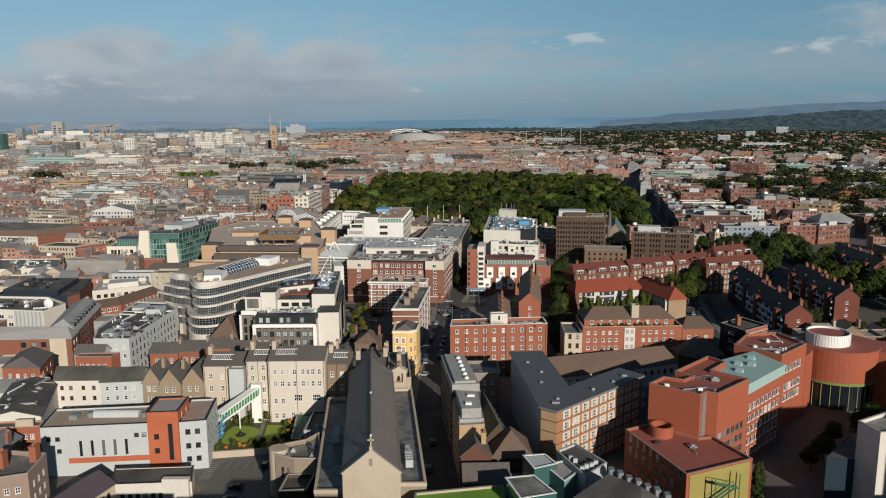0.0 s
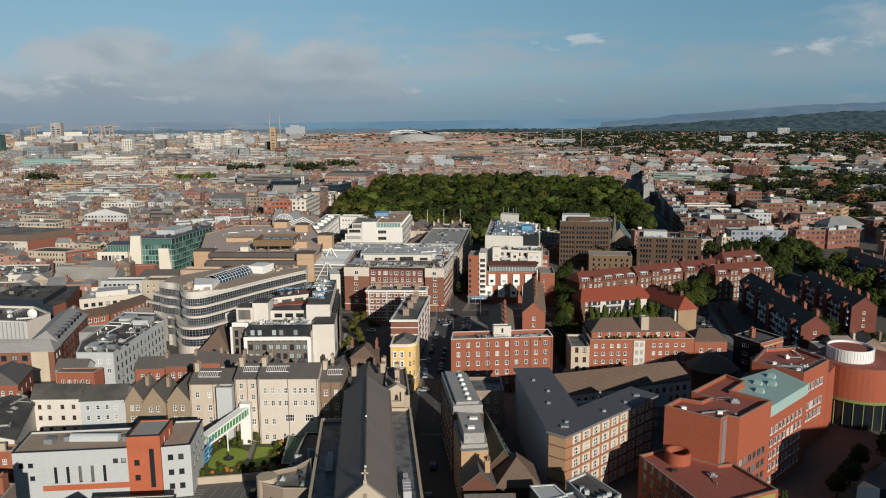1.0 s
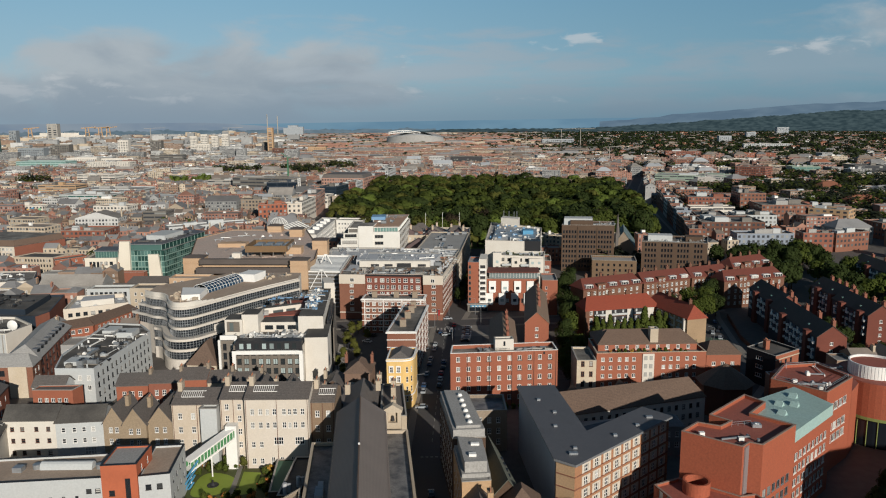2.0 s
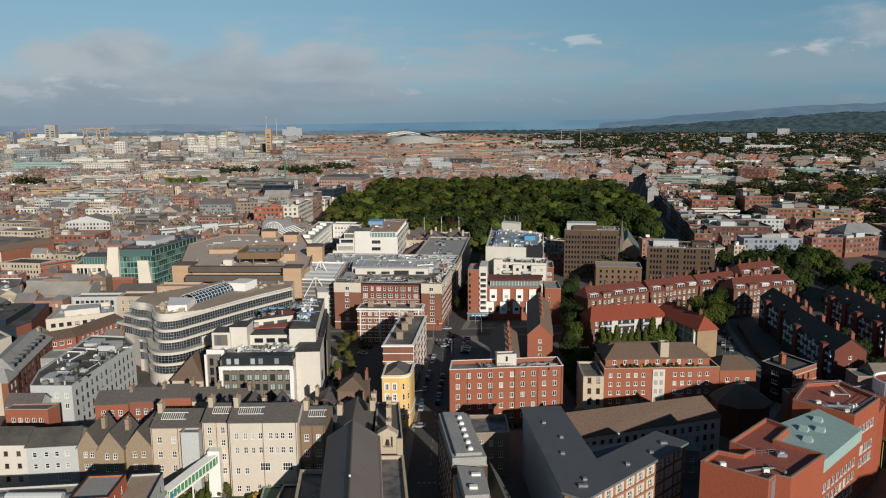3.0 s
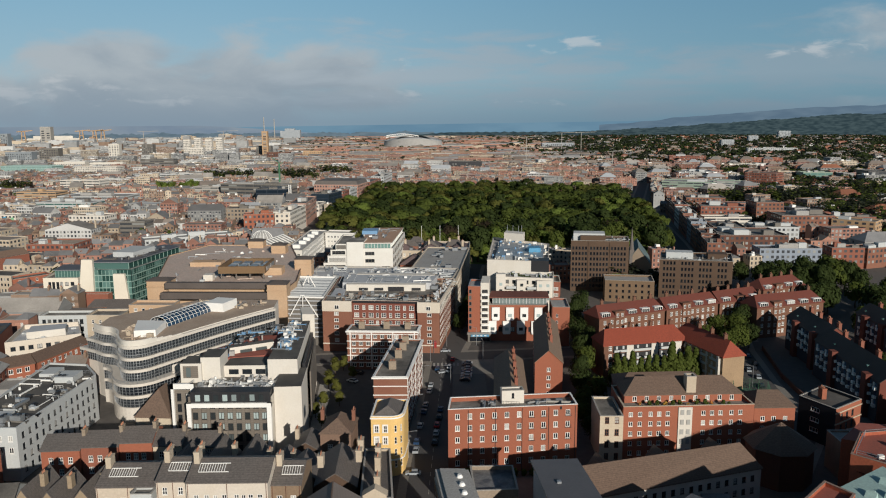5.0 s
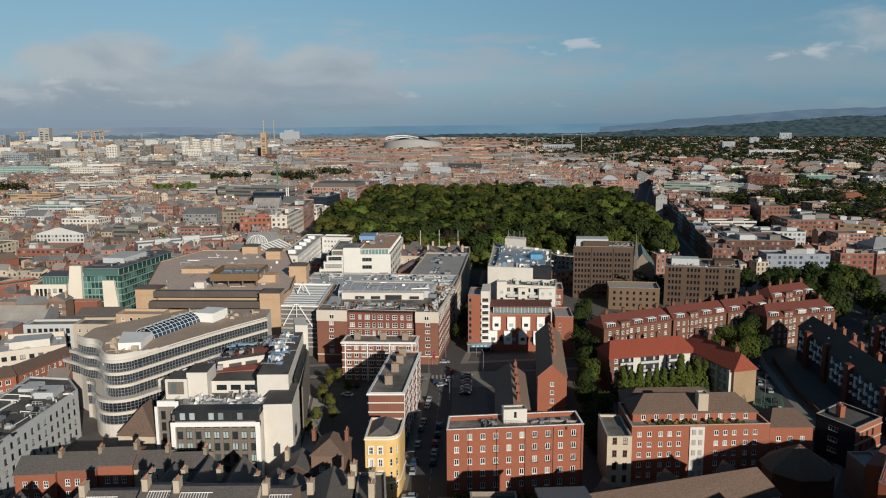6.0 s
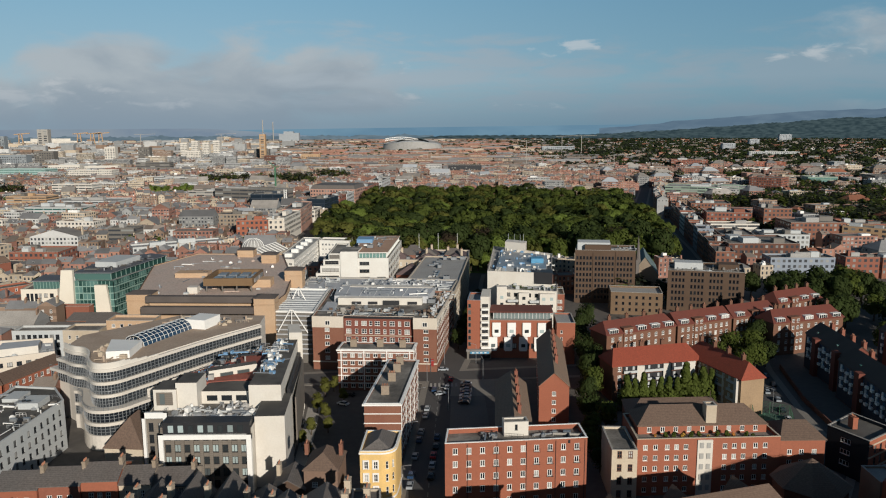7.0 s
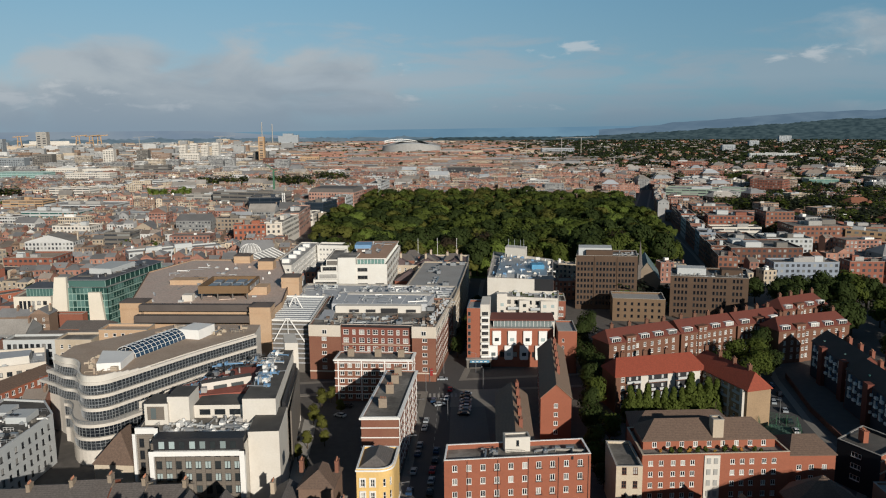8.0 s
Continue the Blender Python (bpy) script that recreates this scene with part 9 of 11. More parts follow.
# blocks of the streets west of the park
plain_block("pale_roof_hall", "wide pale roofed hall with white fascia", (-445, 957), (-364, 950), 40, 13, RENDER_GREY, ZINC, style="ribbon", plant=4)
plain_block("striped_car_park", "tan and brown banded car park with open decks", (-495, 962), (-447, 958), 26, 18, BRICK_TAN, GRAVEL, style="ribbon", storey=3.0, plant=2)
plain_block("green_framed_office", "grey framed office with green glass bands", (-424, 868), (-364, 863), 30, 15, RENDER_GREY, ZINC, GLASS_TEAL, "ribbon", plant=4)
plain_block("teal_far_office", "long far hall with green copper roof", (-800, 1475), (-700, 1462), 36, 21, COPPER, COPPER, GLASS_TEAL, "ribbon", plant=0)
plain_block("grey_cube_building", "dark grey clad cube above the roofs", (-262, 687), (-241, 686), 18, 17, GREYPANEL, FELT, style="ribbon", plant=1)
mural = plain_block("mural_building", "white gabled building with a bright painted wall", (-416, 769), (-391, 767), 14, 14, RENDER_WHITE, SLATE, plant=1)
for i, (col, a, b, z0, z1) in enumerate((("c05a7a", 1, 7, 2, 12), ("d9a441", 6, 12, 5, 11), ("4e93b8", 11, 17, 3, 12.5), ("b8503e", 16, 21, 2, 9), ("7db08a", 19, 24, 6, 12))):
    part("painted_panel", Mesh().face([(-416 + a, 768.6 - a * 0.08 - 0.12 - i * 0.02, z0), (-416 + b, 768.6 - b * 0.08 - 0.12 - i * 0.02, z0 + 1), (-416 + b - 1, 768.6 - b * 0.08 - 0.12 - i * 0.02, z1), (-416 + a + 1, 768.6 - a * 0.08 - 0.12 - i * 0.02, z1 - 1.5)]), surface("mural_paint", rgb(col), spread=0.1), mural)
plain_block("red_brick_store", "red brick store with parapet and small windows", (-284, 583), (-251, 582), 26, 15, BRICK_RED, GRAVEL, plant=5)
plain_block("zinc_roof_arcade", "long pale zinc roofed market building", (-214, 614), (-158, 646), 16, 12.5, RENDER_GREY, ZINC, plant=3)
plain_block("zinc_roof_hall", "broad zinc roofed halls toward the river", (-492, 1314), (-380, 1372), 40, 13, RENDER_GREY, ZINC, style="ribbon", plant=5)
plain_block("white_office", "white rendered office with flat roof", (-330, 742), (-296, 738), 20, 16, RENDER_WHITE, GRAVEL, plant=3)
plain_block("pale_stone_office", "pale stone office with attic", (-196, 760), (-160, 758), 22, 19, STONE, SLATE, plant=4)
plain_block("white_office", "white panelled office above the terraces", (-520, 1120), (-462, 1112), 24, 20, RENDER_WHITE, GRAVEL, style="ribbon", plant=3)
plain_block("grey_office", "grey concrete office with ribbon windows", (-300, 1010), (-250, 1004), 22, 19, CONCRETE, FELT, style="ribbon", plant=3)
plain_block("brown_office", "brown brick office with flat felt roof", (-350, 520), (-318, 520), 22, 15, BRICK_BROWN, GRAVEL, plant=4)
plain_block("white_office", "white far offices in a row", (-640, 1420), (-560, 1412), 26, 22, RENDER_WHITE, GRAVEL, plant=3)
plain_block("grey_office", "grey far office slab", (-610, 1650), (-540, 1645), 22, 24, GREYPANEL, FELT, style="ribbon", plant=2)
# the tall fronts along the park's west side
PINK = surface("pink_render", rgb("b08a7a"), spread=0.12, second=rgb("a27c6c"))
for nm, lab, p, q, d, z, wl, rf, st_ in (
    ("brick_town_house", "orange brick street front with slate roof", (-164, 705), (-139, 710), 15, 20, BRICK_ORANGE, SLATE, "grid"),
    ("cream_town_house", "cream stone street front with flat roof", (-138.6, 710), (-126.6, 712), 15, 20, STONE_CREAM, FELT, "grid"),
    ("white_town_house", "tall white rendered front facing the park", (-126, 714), (-122, 770), 15, 21, RENDER_WHITE, FELT, "grid"),
    ("pink_town_house", "long pink rendered front facing the park", (-122, 772), (-123, 842), 17, 22, PINK, SLATE, "grid"),
    ("white_town_house", "low white front beside the park gate", (-121, 846), (-118.6, 877), 14, 13, RENDER_WHITE, FELT, "grid"),
    ("dark_office", "dark glazed office front facing the park", (-116, 882), (-106.4, 921), 20, 20.5, NAVY_CLAD, FELT, "curtain"),
    ("brick_town_house", "red brick front facing the park", (-105, 925), (-101, 951), 18, 19.6, BRICK_RED, SLATE, "grid"),
    ("white_town_house", "pale rendered front facing the park", (-100.4, 954), (-96, 988), 18, 19, RENDER_GREY, FELT, "grid"),
    ("hotel_building", "broad pink and cream hotel front facing the park", (-95, 992), (-87, 1040), 56, 21, PINK, FELT_DARK, "grid"),
    ("brick_town_house", "red brick terrace front past the hotel", (-85, 1046), (-75, 1112), 18, 20, BRICK_RED, SLATE, "grid"),
    ("grey_town_house", "grey rendered gabled front past the hotel", (-72, 1120), (-64, 1195), 18, 22, RENDER_GREY, SLATE, "grid"),
    ("dark_glass_office", "unfinished office with dark blue glass floors", (-205, 928), (-168, 930), 32, 22, NAVY_CLAD, FELT, "curtain"),
    ("grey_roof_office", "long grey office roof above the streets", (-262, 990), (-176, 962), 26, 24, GREYPANEL, ZINC, "ribbon")):
    ob = plain_block(nm, lab, p, q, d, z, wl, rf, NAVY if st_ == "curtain" else None, st_, 3.4, 4.2, plant=4)
    if nm == "hotel_building":
        base_ = [(-95.4, 992), (-87.4, 1040), (-142, 1050), (-150, 1002)]
        m = Mesh()
        for k in range(4):
            a, b, c, d_ = base_[k], base_[(k + 1) % 4], inset(base_, 2.0)[(k + 1) % 4], inset(base_, 2.0)[k]
            m.face([(*a, 21.2), (*b, 21.2), (*c, 25.6), (*d_, 25.6)])
        m.face([(*p_, 25.6) for p_ in inset(base_, 2.0)])
        part("mansard", m, SLATE, ob, "dark mansard roof of the hotel")
mast = thing("lattice_mast", (-166, 926, 0), "white lattice lift mast beside an unfinished office", "mast")
for dx, dy in ((0, 0), (2.4, 0), (2.4, 2.4), (0, 2.4)):
    part("leg", Mesh().box(-167.2 + dx, -166.8 + dx, 924.8 + dy, 925.2 + dy, 0, 27), WHITE, mast)
br = Mesh()
for k in range(11):
    br.bar((-167, 924.9, 2.4 * k), (-164.6, 924.9, 2.4 * k + 2.4), 0.25).bar((-167, 924.9, 2.4 * k + 2.4), (-164.6, 924.9, 2.4 * k + 2.4), 0.25)
part("bracing", br, WHITE, mast)
gcr = thing("green_crane", (-212, 1100, 0), "green luffing crane above the roofs", "crane")
part("mast", Mesh().box(-213, -211, 1099, 1101, 0, 42), GREENPAINT, gcr)
part("jib", Mesh().bar((-211, 1100, 42), (-221, 1100, 50), 1.0), GREENPAINT, gcr)
part("counter_jib", Mesh().bar((-212, 1100, 42), (-207, 1100, 43), 1.2), GREENPAINT, gcr)

# ---- the town: terraces and blocks filling the plots round the larger buildings ----
rng = random.Random(7)
GX0, GY0, GS = -1200, 60, 2.0
occ = np.zeros((1200, 900), bool)


def cell(x, y):
    return int((x - GX0) / GS), int((y - GY0) / GS)


def fill_poly(poly, grow=0.0):
    xs, ys = [p[0] for p in poly], [p[1] for p in poly]
    i0, j0 = cell(min(xs) - grow, min(ys) - grow)
    i1, j1 = cell(max(xs) + grow, max(ys) + grow)
    i0, j0, i1, j1 = max(0, i0), max(0, j0), min(occ.shape[0] - 1, i1), min(occ.shape[1] - 1, j1)
    if i1 < i0 or j1 < j0:
        return
    X, Y = np.meshgrid(GX0 + (np.arange(i0, i1 + 1) + 0.5) * GS, GY0 + (np.arange(j0, j1 + 1) + 0.5) * GS, indexing="ij")
    inside = np.zeros(X.shape, bool)
    k = len(poly)
    near = np.zeros(X.shape, bool)
    for a in range(k):
        (x0, y0), (x1, y1) = poly[a][:2], poly[(a + 1) % k][:2]
        crosses = ((y0 > Y) != (y1 > Y)) & (X < (x1 - x0) * (Y - y0) / ((y1 - y0) or 1e-9) + x0)
        inside ^= crosses
        if grow:
            L2 = (x1 - x0) ** 2 + (y1 - y0) ** 2 + 1e-9
            t = np.clip(((X - x0) * (x1 - x0) + (Y - y0) * (y1 - y0)) / L2, 0, 1)
            near |= (X - x0 - t * (x1 - x0)) ** 2 + (Y - y0 - t * (y1 - y0)) ** 2 < grow**2
    occ[i0 : i1 + 1, j0 : j1 + 1] |= inside | near


for poly in TAKEN:
    fill_poly(poly, 1.5)
for line, w in STREETS:
    fill_poly(band(line, w + 6))
fill_poly(PARK, 14)
for open_ground in ([(-75, 150), (-42, 150), (-42, 214), (-75, 214)], [(2, 270), (33, 270), (36, 364), (2, 364)], [(-44, 276), (-20, 276), (-20, 366), (-48, 366)],
                    [(40, 282), (64, 282), (66, 366), (48, 372)], [(62, 308), (100, 308), (98, 344), (62, 338)], [(84, 282), (134, 270), (134, 330), (96, 320)],
                    [(66, 150), (100, 156), (140, 200), (100, 200)], [(-18, 222), (8, 222), (8, 262), (-10, 262)], [(58, 384), (150, 420), (152, 462), (118, 482), (64, 488)],
                    [(112, 340), (150, 300), (260, 300), (260, 420), (190, 420)], [(150, 420), (260, 420), (280, 500), (170, 540)], [(14, 196), (22, 196), (22, 226), (8, 226)], [(-384, 955), (-300, 950), (-300, 1004), (-384, 1006)], [(-380, 1290), (-180, 1280), (-180, 1340), (-380, 1345)],
                    [(310, 885), (560, 865), (560, 930), (310, 935)], [(-606, 1096), (-560, 1096), (-560, 1140), (-606, 1140)], [(-116, 196), (-84, 196), (-84, 219), (-116, 219)], [(0, 222), (46, 222), (46, 262), (0, 262)], [(40, 238), (106, 244), (106, 268), (44, 264)]):
    fill_poly(open_ground)


def free(x0, y0, c, s, w, d):
    for u in (0.3, w * 0.33, w * 0.66, w - 0.3):
        for v in (0.3, d * 0.5, d - 0.3):
            i, j = cell(x0 + c * u - s * v, y0 + s * u + c * v)
            if not (0 <= i < occ.shape[0] and 0 <= j < occ.shape[1]) or occ[i, j]:
                return False
    return True


WALLS = [surface("town_red_brick", rgb("8f685a"), rand=0.28, island=True, spread=0.2), surface("town_brown_brick", rgb("86705f"), rand=0.3, island=True, spread=0.2),
         surface("town_stone", rgb("b3a48f"), rand=0.25, island=True, spread=0.18), surface("town_white", rgb("bdbcb8"), rand=0.14, island=True, spread=0.12),
         surface("town_grey", rgb("90908e"), rand=0.25, island=True, spread=0.15), surface("town_orange_brick", rgb("9c7362"), rand=0.22, island=True, spread=0.18)]
ROOFS = [surface("town_slate", rgb("7b7a79"), rand=0.4, island=True, spread=0.2), surface("town_brown_roof", rgb("82776d"), rand=0.35, island=True, spread=0.2),
         surface("town_felt", rgb("98928a"), rand=0.4, island=True, spread=0.25), surface("town_zinc", rgb("a3a6a8"), rand=0.25, island=True, spread=0.15),
         surface("town_red_roof", rgb("8d5c46"), rand=0.3, island=True, spread=0.2)]
TOWN_MATS = WALLS + ROOFS + [GLASS_FAR, WHITE]
NWALL, ROOF0, PANE, TRIM = len(WALLS), len(WALLS), len(WALLS) + len(ROOFS), len(WALLS) + len(ROOFS) + 1
WALL_PICK = [0, 0, 0, 0, 1, 1, 1, 1, 2, 2, 3, 4, 5, 5, 5]
ROOF_PICK = [0, 0, 0, 0, 1, 1, 2, 2, 3, 4]


def far_house(m, x0, y0, ang, w, d, h, wall, roof, kind, windows=True, stacks=True):
    """One plain house in a joined mesh, its walls and its roof each in one piece."""
    c, s = math.cos(ang), math.sin(ang)

    def P(u, v, z):
        return (x0 + c * u - s * v, y0 + s * u + c * v, z)

    n = len(m.v)
    m.v += [P(0, 0, 0), P(w, 0, 0), P(w, d, 0), P(0, d, 0), P(0, 0, h), P(w, 0, h), P(w, d, h), P(0, d, h)]
    m.f += [(n, n + 1, n + 5, n + 4), (n + 1, n + 2, n + 6, n + 5), (n + 2, n + 3, n + 7, n + 6), (n + 3, n, n + 4, n + 7)]
    m.m += [wall] * 4
    n = len(m.v)
    if kind == "gable":
        r = h + min(w, d) * rng.uniform(0.26, 0.38)
        o = 0.25
        if rng.random() < 0.8:
            m.v += [P(0, -o, h - 0.1), P(w, -o, h - 0.1), P(w, d + o, h - 0.1), P(0, d + o, h - 0.1), P(0, d / 2, r), P(w, d / 2, r)]
            m.f += [(n, n + 1, n + 5, n + 4), (n + 2, n + 3, n + 4, n + 5)]
            m.m += [roof] * 2
            k = len(m.v)
            m.v += [P(0, 0, h), P(0, d, h), P(0, d / 2, r - 0.1), P(w, 0, h), P(w, d, h), P(w, d / 2, r - 0.1)]
            m.f += [(k + 1, k, k + 2), (k + 3, k + 4, k + 5)]
        else:
            m.v += [P(-o, 0, h - 0.1), P(-o, d, h - 0.1), P(w + o, d, h - 0.1), P(w + o, 0, h - 0.1), P(w / 2, 0, r), P(w / 2, d, r)]
            m.f += [(n + 1, n, n + 4, n + 5), (n + 3, n + 2, n + 5, n + 4)]
            m.m += [roof] * 2
            k = len(m.v)
            m.v += [P(0, 0, h), P(w, 0, h), P(w / 2, 0, r - 0.1), P(0, d, h), P(w, d, h), P(w / 2, d, r - 0.1)]
            m.f += [(k, k + 1, k + 2), (k + 4, k + 3, k + 5)]
        m.m += [wall] * 2
        top = r
    elif kind == "hip":
        r = h + min(w, d) * 0.3
        q = min(w, d) * 0.4
        m.v += [P(-0.3, -0.3, h), P(w + 0.3, -0.3, h), P(w + 0.3, d + 0.3, h), P(-0.3, d + 0.3, h)]
        m.v += [P(q, d / 2, r), P(w - q, d / 2, r)] if w >= d else [P(w / 2, q, r), P(w / 2, d - q, r)]
        m.f += [(n, n + 1, n + 5, n + 4), (n + 1, n + 2, n + 5), (n + 2, n + 3, n + 4, n + 5), (n + 3, n, n + 4)] if w >= d else [(n, n + 1, n + 4), (n + 1, n + 2, n + 5, n + 4), (n + 2, n + 3, n + 5), (n + 3, n, n + 4, n + 5)]
        m.m += [roof] * 4
        top = r
    else:
        m.v += [P(0.35, 0.35, h - 0.5), P(w - 0.35, 0.35, h - 0.5), P(w - 0.35, d - 0.35, h - 0.5), P(0.35, d - 0.35, h - 0.5)]
        m.v += [P(0.35, 0.35, h), P(w - 0.35, 0.35, h), P(w - 0.35, d - 0.35, h), P(0.35, d - 0.35, h)]
        m.v += [P(0, 0, h), P(w, 0, h), P(w, d, h), P(0, d, h)]
        m.f += [(n, n + 1, n + 2, n + 3)] + [(n + (i + 1) % 4, n + i, n + 4 + i, n + 4 + (i + 1) % 4) for i in range(4)]
        m.m += [roof] + [wall] * 4
        m.f += [(n + 8 + i, n + 8 + (i + 1) % 4, n + 4 + (i + 1) % 4, n + 4 + i) for i in range(4)]
        m.m += [TRIM if rng.random() < (0.4 if kind == "flat" else 0.15) else wall] * 4
        top = h + 0.8
        for _ in range(rng.randint(0, 3) if kind == "flat" else 0):
            bu, bv, bw, bd = rng.uniform(1, w * 0.6), rng.uniform(1, d * 0.6), rng.uniform(1, w * 0.3), rng.uniform(1, d * 0.3)
            at = Matrix.Translation(P(bu, bv, h - 0.5)) @ Matrix.Rotation(ang, 4, "Z")
            m.box(0, bw, 0, bd, 0, rng.uniform(1, 2.6), rng.choice([wall, ROOF0 + 3, TRIM, ROOF0 + 2]), at, False)
    if stacks and kind in ("gable", "parapet") and rng.random() < 0.85:
        for u in ([0.1, w - 0.9] if rng.random() < 0.5 else [w - 0.9]):
            at = Matrix.Translation(P(u, d * rng.uniform(0.3, 0.6), 0)) @ Matrix.Rotation(ang, 4, "Z")
            m.box(0, 0.8, 0, rng.uniform(1.2, 2.2), h, top + rng.uniform(0.8, 1.6), rng.choice([0, 1, 2]), at, False)
    if windows and kind in ("gable", "parapet") and w < 12 and rng.random() < 0.55:
        at = Matrix.Translation(P(rng.uniform(0.2, w * 0.4), d, 0)) @ Matrix.Rotation(ang, 4, "Z")
        m.box(0, w * 0.5, -0.1, rng.uniform(2.5, 5), 0, h * rng.uniform(0.6, 1.02), rng.choice([wall, wall, 2, 3]), at, False)
    if windows and kind == "gable" and rng.random() < 0.4:
        at = Matrix.Translation(P(w * rng.uniform(0.15, 0.6), d * 0.16, 0)) @ Matrix.Rotation(ang, 4, "Z")
        if rng.random() < 0.5:
            m.box(0, 1.4, 0, 2.2, h - 0.2, h + 1.6, rng.choice([TRIM, wall, roof]), at, False)
            m.box(0.2, 1.2, -0.06, 0.0, h + 0.3, h + 1.3, PANE, at, False)
        else:
            m.box(0, 1.0, 0, 1.2, h + 0.3, h + 1.15, PANE, at, False)
    if windows:
        floors = max(1, int((h - 0.6) / 3.0))
        cols = max(1, int(w / rng.uniform(2.1, 2.9)))
        ww, wh_ = rng.uniform(0.95, 1.25), rng.uniform(1.4, 1.8)
        if w > 16:
            ww = rng.uniform(1.4, 2.2)
        for f in range(floors):
            z = h - 0.6 - (f + 1) * 3.0 + 0.9
            if z < 0.5:
                break
            for i in range(cols):
                u = w * (i + 0.5) / cols
                m.face([P(u - ww / 2, -0.06, z), P(u + ww / 2, -0.06, z), P(u + ww / 2, -0.06, z + wh_), P(u - ww / 2, -0.06, z + wh_)], PANE)
                if rng.random() < 0.5:
                    m.face([P(u - ww / 2 - 0.1, -0.1, z - 0.15), P(u + ww / 2 + 0.1, -0.1, z - 0.15), P(u + ww / 2 + 0.1, -0.08, z), P(u - ww / 2 - 0.1, -0.08, z)], TRIM)
            side = s > 0.05
            if w > 14 or rng.random() < 0.3:
                for i in range(int(d / 3.2)):
                    v = d * (i + 0.5) / int(d / 3.2)
                    uu = w + 0.06 if not side else -0.06
                    q = [P(uu, v - ww / 2, z), P(uu, v + ww / 2, z), P(uu, v + ww / 2, z + wh_), P(uu, v - ww / 2, z + wh_)]
                    m.face(q if not side else q[::-1], PANE)


def near_house(x0, y0, ang, w, d, h, wall, roof, kind):
    """A house of the near streets as a thing of its own, with parts."""
    c, s = math.cos(ang), math.sin(ang)
    poly = [(x0 + c * u - s * v, y0 + s * u + c * v) for u, v in ((0, 0), (w, 0), (w, d), (0, d))]
    names = {0: "red brick", 1: "brown brick", 2: "stone coloured", 3: "white rendered", 4: "grey rendered", 5: "orange brick"}
    rn = {0: "slate", 1: "brown tiled", 2: "felt", 3: "zinc", 4: "red tiled"}
    cols = max(1, int(w / 3.0))
    spec = {0: [W(cols, max(0.9, h - 3.1 * int((h - 1) / 3.1) - 0.2), 3.1, max(1, int((h - 1) / 3.1)), 1.1, 1.6, rng.choice(["cross", "sash"]), 0.6)]}
    if kind in ("flat", "parapet"):
        ob = block("infill_building", f"{names[wall]} infill building with flat {rn[roof]} roof", "building", poly, h, WALLS[wall], spec, roof=ROOFS[roof], par=0.5, group="near infill", take=False)
    else:
        q = [((w - 0.6) * c - s * d * 0.4 + x0, (w - 0.6) * s + c * d * 0.4 + y0, h + min(w, d) * 0.3 + 1.4, 0.8, 1.8, 3)]
        ob = house("town_house", f"{names[wall]} town house with {rn[roof]} roof", "house", poly, h, h + min(w, d) * 0.32, WALLS[wall], ROOFS[roof], spec, hip=2.5 if kind == "hip" else 0.0, along=0 if rng.random() < 0.7 else 1, group="near terraces", take=False, over=0.25,
                   chim=q if kind == "gable" else (), chim_mat=WALLS[rng.choice([0, 1, 2])])
    return ob


def in_view(x, y, slack=14):
    return y > 150 and abs(x + 1) < 0.585 * (y + 14) + slack


nears, town = 0, [Mesh() for _ in range(4)]


def terrace(p, q, d, h, walls, roofs, kinds=("gable",), wmin=6.0, wmax=9.0):
    """Attached houses from p to q, their fronts to the right-hand side of that way."""
    u = Vector(q) - Vector(p)
    L = u.length
    ang = math.atan2(u.y, u.x)
    c, s = math.cos(ang), math.sin(ang)
    t = 0.0
    while t < L - wmin:
        w = min(rng.uniform(wmin, wmax), L - t)
        x0, y0 = p[0] + c * t, p[1] + s * t
        dd = d * rng.uniform(0.9, 1.1)
        if free(x0, y0, c, s, w, dd):
            fill_poly([(x0 + c * a - s * b, y0 + s * a + c * b) for a, b in ((0.5, 0.5), (w - 0.5, 0.5), (w - 0.5, dd - 0.5), (0.5, dd - 0.5))])
            far_house(town[min(3, max(0, int((y0 - 300) / 330)))], x0, y0, ang, w, dd, h + rng.uniform(-1.2, 1.2), rng.choice(walls), ROOF0 + rng.choice(roofs), rng.choice(kinds))
        t += w


# tall shaded row on the park's east street, the long brick terraces beyond the park, and those beside it
for a, b in (((232, 860), (206, 690)), ((262, 985), (234, 866)), ((296, 1100), (264, 992)), ((338, 1230), (300, 1108))):
    terrace(a, b, 12, 16, [0, 1, 5, 4], [0, 2, 2], ("flat", "gable", "flat"), 7, 14)
terrace((206, 684), (190, 632), 12, 15, [0, 1, 4], [0, 2], ("flat", "gable"), 7, 12)
for y0, dy, x0, x1 in ((1174, -22, 70, 284), (1200, -22, 60, 290), (1300, -26, 40, 300), (1325, -26, 30, 310), (1432, -36, 30, 342), (1460, -36, 20, 350), (1262, -6, -60, 30)):
    terrace((x0, y0), (x1, y0 + dy), 11, 14.5, [5, 5, 0, 5, 1], [0, 0, 1], ("parapet", "parapet", "parapet", "gable"))
for a, b in (((-150, 1090), (-100, 1085)), ((-175, 1100), (-92, 1320)), ((-118, 735), (-100, 860)), ((-104, 865), (-86, 1080)), ((-150, 1020), (-112, 1010))):
    terrace(a, b, 12, 16, [5, 0, 2, 3, 5], [0, 0, 1, 2], ("parapet", "parapet", "gable", "flat"), 6, 11)
CELL = 300
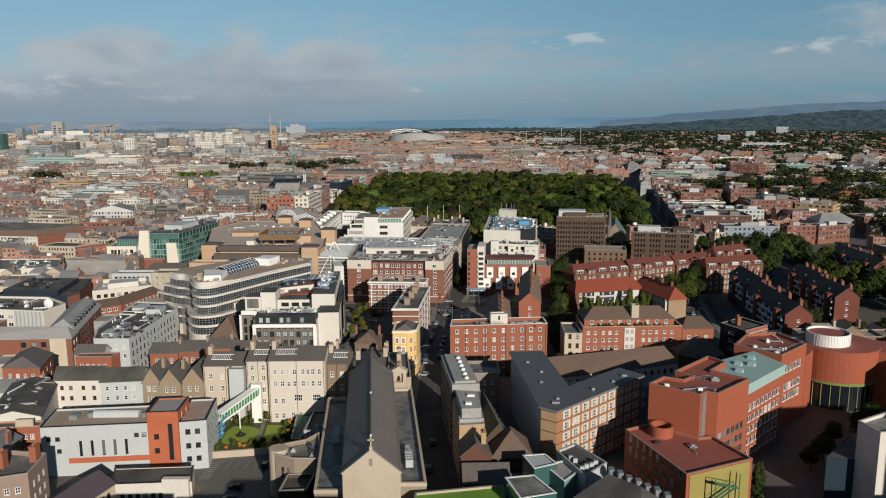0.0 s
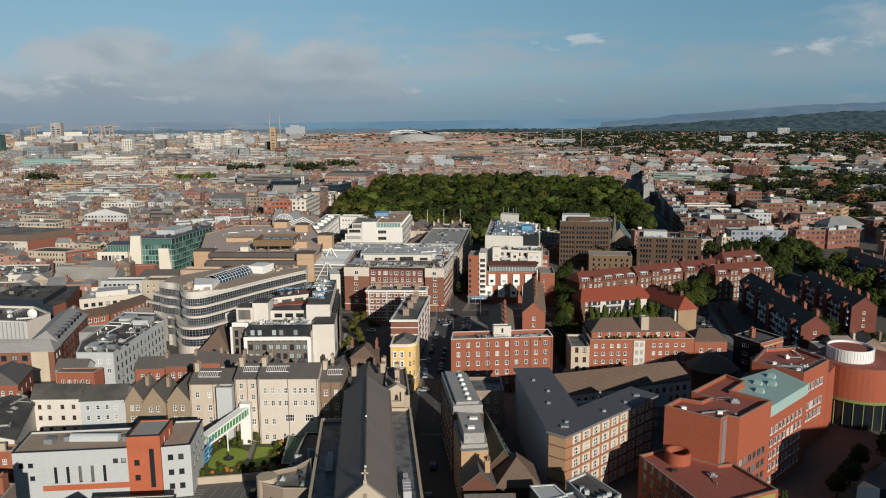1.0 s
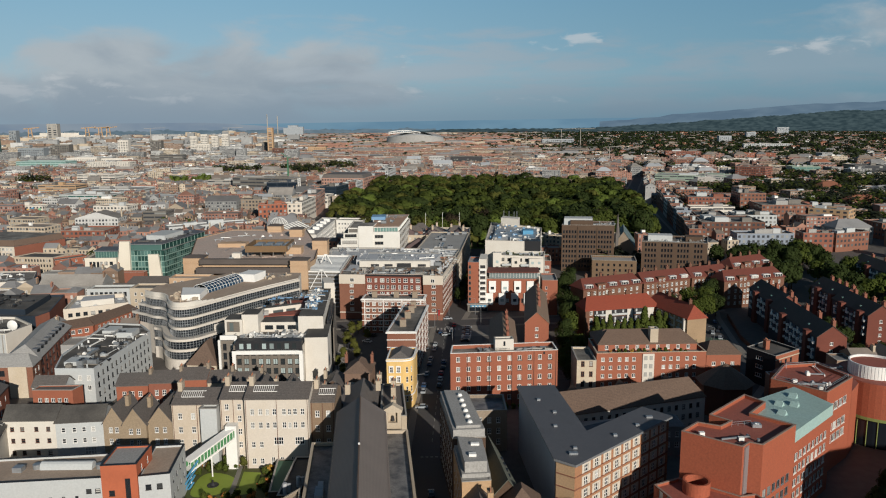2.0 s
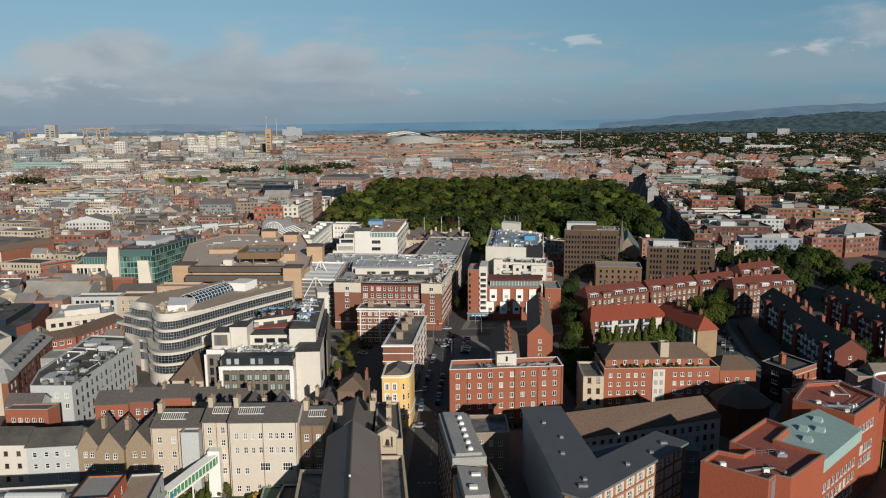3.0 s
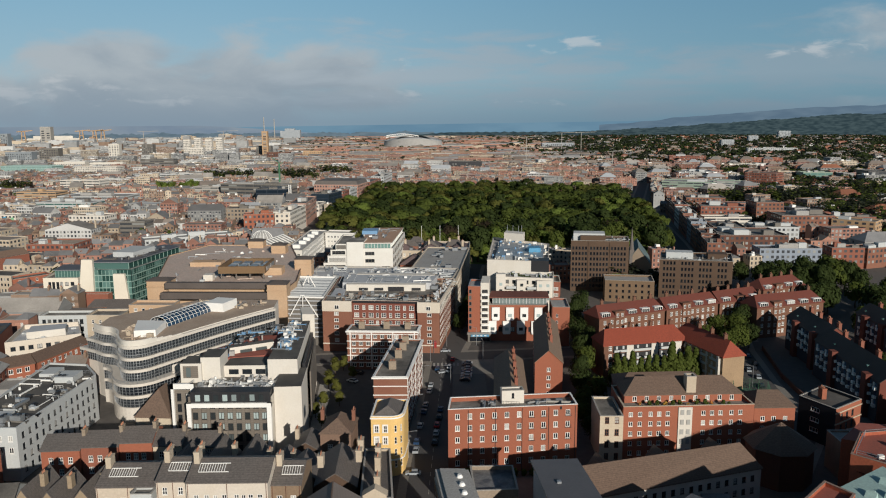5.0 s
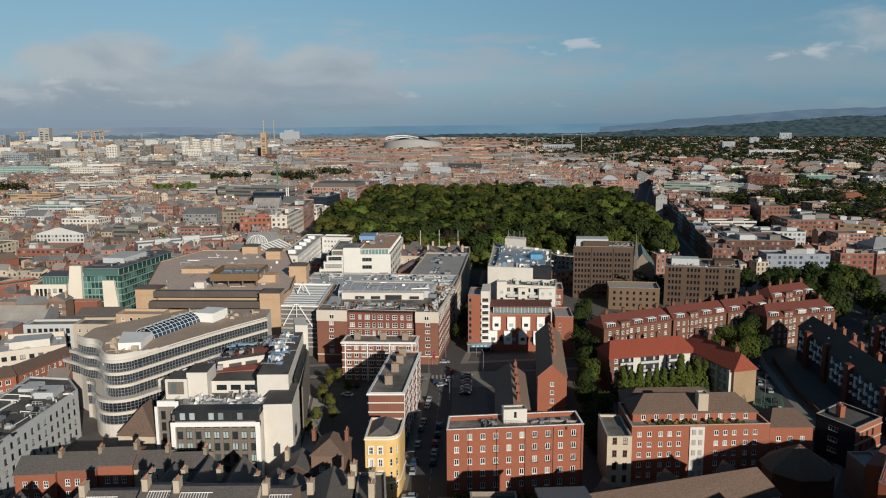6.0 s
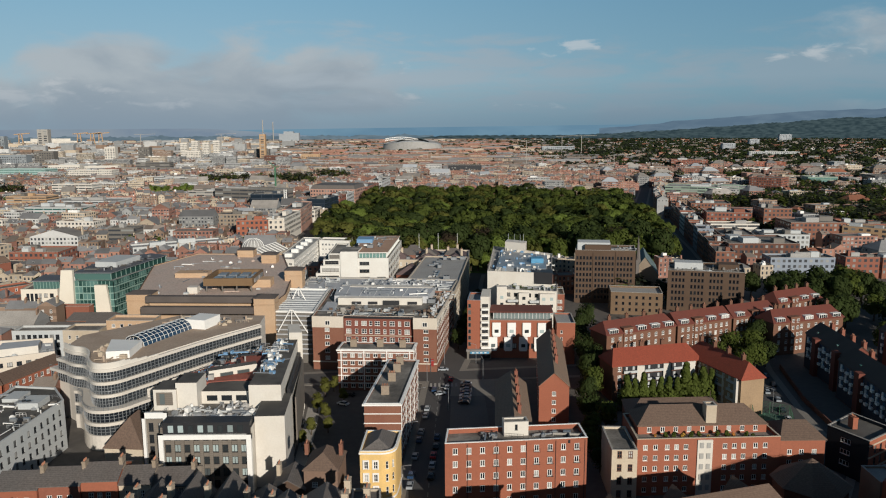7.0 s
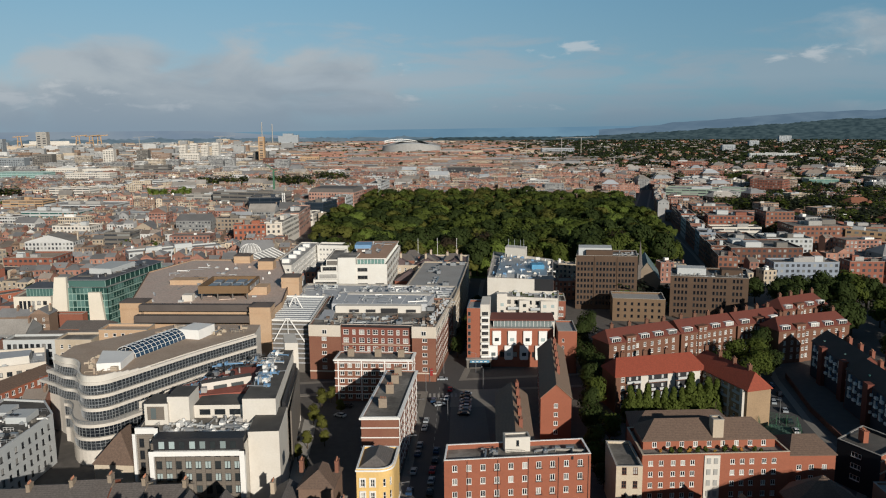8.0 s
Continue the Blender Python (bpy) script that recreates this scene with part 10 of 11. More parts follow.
for ci in range(-5, 5):
    for cj in range(0, 6):
        ang = radians(rng.uniform(-16, 16))
        cx, cy = ci * CELL + CELL / 2, 100 + cj * CELL + CELL / 2
        c, s = math.cos(ang), math.sin(ang)
        v = -CELL * 0.72
        while v < CELL * 0.72:
            d1, d2 = rng.uniform(8.5, 12), rng.uniform(8.5, 12)
            row_gap = rng.uniform(4, 9)
            for base_v, d in ((v, d1), (v + d1 + rng.uniform(2.5, 7), d2)):
                u = -CELL * 0.72
                row_h, row_wall, row_roof = rng.uniform(8, 13), rng.choice(WALL_PICK), rng.choice(ROOF_PICK[:6])
                while u < CELL * 0.72:
                    far_x, far_y = cx + c * u - s * base_v, cy + s * u + c * base_v
                    leafy = far_y > 420 and far_x > (0.2 if far_y < 560 else 0.35) * far_y
                    brick_side = not leafy and far_x > 0.2 * far_y and far_y > 560
                    big = rng.random() < (0.14 if leafy else 0.3 if brick_side else (0.035 if far_y > 520 else 0.03))
                    w = rng.uniform(16, 36) if big else rng.uniform(5.5, 10)
                    dd = d + rng.uniform(4, 9) if big else d * rng.uniform(0.8, 1.1)
                    if rng.random() < 0.05:
                        u += rng.uniform(5, 10)
                        continue
                    x0, y0 = cx + c * u - s * base_v, cy + s * u + c * base_v
                    u += w + (0.0 if rng.random() < 0.8 else rng.uniform(0.5, 3))
                    if rng.random() < 0.25:
                        row_h, row_wall, row_roof = rng.uniform(8, 13.5), rng.choice(WALL_PICK), rng.choice(ROOF_PICK[:6])
                    if not (-CELL / 2 - 8 < x0 - cx < CELL / 2 and -CELL / 2 - 8 < y0 - cy < CELL / 2) or not in_view(x0, y0) or y0 > 1620:
                        continue
                    if not free(x0, y0, c, s, w, dd):
                        continue
                    if leafy and rng.random() < (0.4 if big else 0.76):
                        continue
                    h = rng.uniform(12, 20) if big else row_h + rng.uniform(-0.8, 0.8)
                    wall, roof = (rng.choice([0, 1, 1, 2, 4, 4, 5] if leafy else [0, 0, 1, 1, 5, 4] if brick_side else [0, 1, 2, 3, 3, 4, 4, 2]), rng.choice([2, 2, 3] if leafy or brick_side else [2, 2, 3, 0, 1])) if big else (row_wall if not (x0 > 0.2 * y0 and row_wall == 3) else 1, row_roof)
                    if -262 < x0 < -140 and 300 < y0 < 430:
                        h = min(h, 8.5 + (x0 % 1))
                    kind = rng.choice(["flat", "flat", "flat", "gable"] if not leafy and not brick_side else ["flat", "flat", "flat", "hip"]) if big else rng.choice(["flat", "parapet", "parapet", "gable", "gable", "gable", "gable", "gable", "hip"] if far_x < 0 and far_y < 900 else ["flat", "parapet", "parapet", "parapet", "gable", "gable", "hip"])
                    if kind in ("flat", "parapet") and not big:
                        roof = rng.choice([2, 2, 3] if kind == "flat" else [0, 1, 2])
                    if leafy and kind != "flat":
                        roof = rng.choice([1, 4, 0])
                    poly = [(x0 + c * a - s * b, y0 + s * a + c * b) for a, b in ((0.5, 0.5), (w - 0.5, 0.5), (w - 0.5, dd - 0.5), (0.5, dd - 0.5))]
                    fill_poly(poly)
                    if y0 < 455 and nears < 55:
                        near_house(x0, y0, ang, w, dd, h, wall, roof, kind)
                        nears += 1
                    else:
                        far_house(town[min(3, max(0, int((y0 - 300) / 330)))], x0, y0, ang, w, dd, h, wall, ROOF0 + roof, kind)
            v += d1 + d2 + row_gap + rng.uniform(4, 9)
for k, m in enumerate(town):
    if m.f:
        single("town_terraces", m, TOWN_MATS, "dense brick and rendered terraces with slate roofs and chimneys", "town", kind="stuff")

# the town farther off: long terraces with chimney rows, offices toward the docks, villas among trees on the east side
far = [Mesh(), Mesh()]
rng = random.Random(11)
y = 1560.0
while y < 4750:
    step = 19 + (y - 1500) * 0.012
    x = -0.6 * (y + 20) - 30
    while x < 0.6 * (y + 20) + 30:
        bear = x / y + rng.uniform(-0.04, 0.04)
        grow = 1 + (y - 1500) / 4200
        docks, suburb = bear < -0.2 and y > 1650, bear > 0.16 - 0.07 * (y - 1500) / 3000
        wooded = not docks and not suburb and y > 2250
        if rng.random() > (0.3 if suburb else 0.5 if wooded else 0.86):
            x += rng.uniform(18, 45) * grow
            continue
        ang = 0.2 * noise.noise((x / 420, y / 420, 0.5)) + rng.uniform(-0.02, 0.02)
        mesh_ = far[0 if y < 2600 else 1]
        yy = y + rng.uniform(-0.3, 0.3) * step
        if docks and rng.random() < 0.55:
            w, d = rng.uniform(16, 46) * grow, rng.uniform(12, 20)
            far_house(mesh_, x, yy, ang, w, d, rng.uniform(9, 21) if rng.random() < 0.9 else rng.uniform(24, 34), rng.choice([3, 4, 4, 4, 2, 1]), ROOF0 + rng.choice([2, 3, 3, 0]), "flat", windows=y < 2300, stacks=False)
        else:
            w = rng.uniform(12, 26) * grow if suburb else rng.uniform(26, 84) * grow
            d, h = rng.uniform(9, 12), rng.uniform(7, 9.5) if suburb else rng.uniform(9, 12.5)
            wall = rng.choice([0, 1, 2, 3, 5, 1]) if suburb else rng.choice([0, 0, 1, 1, 5, 5, 2, 4] if not docks else [0, 1, 1, 2, 3, 4])
            roof = ROOF0 + rng.choice([0, 0, 1, 1, 4] if suburb else [0, 0, 0, 1, 2])
            far_house(mesh_, x, yy, ang, w, d, h, wall, roof, rng.choice(["gable", "gable", "hip"] if suburb else ["parapet", "parapet", "parapet", "gable"]), windows=y < 2200, stacks=False)
            if y < 3000:
                at = Matrix.Translation((x, yy, 0)) @ Matrix.Rotation(ang, 4, "Z")
                for k in range(int(w / (9 * grow))):
                    u = (k + 0.8) * 9 * grow
                    mesh_.box(u, u + 0.9 * grow, d * 0.4, d * 0.4 + 2.4, h, h + rng.uniform(1.8, 3.0) + (2.4 if suburb else 0.0), rng.choice([0, 1, 2]), at, False)
        x += w + rng.uniform(1, 9) * grow
    y += step
for m in far:
    single("distant_town", m, TOWN_MATS, "far terraces and offices toward the sea", "town", kind="stuff")


# ---- landmarks in the distance ----
def at_angle(deg, r):
    return (r * math.sin(radians(deg)), r * math.cos(radians(deg)))


def far_tower(name, label, deg, r, w, d, z, wall, n=6, rows=8):
    x, y = at_angle(deg, r)
    ob = block(name, label, "tower block", [(x - w / 2, y), (x + w / 2, y), (x + w / 2, y + d), (x - w / 2, y + d)], z, wall, roof=FELT, take=False)
    panes = Mesh()
    sw, sh_ = w / n, (z - 5) / rows
    for i in range(n):
        for k in range(rows):
            u, v = x - w / 2 + sw * (i + 0.22), 3 + sh_ * k
            panes.box(u, u + sw * 0.56, y - 0.15, y - 0.02, v, v + sh_ * 0.5, 0, None, False)
    tagged(part("window", panes, GLASS_FAR, ob), kind="stuff")
    return ob


FAR_WHITE = surface("far_white_render", rgb("989da0"), spread=0.1)
for i in range(4):
    far_tower("white_tower_block", "white far tower block above the terraces", -17.4 + 0.72 * i, 2350, 19, 16, 50 + 5 * (i % 2), RENDER_WHITE, 5, 10)
far_tower("white_glass_block", "white gridded far office block", -16.8, 2250, 40, 20, 30, RENDER_WHITE, 9, 6)
far_tower("ochre_tower", "ochre and dark striped far tower block", -12.1, 2150, 15, 15, 74, BRICK_TAN, 1, 16)
far_tower("grey_glass_block", "blue-grey far office block", -12.2, 2200, 40, 22, 34, GREYPANEL, 8, 8)
far_tower("red_office_block", "red brown far office block", -11.2, 2000, 56, 22, 24, BRICK_DARK, 10, 5)
far_tower("ochre_flats", "ochre far flats beside the striped tower", -8.8, 2100, 48, 20, 22, BRICK_TAN, 9, 5)
far_tower("white_far_block", "pale far apartment block", 20.6, 2900, 44, 20, 28, FAR_WHITE, 6, 6)
far_tower("white_far_block", "pale far hospital block among trees", 22.3, 3500, 40, 20, 30, FAR_WHITE, 6, 6)
far_tower("white_hill_block", "pale far apartments on the slope", 24.3, 4200, 60, 20, 40, FAR_WHITE, 8, 6)
far_tower("pale_far_block", "long pale far block with flat roof", 9.0, 2700, 110, 24, 22, FAR_WHITE, 16, 4)
far_tower("dark_glass_block", "dark glass far office", 2.2, 1500, 62, 26, 22, DARK, 12, 5)
DOCK_GREY = surface("dock_grey_cladding", rgb("858b8e"), spread=0.12)
far_tower("grey_tower", "slim grey far tower", -28.6, 3300, 26, 26, 62, DOCK_GREY, 3, 12)
far_tower("white_tower_block", "slim white far tower beside the river", -22.0, 2150, 26, 18, 46, RENDER_WHITE, 4, 10)
far_tower("blue_grey_tower", "blue-grey glass far tower", -19.9, 2120, 28, 20, 45, GREYPANEL, 6, 12)
far_tower("teal_glass_block", "teal far glass block", -30.0, 2500, 44, 26, 56, GLASS_TEAL, 6, 10)
far_tower("grey_silo", "grey far silo tower at the docks", -26.3, 3900, 46, 30, 84, CONCRETE, 2, 8)
far_tower("white_flats", "long white far flats with rows of windows", -24.6, 1760, 62, 18, 21, RENDER_WHITE, 14, 5)
far_tower("white_flats", "long white far flats beside the river", -22.4, 1740, 66, 18, 19, RENDER_WHITE, 15, 5)
far_tower("grey_slab", "grey far office slab", -27.6, 2050, 60, 24, 34, DOCK_GREY, 12, 7)
far_tower("glass_wedge", "blue-grey far office wedge", -25.9, 2150, 46, 24, 38, GREYPANEL, 8, 8)
for i in range(6):
    far_tower("dock_shed", "grey far dock shed by the port", -29.0 + 1.9 * i, 3500 + 90 * (i % 3), 70 + 16 * (i % 4), 30, 17 + 4 * (i % 3), DOCK_GREY, 8, 2)
fx, fy = at_angle(-25.9, 4300)
ship = thing("ferry", (fx, fy, 0), "long white far ferry at the docks", "ship")
part("hull", Mesh().prism([(fx - 130, fy), (fx + 118, fy), (fx + 146, fy + 14), (fx + 118, fy + 28), (fx - 130, fy + 28)], 0, 26), RENDER_WHITE, ship)
part("superstructure", Mesh().prism([(fx - 100, fy + 3), (fx + 70, fy + 3), (fx + 90, fy + 14), (fx + 70, fy + 25), (fx - 100, fy + 25)], 26, 38), RENDER_WHITE, ship)
part("funnel", Mesh().prism([(fx - 66, fy + 8), (fx - 44, fy + 8), (fx - 44, fy + 20), (fx - 66, fy + 20)], 38, 52), BLUE, ship)
for i, deg in enumerate((-27.6, -24.2, -23.4, -22.9)):
    x, y = at_angle(deg, 4200)
    gc = thing("dock_crane", (x, y, 0), "ochre far dock crane", "crane", "dock cranes")
    part("portal", Mesh().bar((x - 12, y, 0), (x - 6, y, 62), 4).bar((x + 12, y, 0), (x + 6, y, 62), 4).bar((x - 9, y, 40), (x + 9, y, 40), 3), BRICK_TAN, gc)
    part("boom", Mesh().bar((x - 30, y, 60), (x + 44, y, 66), 4), BRICK_TAN, gc)
hx, hy = at_angle(-10.4, 4500)
hall = thing("power_station_hall", (hx, hy, 0), "pale far power station hall with stepped roof", "power station")
for dx0, dx1, z in ((-60, -34, 48), (-34, 20, 62), (20, 52, 54)):
    part("hall_bay", Mesh().prism([(hx + dx0, hy), (hx + dx1, hy), (hx + dx1, hy + 40), (hx + dx0, hy + 40)], 0, z), FAR_WHITE, hall)
for dx, z in ((-92, 116), (-150, 126)):
    single("chimney_stack", Mesh().tube(hx + dx, hy, 3.4, 0, z, 12, 0, 2.4), CONCRETE, "tall slim far power station chimney", "chimney stack", "power station chimneys")
sx, sy = at_angle(-1.55, 2900)
stad = thing("stadium", (sx, sy, 0), "far glass stadium with swooping pale roof and white arch truss", "stadium")


def stadium_rim(i, k):
    """Points of the bowl: k 0 at the foot, 1 at the swooping rim, 2 at the roof's inner edge."""
    a = 2 * math.pi * i / 48
    h = (26 + 15 * (0.5 - 0.5 * math.cos(2 * a)) + 3 * math.sin(a)) if k else 0
    q = (1.0, 0.94, 0.62)[k]
    return (sx + 112 * q * math.cos(a), sy + 92 * q * math.sin(a), h + (4 if k == 2 else 0))


m, rr, rim = Mesh(), Mesh(), Mesh()
for i in range(48):
    m.face([stadium_rim(i, 0), stadium_rim(i + 1, 0), stadium_rim(i + 1, 1), stadium_rim(i, 1)])
    rr.face([stadium_rim(i, 1), stadium_rim(i + 1, 1), stadium_rim(i + 1, 2), stadium_rim(i, 2)])
    rim.bar(stadium_rim(i, 1), stadium_rim(i + 1, 1), 2.0)
part("bowl", m, ZINC, stad, "translucent grey shell of the bowl")
part("roof", rr, ZINC, stad)
part("roof_edge", rim, FAR_WHITE, stad)
arch = Mesh()
for i in range(16):
    def arch_at(i, up_):
        u = i / 16
        return (sx - 96 + 118 * u, sy - 60 + 18 * u, 34 + 12 * math.sin(math.pi * (0.15 + 0.75 * u)) + up_)
    arch.bar(arch_at(i, 0), arch_at(i + 1, 0), 1.6).bar(arch_at(i, 7), arch_at(i + 1, 7), 1.8).bar(arch_at(i, 0), arch_at(i + 1, 7), 1.0)
part("arch_truss", arch, WHITE, stad, "white lattice roof truss")
for deg, r, z in ((6.6, 1750, 62), (9.2, 2400, 60), (10.6, 2600, 58), (-15.0, 3000, 66), (-20.2, 2700, 70), (12.6, 1500, 40)):
    x, y = at_angle(deg, r)
    k = r / 1400
    cr = thing("tower_crane", (x, y, 0), "thin far tower crane on a building site", "crane", "tower cranes")
    part("mast", Mesh().box(x - 0.4 * k, x + 0.4 * k, y - 0.4 * k, y + 0.4 * k, 0, z), CONCRETE, cr)
    part("jib", Mesh().bar((x - 10 * k, y, z), (x + 26 * k, y - 4, z + 2), 0.5 * k), CONCRETE, cr)

# ---- trees ----
trng = np.random.default_rng(5)


def leaf_faces(centres, spread, count, size, squash=0.8, hubs=None):
    """Small leaf sprays round clump centres, facing outward from the crown's hub: corner arrays of four points each."""
    out = []
    for c, r, hub in zip(centres, spread, centres if hubs is None else hubs):
        d = trng.normal(size=(count, 3))
        d /= np.linalg.norm(d, axis=1)[:, None]
        rad = r * trng.uniform(0.72, 1.08, (count, 1))
        p = c + d * rad * [1, 1, squash]
        away = p - np.asarray(hub)
        away /= np.linalg.norm(away, axis=1)[:, None] + 1e-9
        nrm = d * 0.2 + away * 1.0 + trng.normal(scale=0.17, size=(count, 3))
        nrm /= np.linalg.norm(nrm, axis=1)[:, None]
        t = np.cross(nrm, trng.normal(size=(count, 3)))
        t /= np.linalg.norm(t, axis=1)[:, None] + 1e-9
        b = np.cross(nrm, t)
        s = size * trng.uniform(0.6, 1.3, (count, 1))
        out.append(np.stack([p - t * s - b * s * 0.7, p + t * s * 0.8 - b * s, p + t * s + b * s * 0.8, p - t * s * 0.9 + b * s], 1))
    return np.concatenate(out)


def leaf_mesh(quads):
    m = Mesh()
    m.v = [tuple(v) for v in quads.reshape(-1, 3)]
    m.f = [tuple(range(4 * i, 4 * i + 4)) for i in range(len(quads))]
    m.m = [0] * len(m.f)
    return m


def tree(name, label, height, radius, mat, clumps=18, leaves=55, size=0.42, kind="broad"):
    ob = thing(name, (0, 0, 0), label, "tree")
    t = Mesh()
    th = height * (0.42 if kind == "broad" else 0.8)
    t.tube(0, 0, 0.028 * height, 0, th * 0.6, 8, 0, 0.02 * height).tube(0, 0, 0.02 * height, th * 0.6, th * 1.25, 7, 0, 0.008 * height)
    cs, rs = [], []
    for i in range(clumps):
        a, f = trng.uniform(0, 2 * math.pi), i / clumps
        if kind == "broad":
            z = height * (0.34 + 0.56 * f)
            rr = radius * math.sqrt(max(0.06, 1 - ((f - 0.35) / 0.72) ** 2)) * trng.uniform(0.35, 0.78)
            cs.append((rr * math.cos(a), rr * math.sin(a), z))
            rs.append(radius * trng.uniform(0.26, 0.42))
        elif kind == "cone":
            z = height * (0.1 + 0.85 * f)
            rr = radius * (1 - f) * trng.uniform(0.3, 0.6)
            cs.append((rr * math.cos(a), rr * math.sin(a), z))
            rs.append(radius * (0.2 + 0.45 * (1 - f)))
        else:
            z = height * (0.22 + 0.6 * f)
            rr = radius * trng.uniform(0.1, 0.6)
            cs.append((rr * math.cos(a), rr * math.sin(a), z))
            rs.append(radius * trng.uniform(0.4, 0.6))
        if kind == "broad" and i % 3 == 0:
            t.bar((0, 0, th * 0.55), (cs[-1][0] * 0.8, cs[-1][1] * 0.8, cs[-1][2]), 0.012 * height)
    part("trunk", t, BARK, ob)
    part("crown", leaf_mesh(leaf_faces(np.array(cs), rs, leaves, size, 0.8, [(0, 0, height * 0.5)] * len(cs) if kind == "broad" else None)), mat, ob)
    return ob


TREES = [tree("tree", "tall broad park tree with full green crown", 17, 6.8, LEAF[0], 26, 64, 0.5), tree("tree", "tall broad park tree with olive crown", 15.5, 6.4, LEAF[1], 24, 64, 0.5),
         tree("tree", "tall broad park tree with dark green crown", 18, 7.2, LEAF[2], 26, 64, 0.52), tree("tree", "broad park tree with light green crown", 15, 6.2, LEAF[3], 22, 64, 0.48),
         tree("tree", "broad park tree turning gold in early autumn", 14.5, 6.0, LEAF[4], 20, 64, 0.46), tree("tree", "tall copper beech with dark brown crown", 17, 6.6, LEAF[5], 24, 64, 0.5)]
SLIM = tree("tree", "slim upright garden tree with light crown", 11, 2.8, LEAF[0], 12, 60, 0.3, "slim")
CONE = tree("conifer", "dark conical conifer beside the building", 9, 2.4, LEAF[2], 16, 50, 0.28, "cone")
SHRUB = tree("shrub", "rounded green garden shrub", 2.6, 1.5, LEAF[0], 8, 50, 0.2, "slim")
BLOOM = tree("shrub", "yellow and russet flowering garden shrub", 2.2, 1.2, FLOWER, 8, 50, 0.18, "slim")
HEDGE = tree("tree", "dense upright green hedge tree in the court", 9.5, 2.5, LEAF[0], 24, 60, 0.26, "cone")
STREET = tree("tree", "small street tree with fresh yellow-green crown", 8, 2.3, LEAF[1], 26, 56, 0.24)
FINE = [tree("tree", "tall street tree with fine green crown", 16, 6.0, LEAF[0], 40, 52, 0.34), tree("tree", "tall estate tree with fine dark green crown", 17, 6.4, LEAF[2], 40, 52, 0.34)]
used = set()
trr = random.Random(21)


def plant(ob, x, y, k=1.0, group=""):
    m = Matrix.Translation((x, y, 0.0)) @ Matrix.Rotation(trr.uniform(0, 6.28), 4, "Z") @ Matrix.Diagonal((k, k, k * trr.uniform(0.92, 1.08), 1))
    if ob.name not in used:
        used.add(ob.name)
        ob.matrix_basis = m
        if group:
            ob["group"] = group
        return ob
    first = ob.scale.copy()
    c = copy_thing(ob, m)
    c.matrix_basis = m
    if group:
        c["group"] = group
    return c


def inside(poly, x, y):
    r = False
    for i in range(len(poly)):
        (x0, y0), (x1, y1) = poly[i][:2], poly[i - 1][:2]
        if (y0 > y) != (y1 > y) and x < (x1 - x0) * (y - y0) / (y1 - y0) + x0:
            r = not r
    return r


# street and court trees
for x, y, k in ((-41, 329, 0.62), (-40, 310, 0.55), (-40.5, 345, 0.6), (-41.5, 301, 0.5), (-37, 322, 0.6), (-38, 350, 0.55), (-33, 338, 0.55), (-35, 312, 0.5), (-38.5, 294, 0.45)):
    plant(STREET, x, y, k * 1.5, "street trees")
for x, y, k in ((62, 392, 0.8), (60, 376, 0.8), (57, 352, 0.8), (56, 340, 0.75), (52, 330, 0.7), (50, 318, 0.7), (47.6, 302, 0.62), (45.4, 292, 0.6), (54, 310, 0.7), (64, 410, 0.8), (70, 424, 0.85), (60, 362, 0.85), (46, 282, 0.5), (51, 296, 0.55)):
    plant(FINE[trr.choice((0, 1))], x, y, k, "street trees")
for i in range(11):
    plant(HEDGE, 65 + 3.1 * i, 328 + 0.62 * i + trr.uniform(-0.8, 0.8), trr.uniform(1.15, 1.75), "court hedge trees")
for i in range(6):
    plant(SLIM, 68 + 4.6 * i + trr.uniform(-1, 1), 318 + 0.6 * i + trr.uniform(-2, 2), trr.uniform(0.6, 0.9), "court hedge trees")
for x, y, k in ((112, 372, 0.8), (121, 381, 0.85), (131, 384, 0.9), (137, 394, 0.9), (106, 364, 0.75), (118, 360, 0.75), (126, 368, 0.85), (112, 404, 0.9), (146, 406, 0.9), (133, 374, 0.7)):
    plant(FINE[trr.choice((0, 1))], x, y, k, "estate trees")
for i in range(26):
    x, y = trr.uniform(152, 225), trr.uniform(272, 306)
    plant(TREES[2], x, y - 8 if x < 172 else y, trr.uniform(0.5, 0.72), "estate trees")
for i in range(9):
    plant(TREES[2], 9.6 + 1.7 * i + trr.uniform(-0.6, 0.6), 402 + 11 * i, trr.uniform(0.4, 0.55), "street trees")
for i in range(8):
    plant(TREES[2], trr.uniform(156, 172), trr.uniform(306, 350), trr.uniform(0.5, 0.7), "estate trees")
for i in range(46):
    x, y = trr.uniform(185, 265), trr.uniform(330, 480)
    plant(TREES[trr.choice((0, 2, 2))], x, y, trr.uniform(0.7, 1.0), "estate trees")
for i in range(30):
    x, y = trr.uniform(176, 240), trr.uniform(472, 506)
    plant(TREES[trr.choice((0, 2, 2))], x, y, trr.uniform(0.75, 1.0), "estate trees")
for x, y, k in ((104, 186, 0.45), (110, 181, 0.5), (118, 190, 0.5), (122, 200, 0.55), (112, 196, 0.4), (128, 206, 0.5), (98, 181, 0.4)):
    plant(TREES[2], x, y, k, "court trees")
for x, y, k in ((77, 166, 1.0), (80, 172, 0.8), (82.6, 176, 0.6)):
    plant(CONE, x, y, k, "yard conifers")
for x, y, k in ((142, 228, 0.5), (150, 238, 0.6), (160, 254, 0.7), (168, 262, 0.7)):
    plant(TREES[2], x, y, k, "estate trees")
for i in range(13):
    plant(SHRUB, 4 + 2.7 * i, 256.6 + 0.2 * i, trr.uniform(0.7, 1.3), "frontage shrubs")
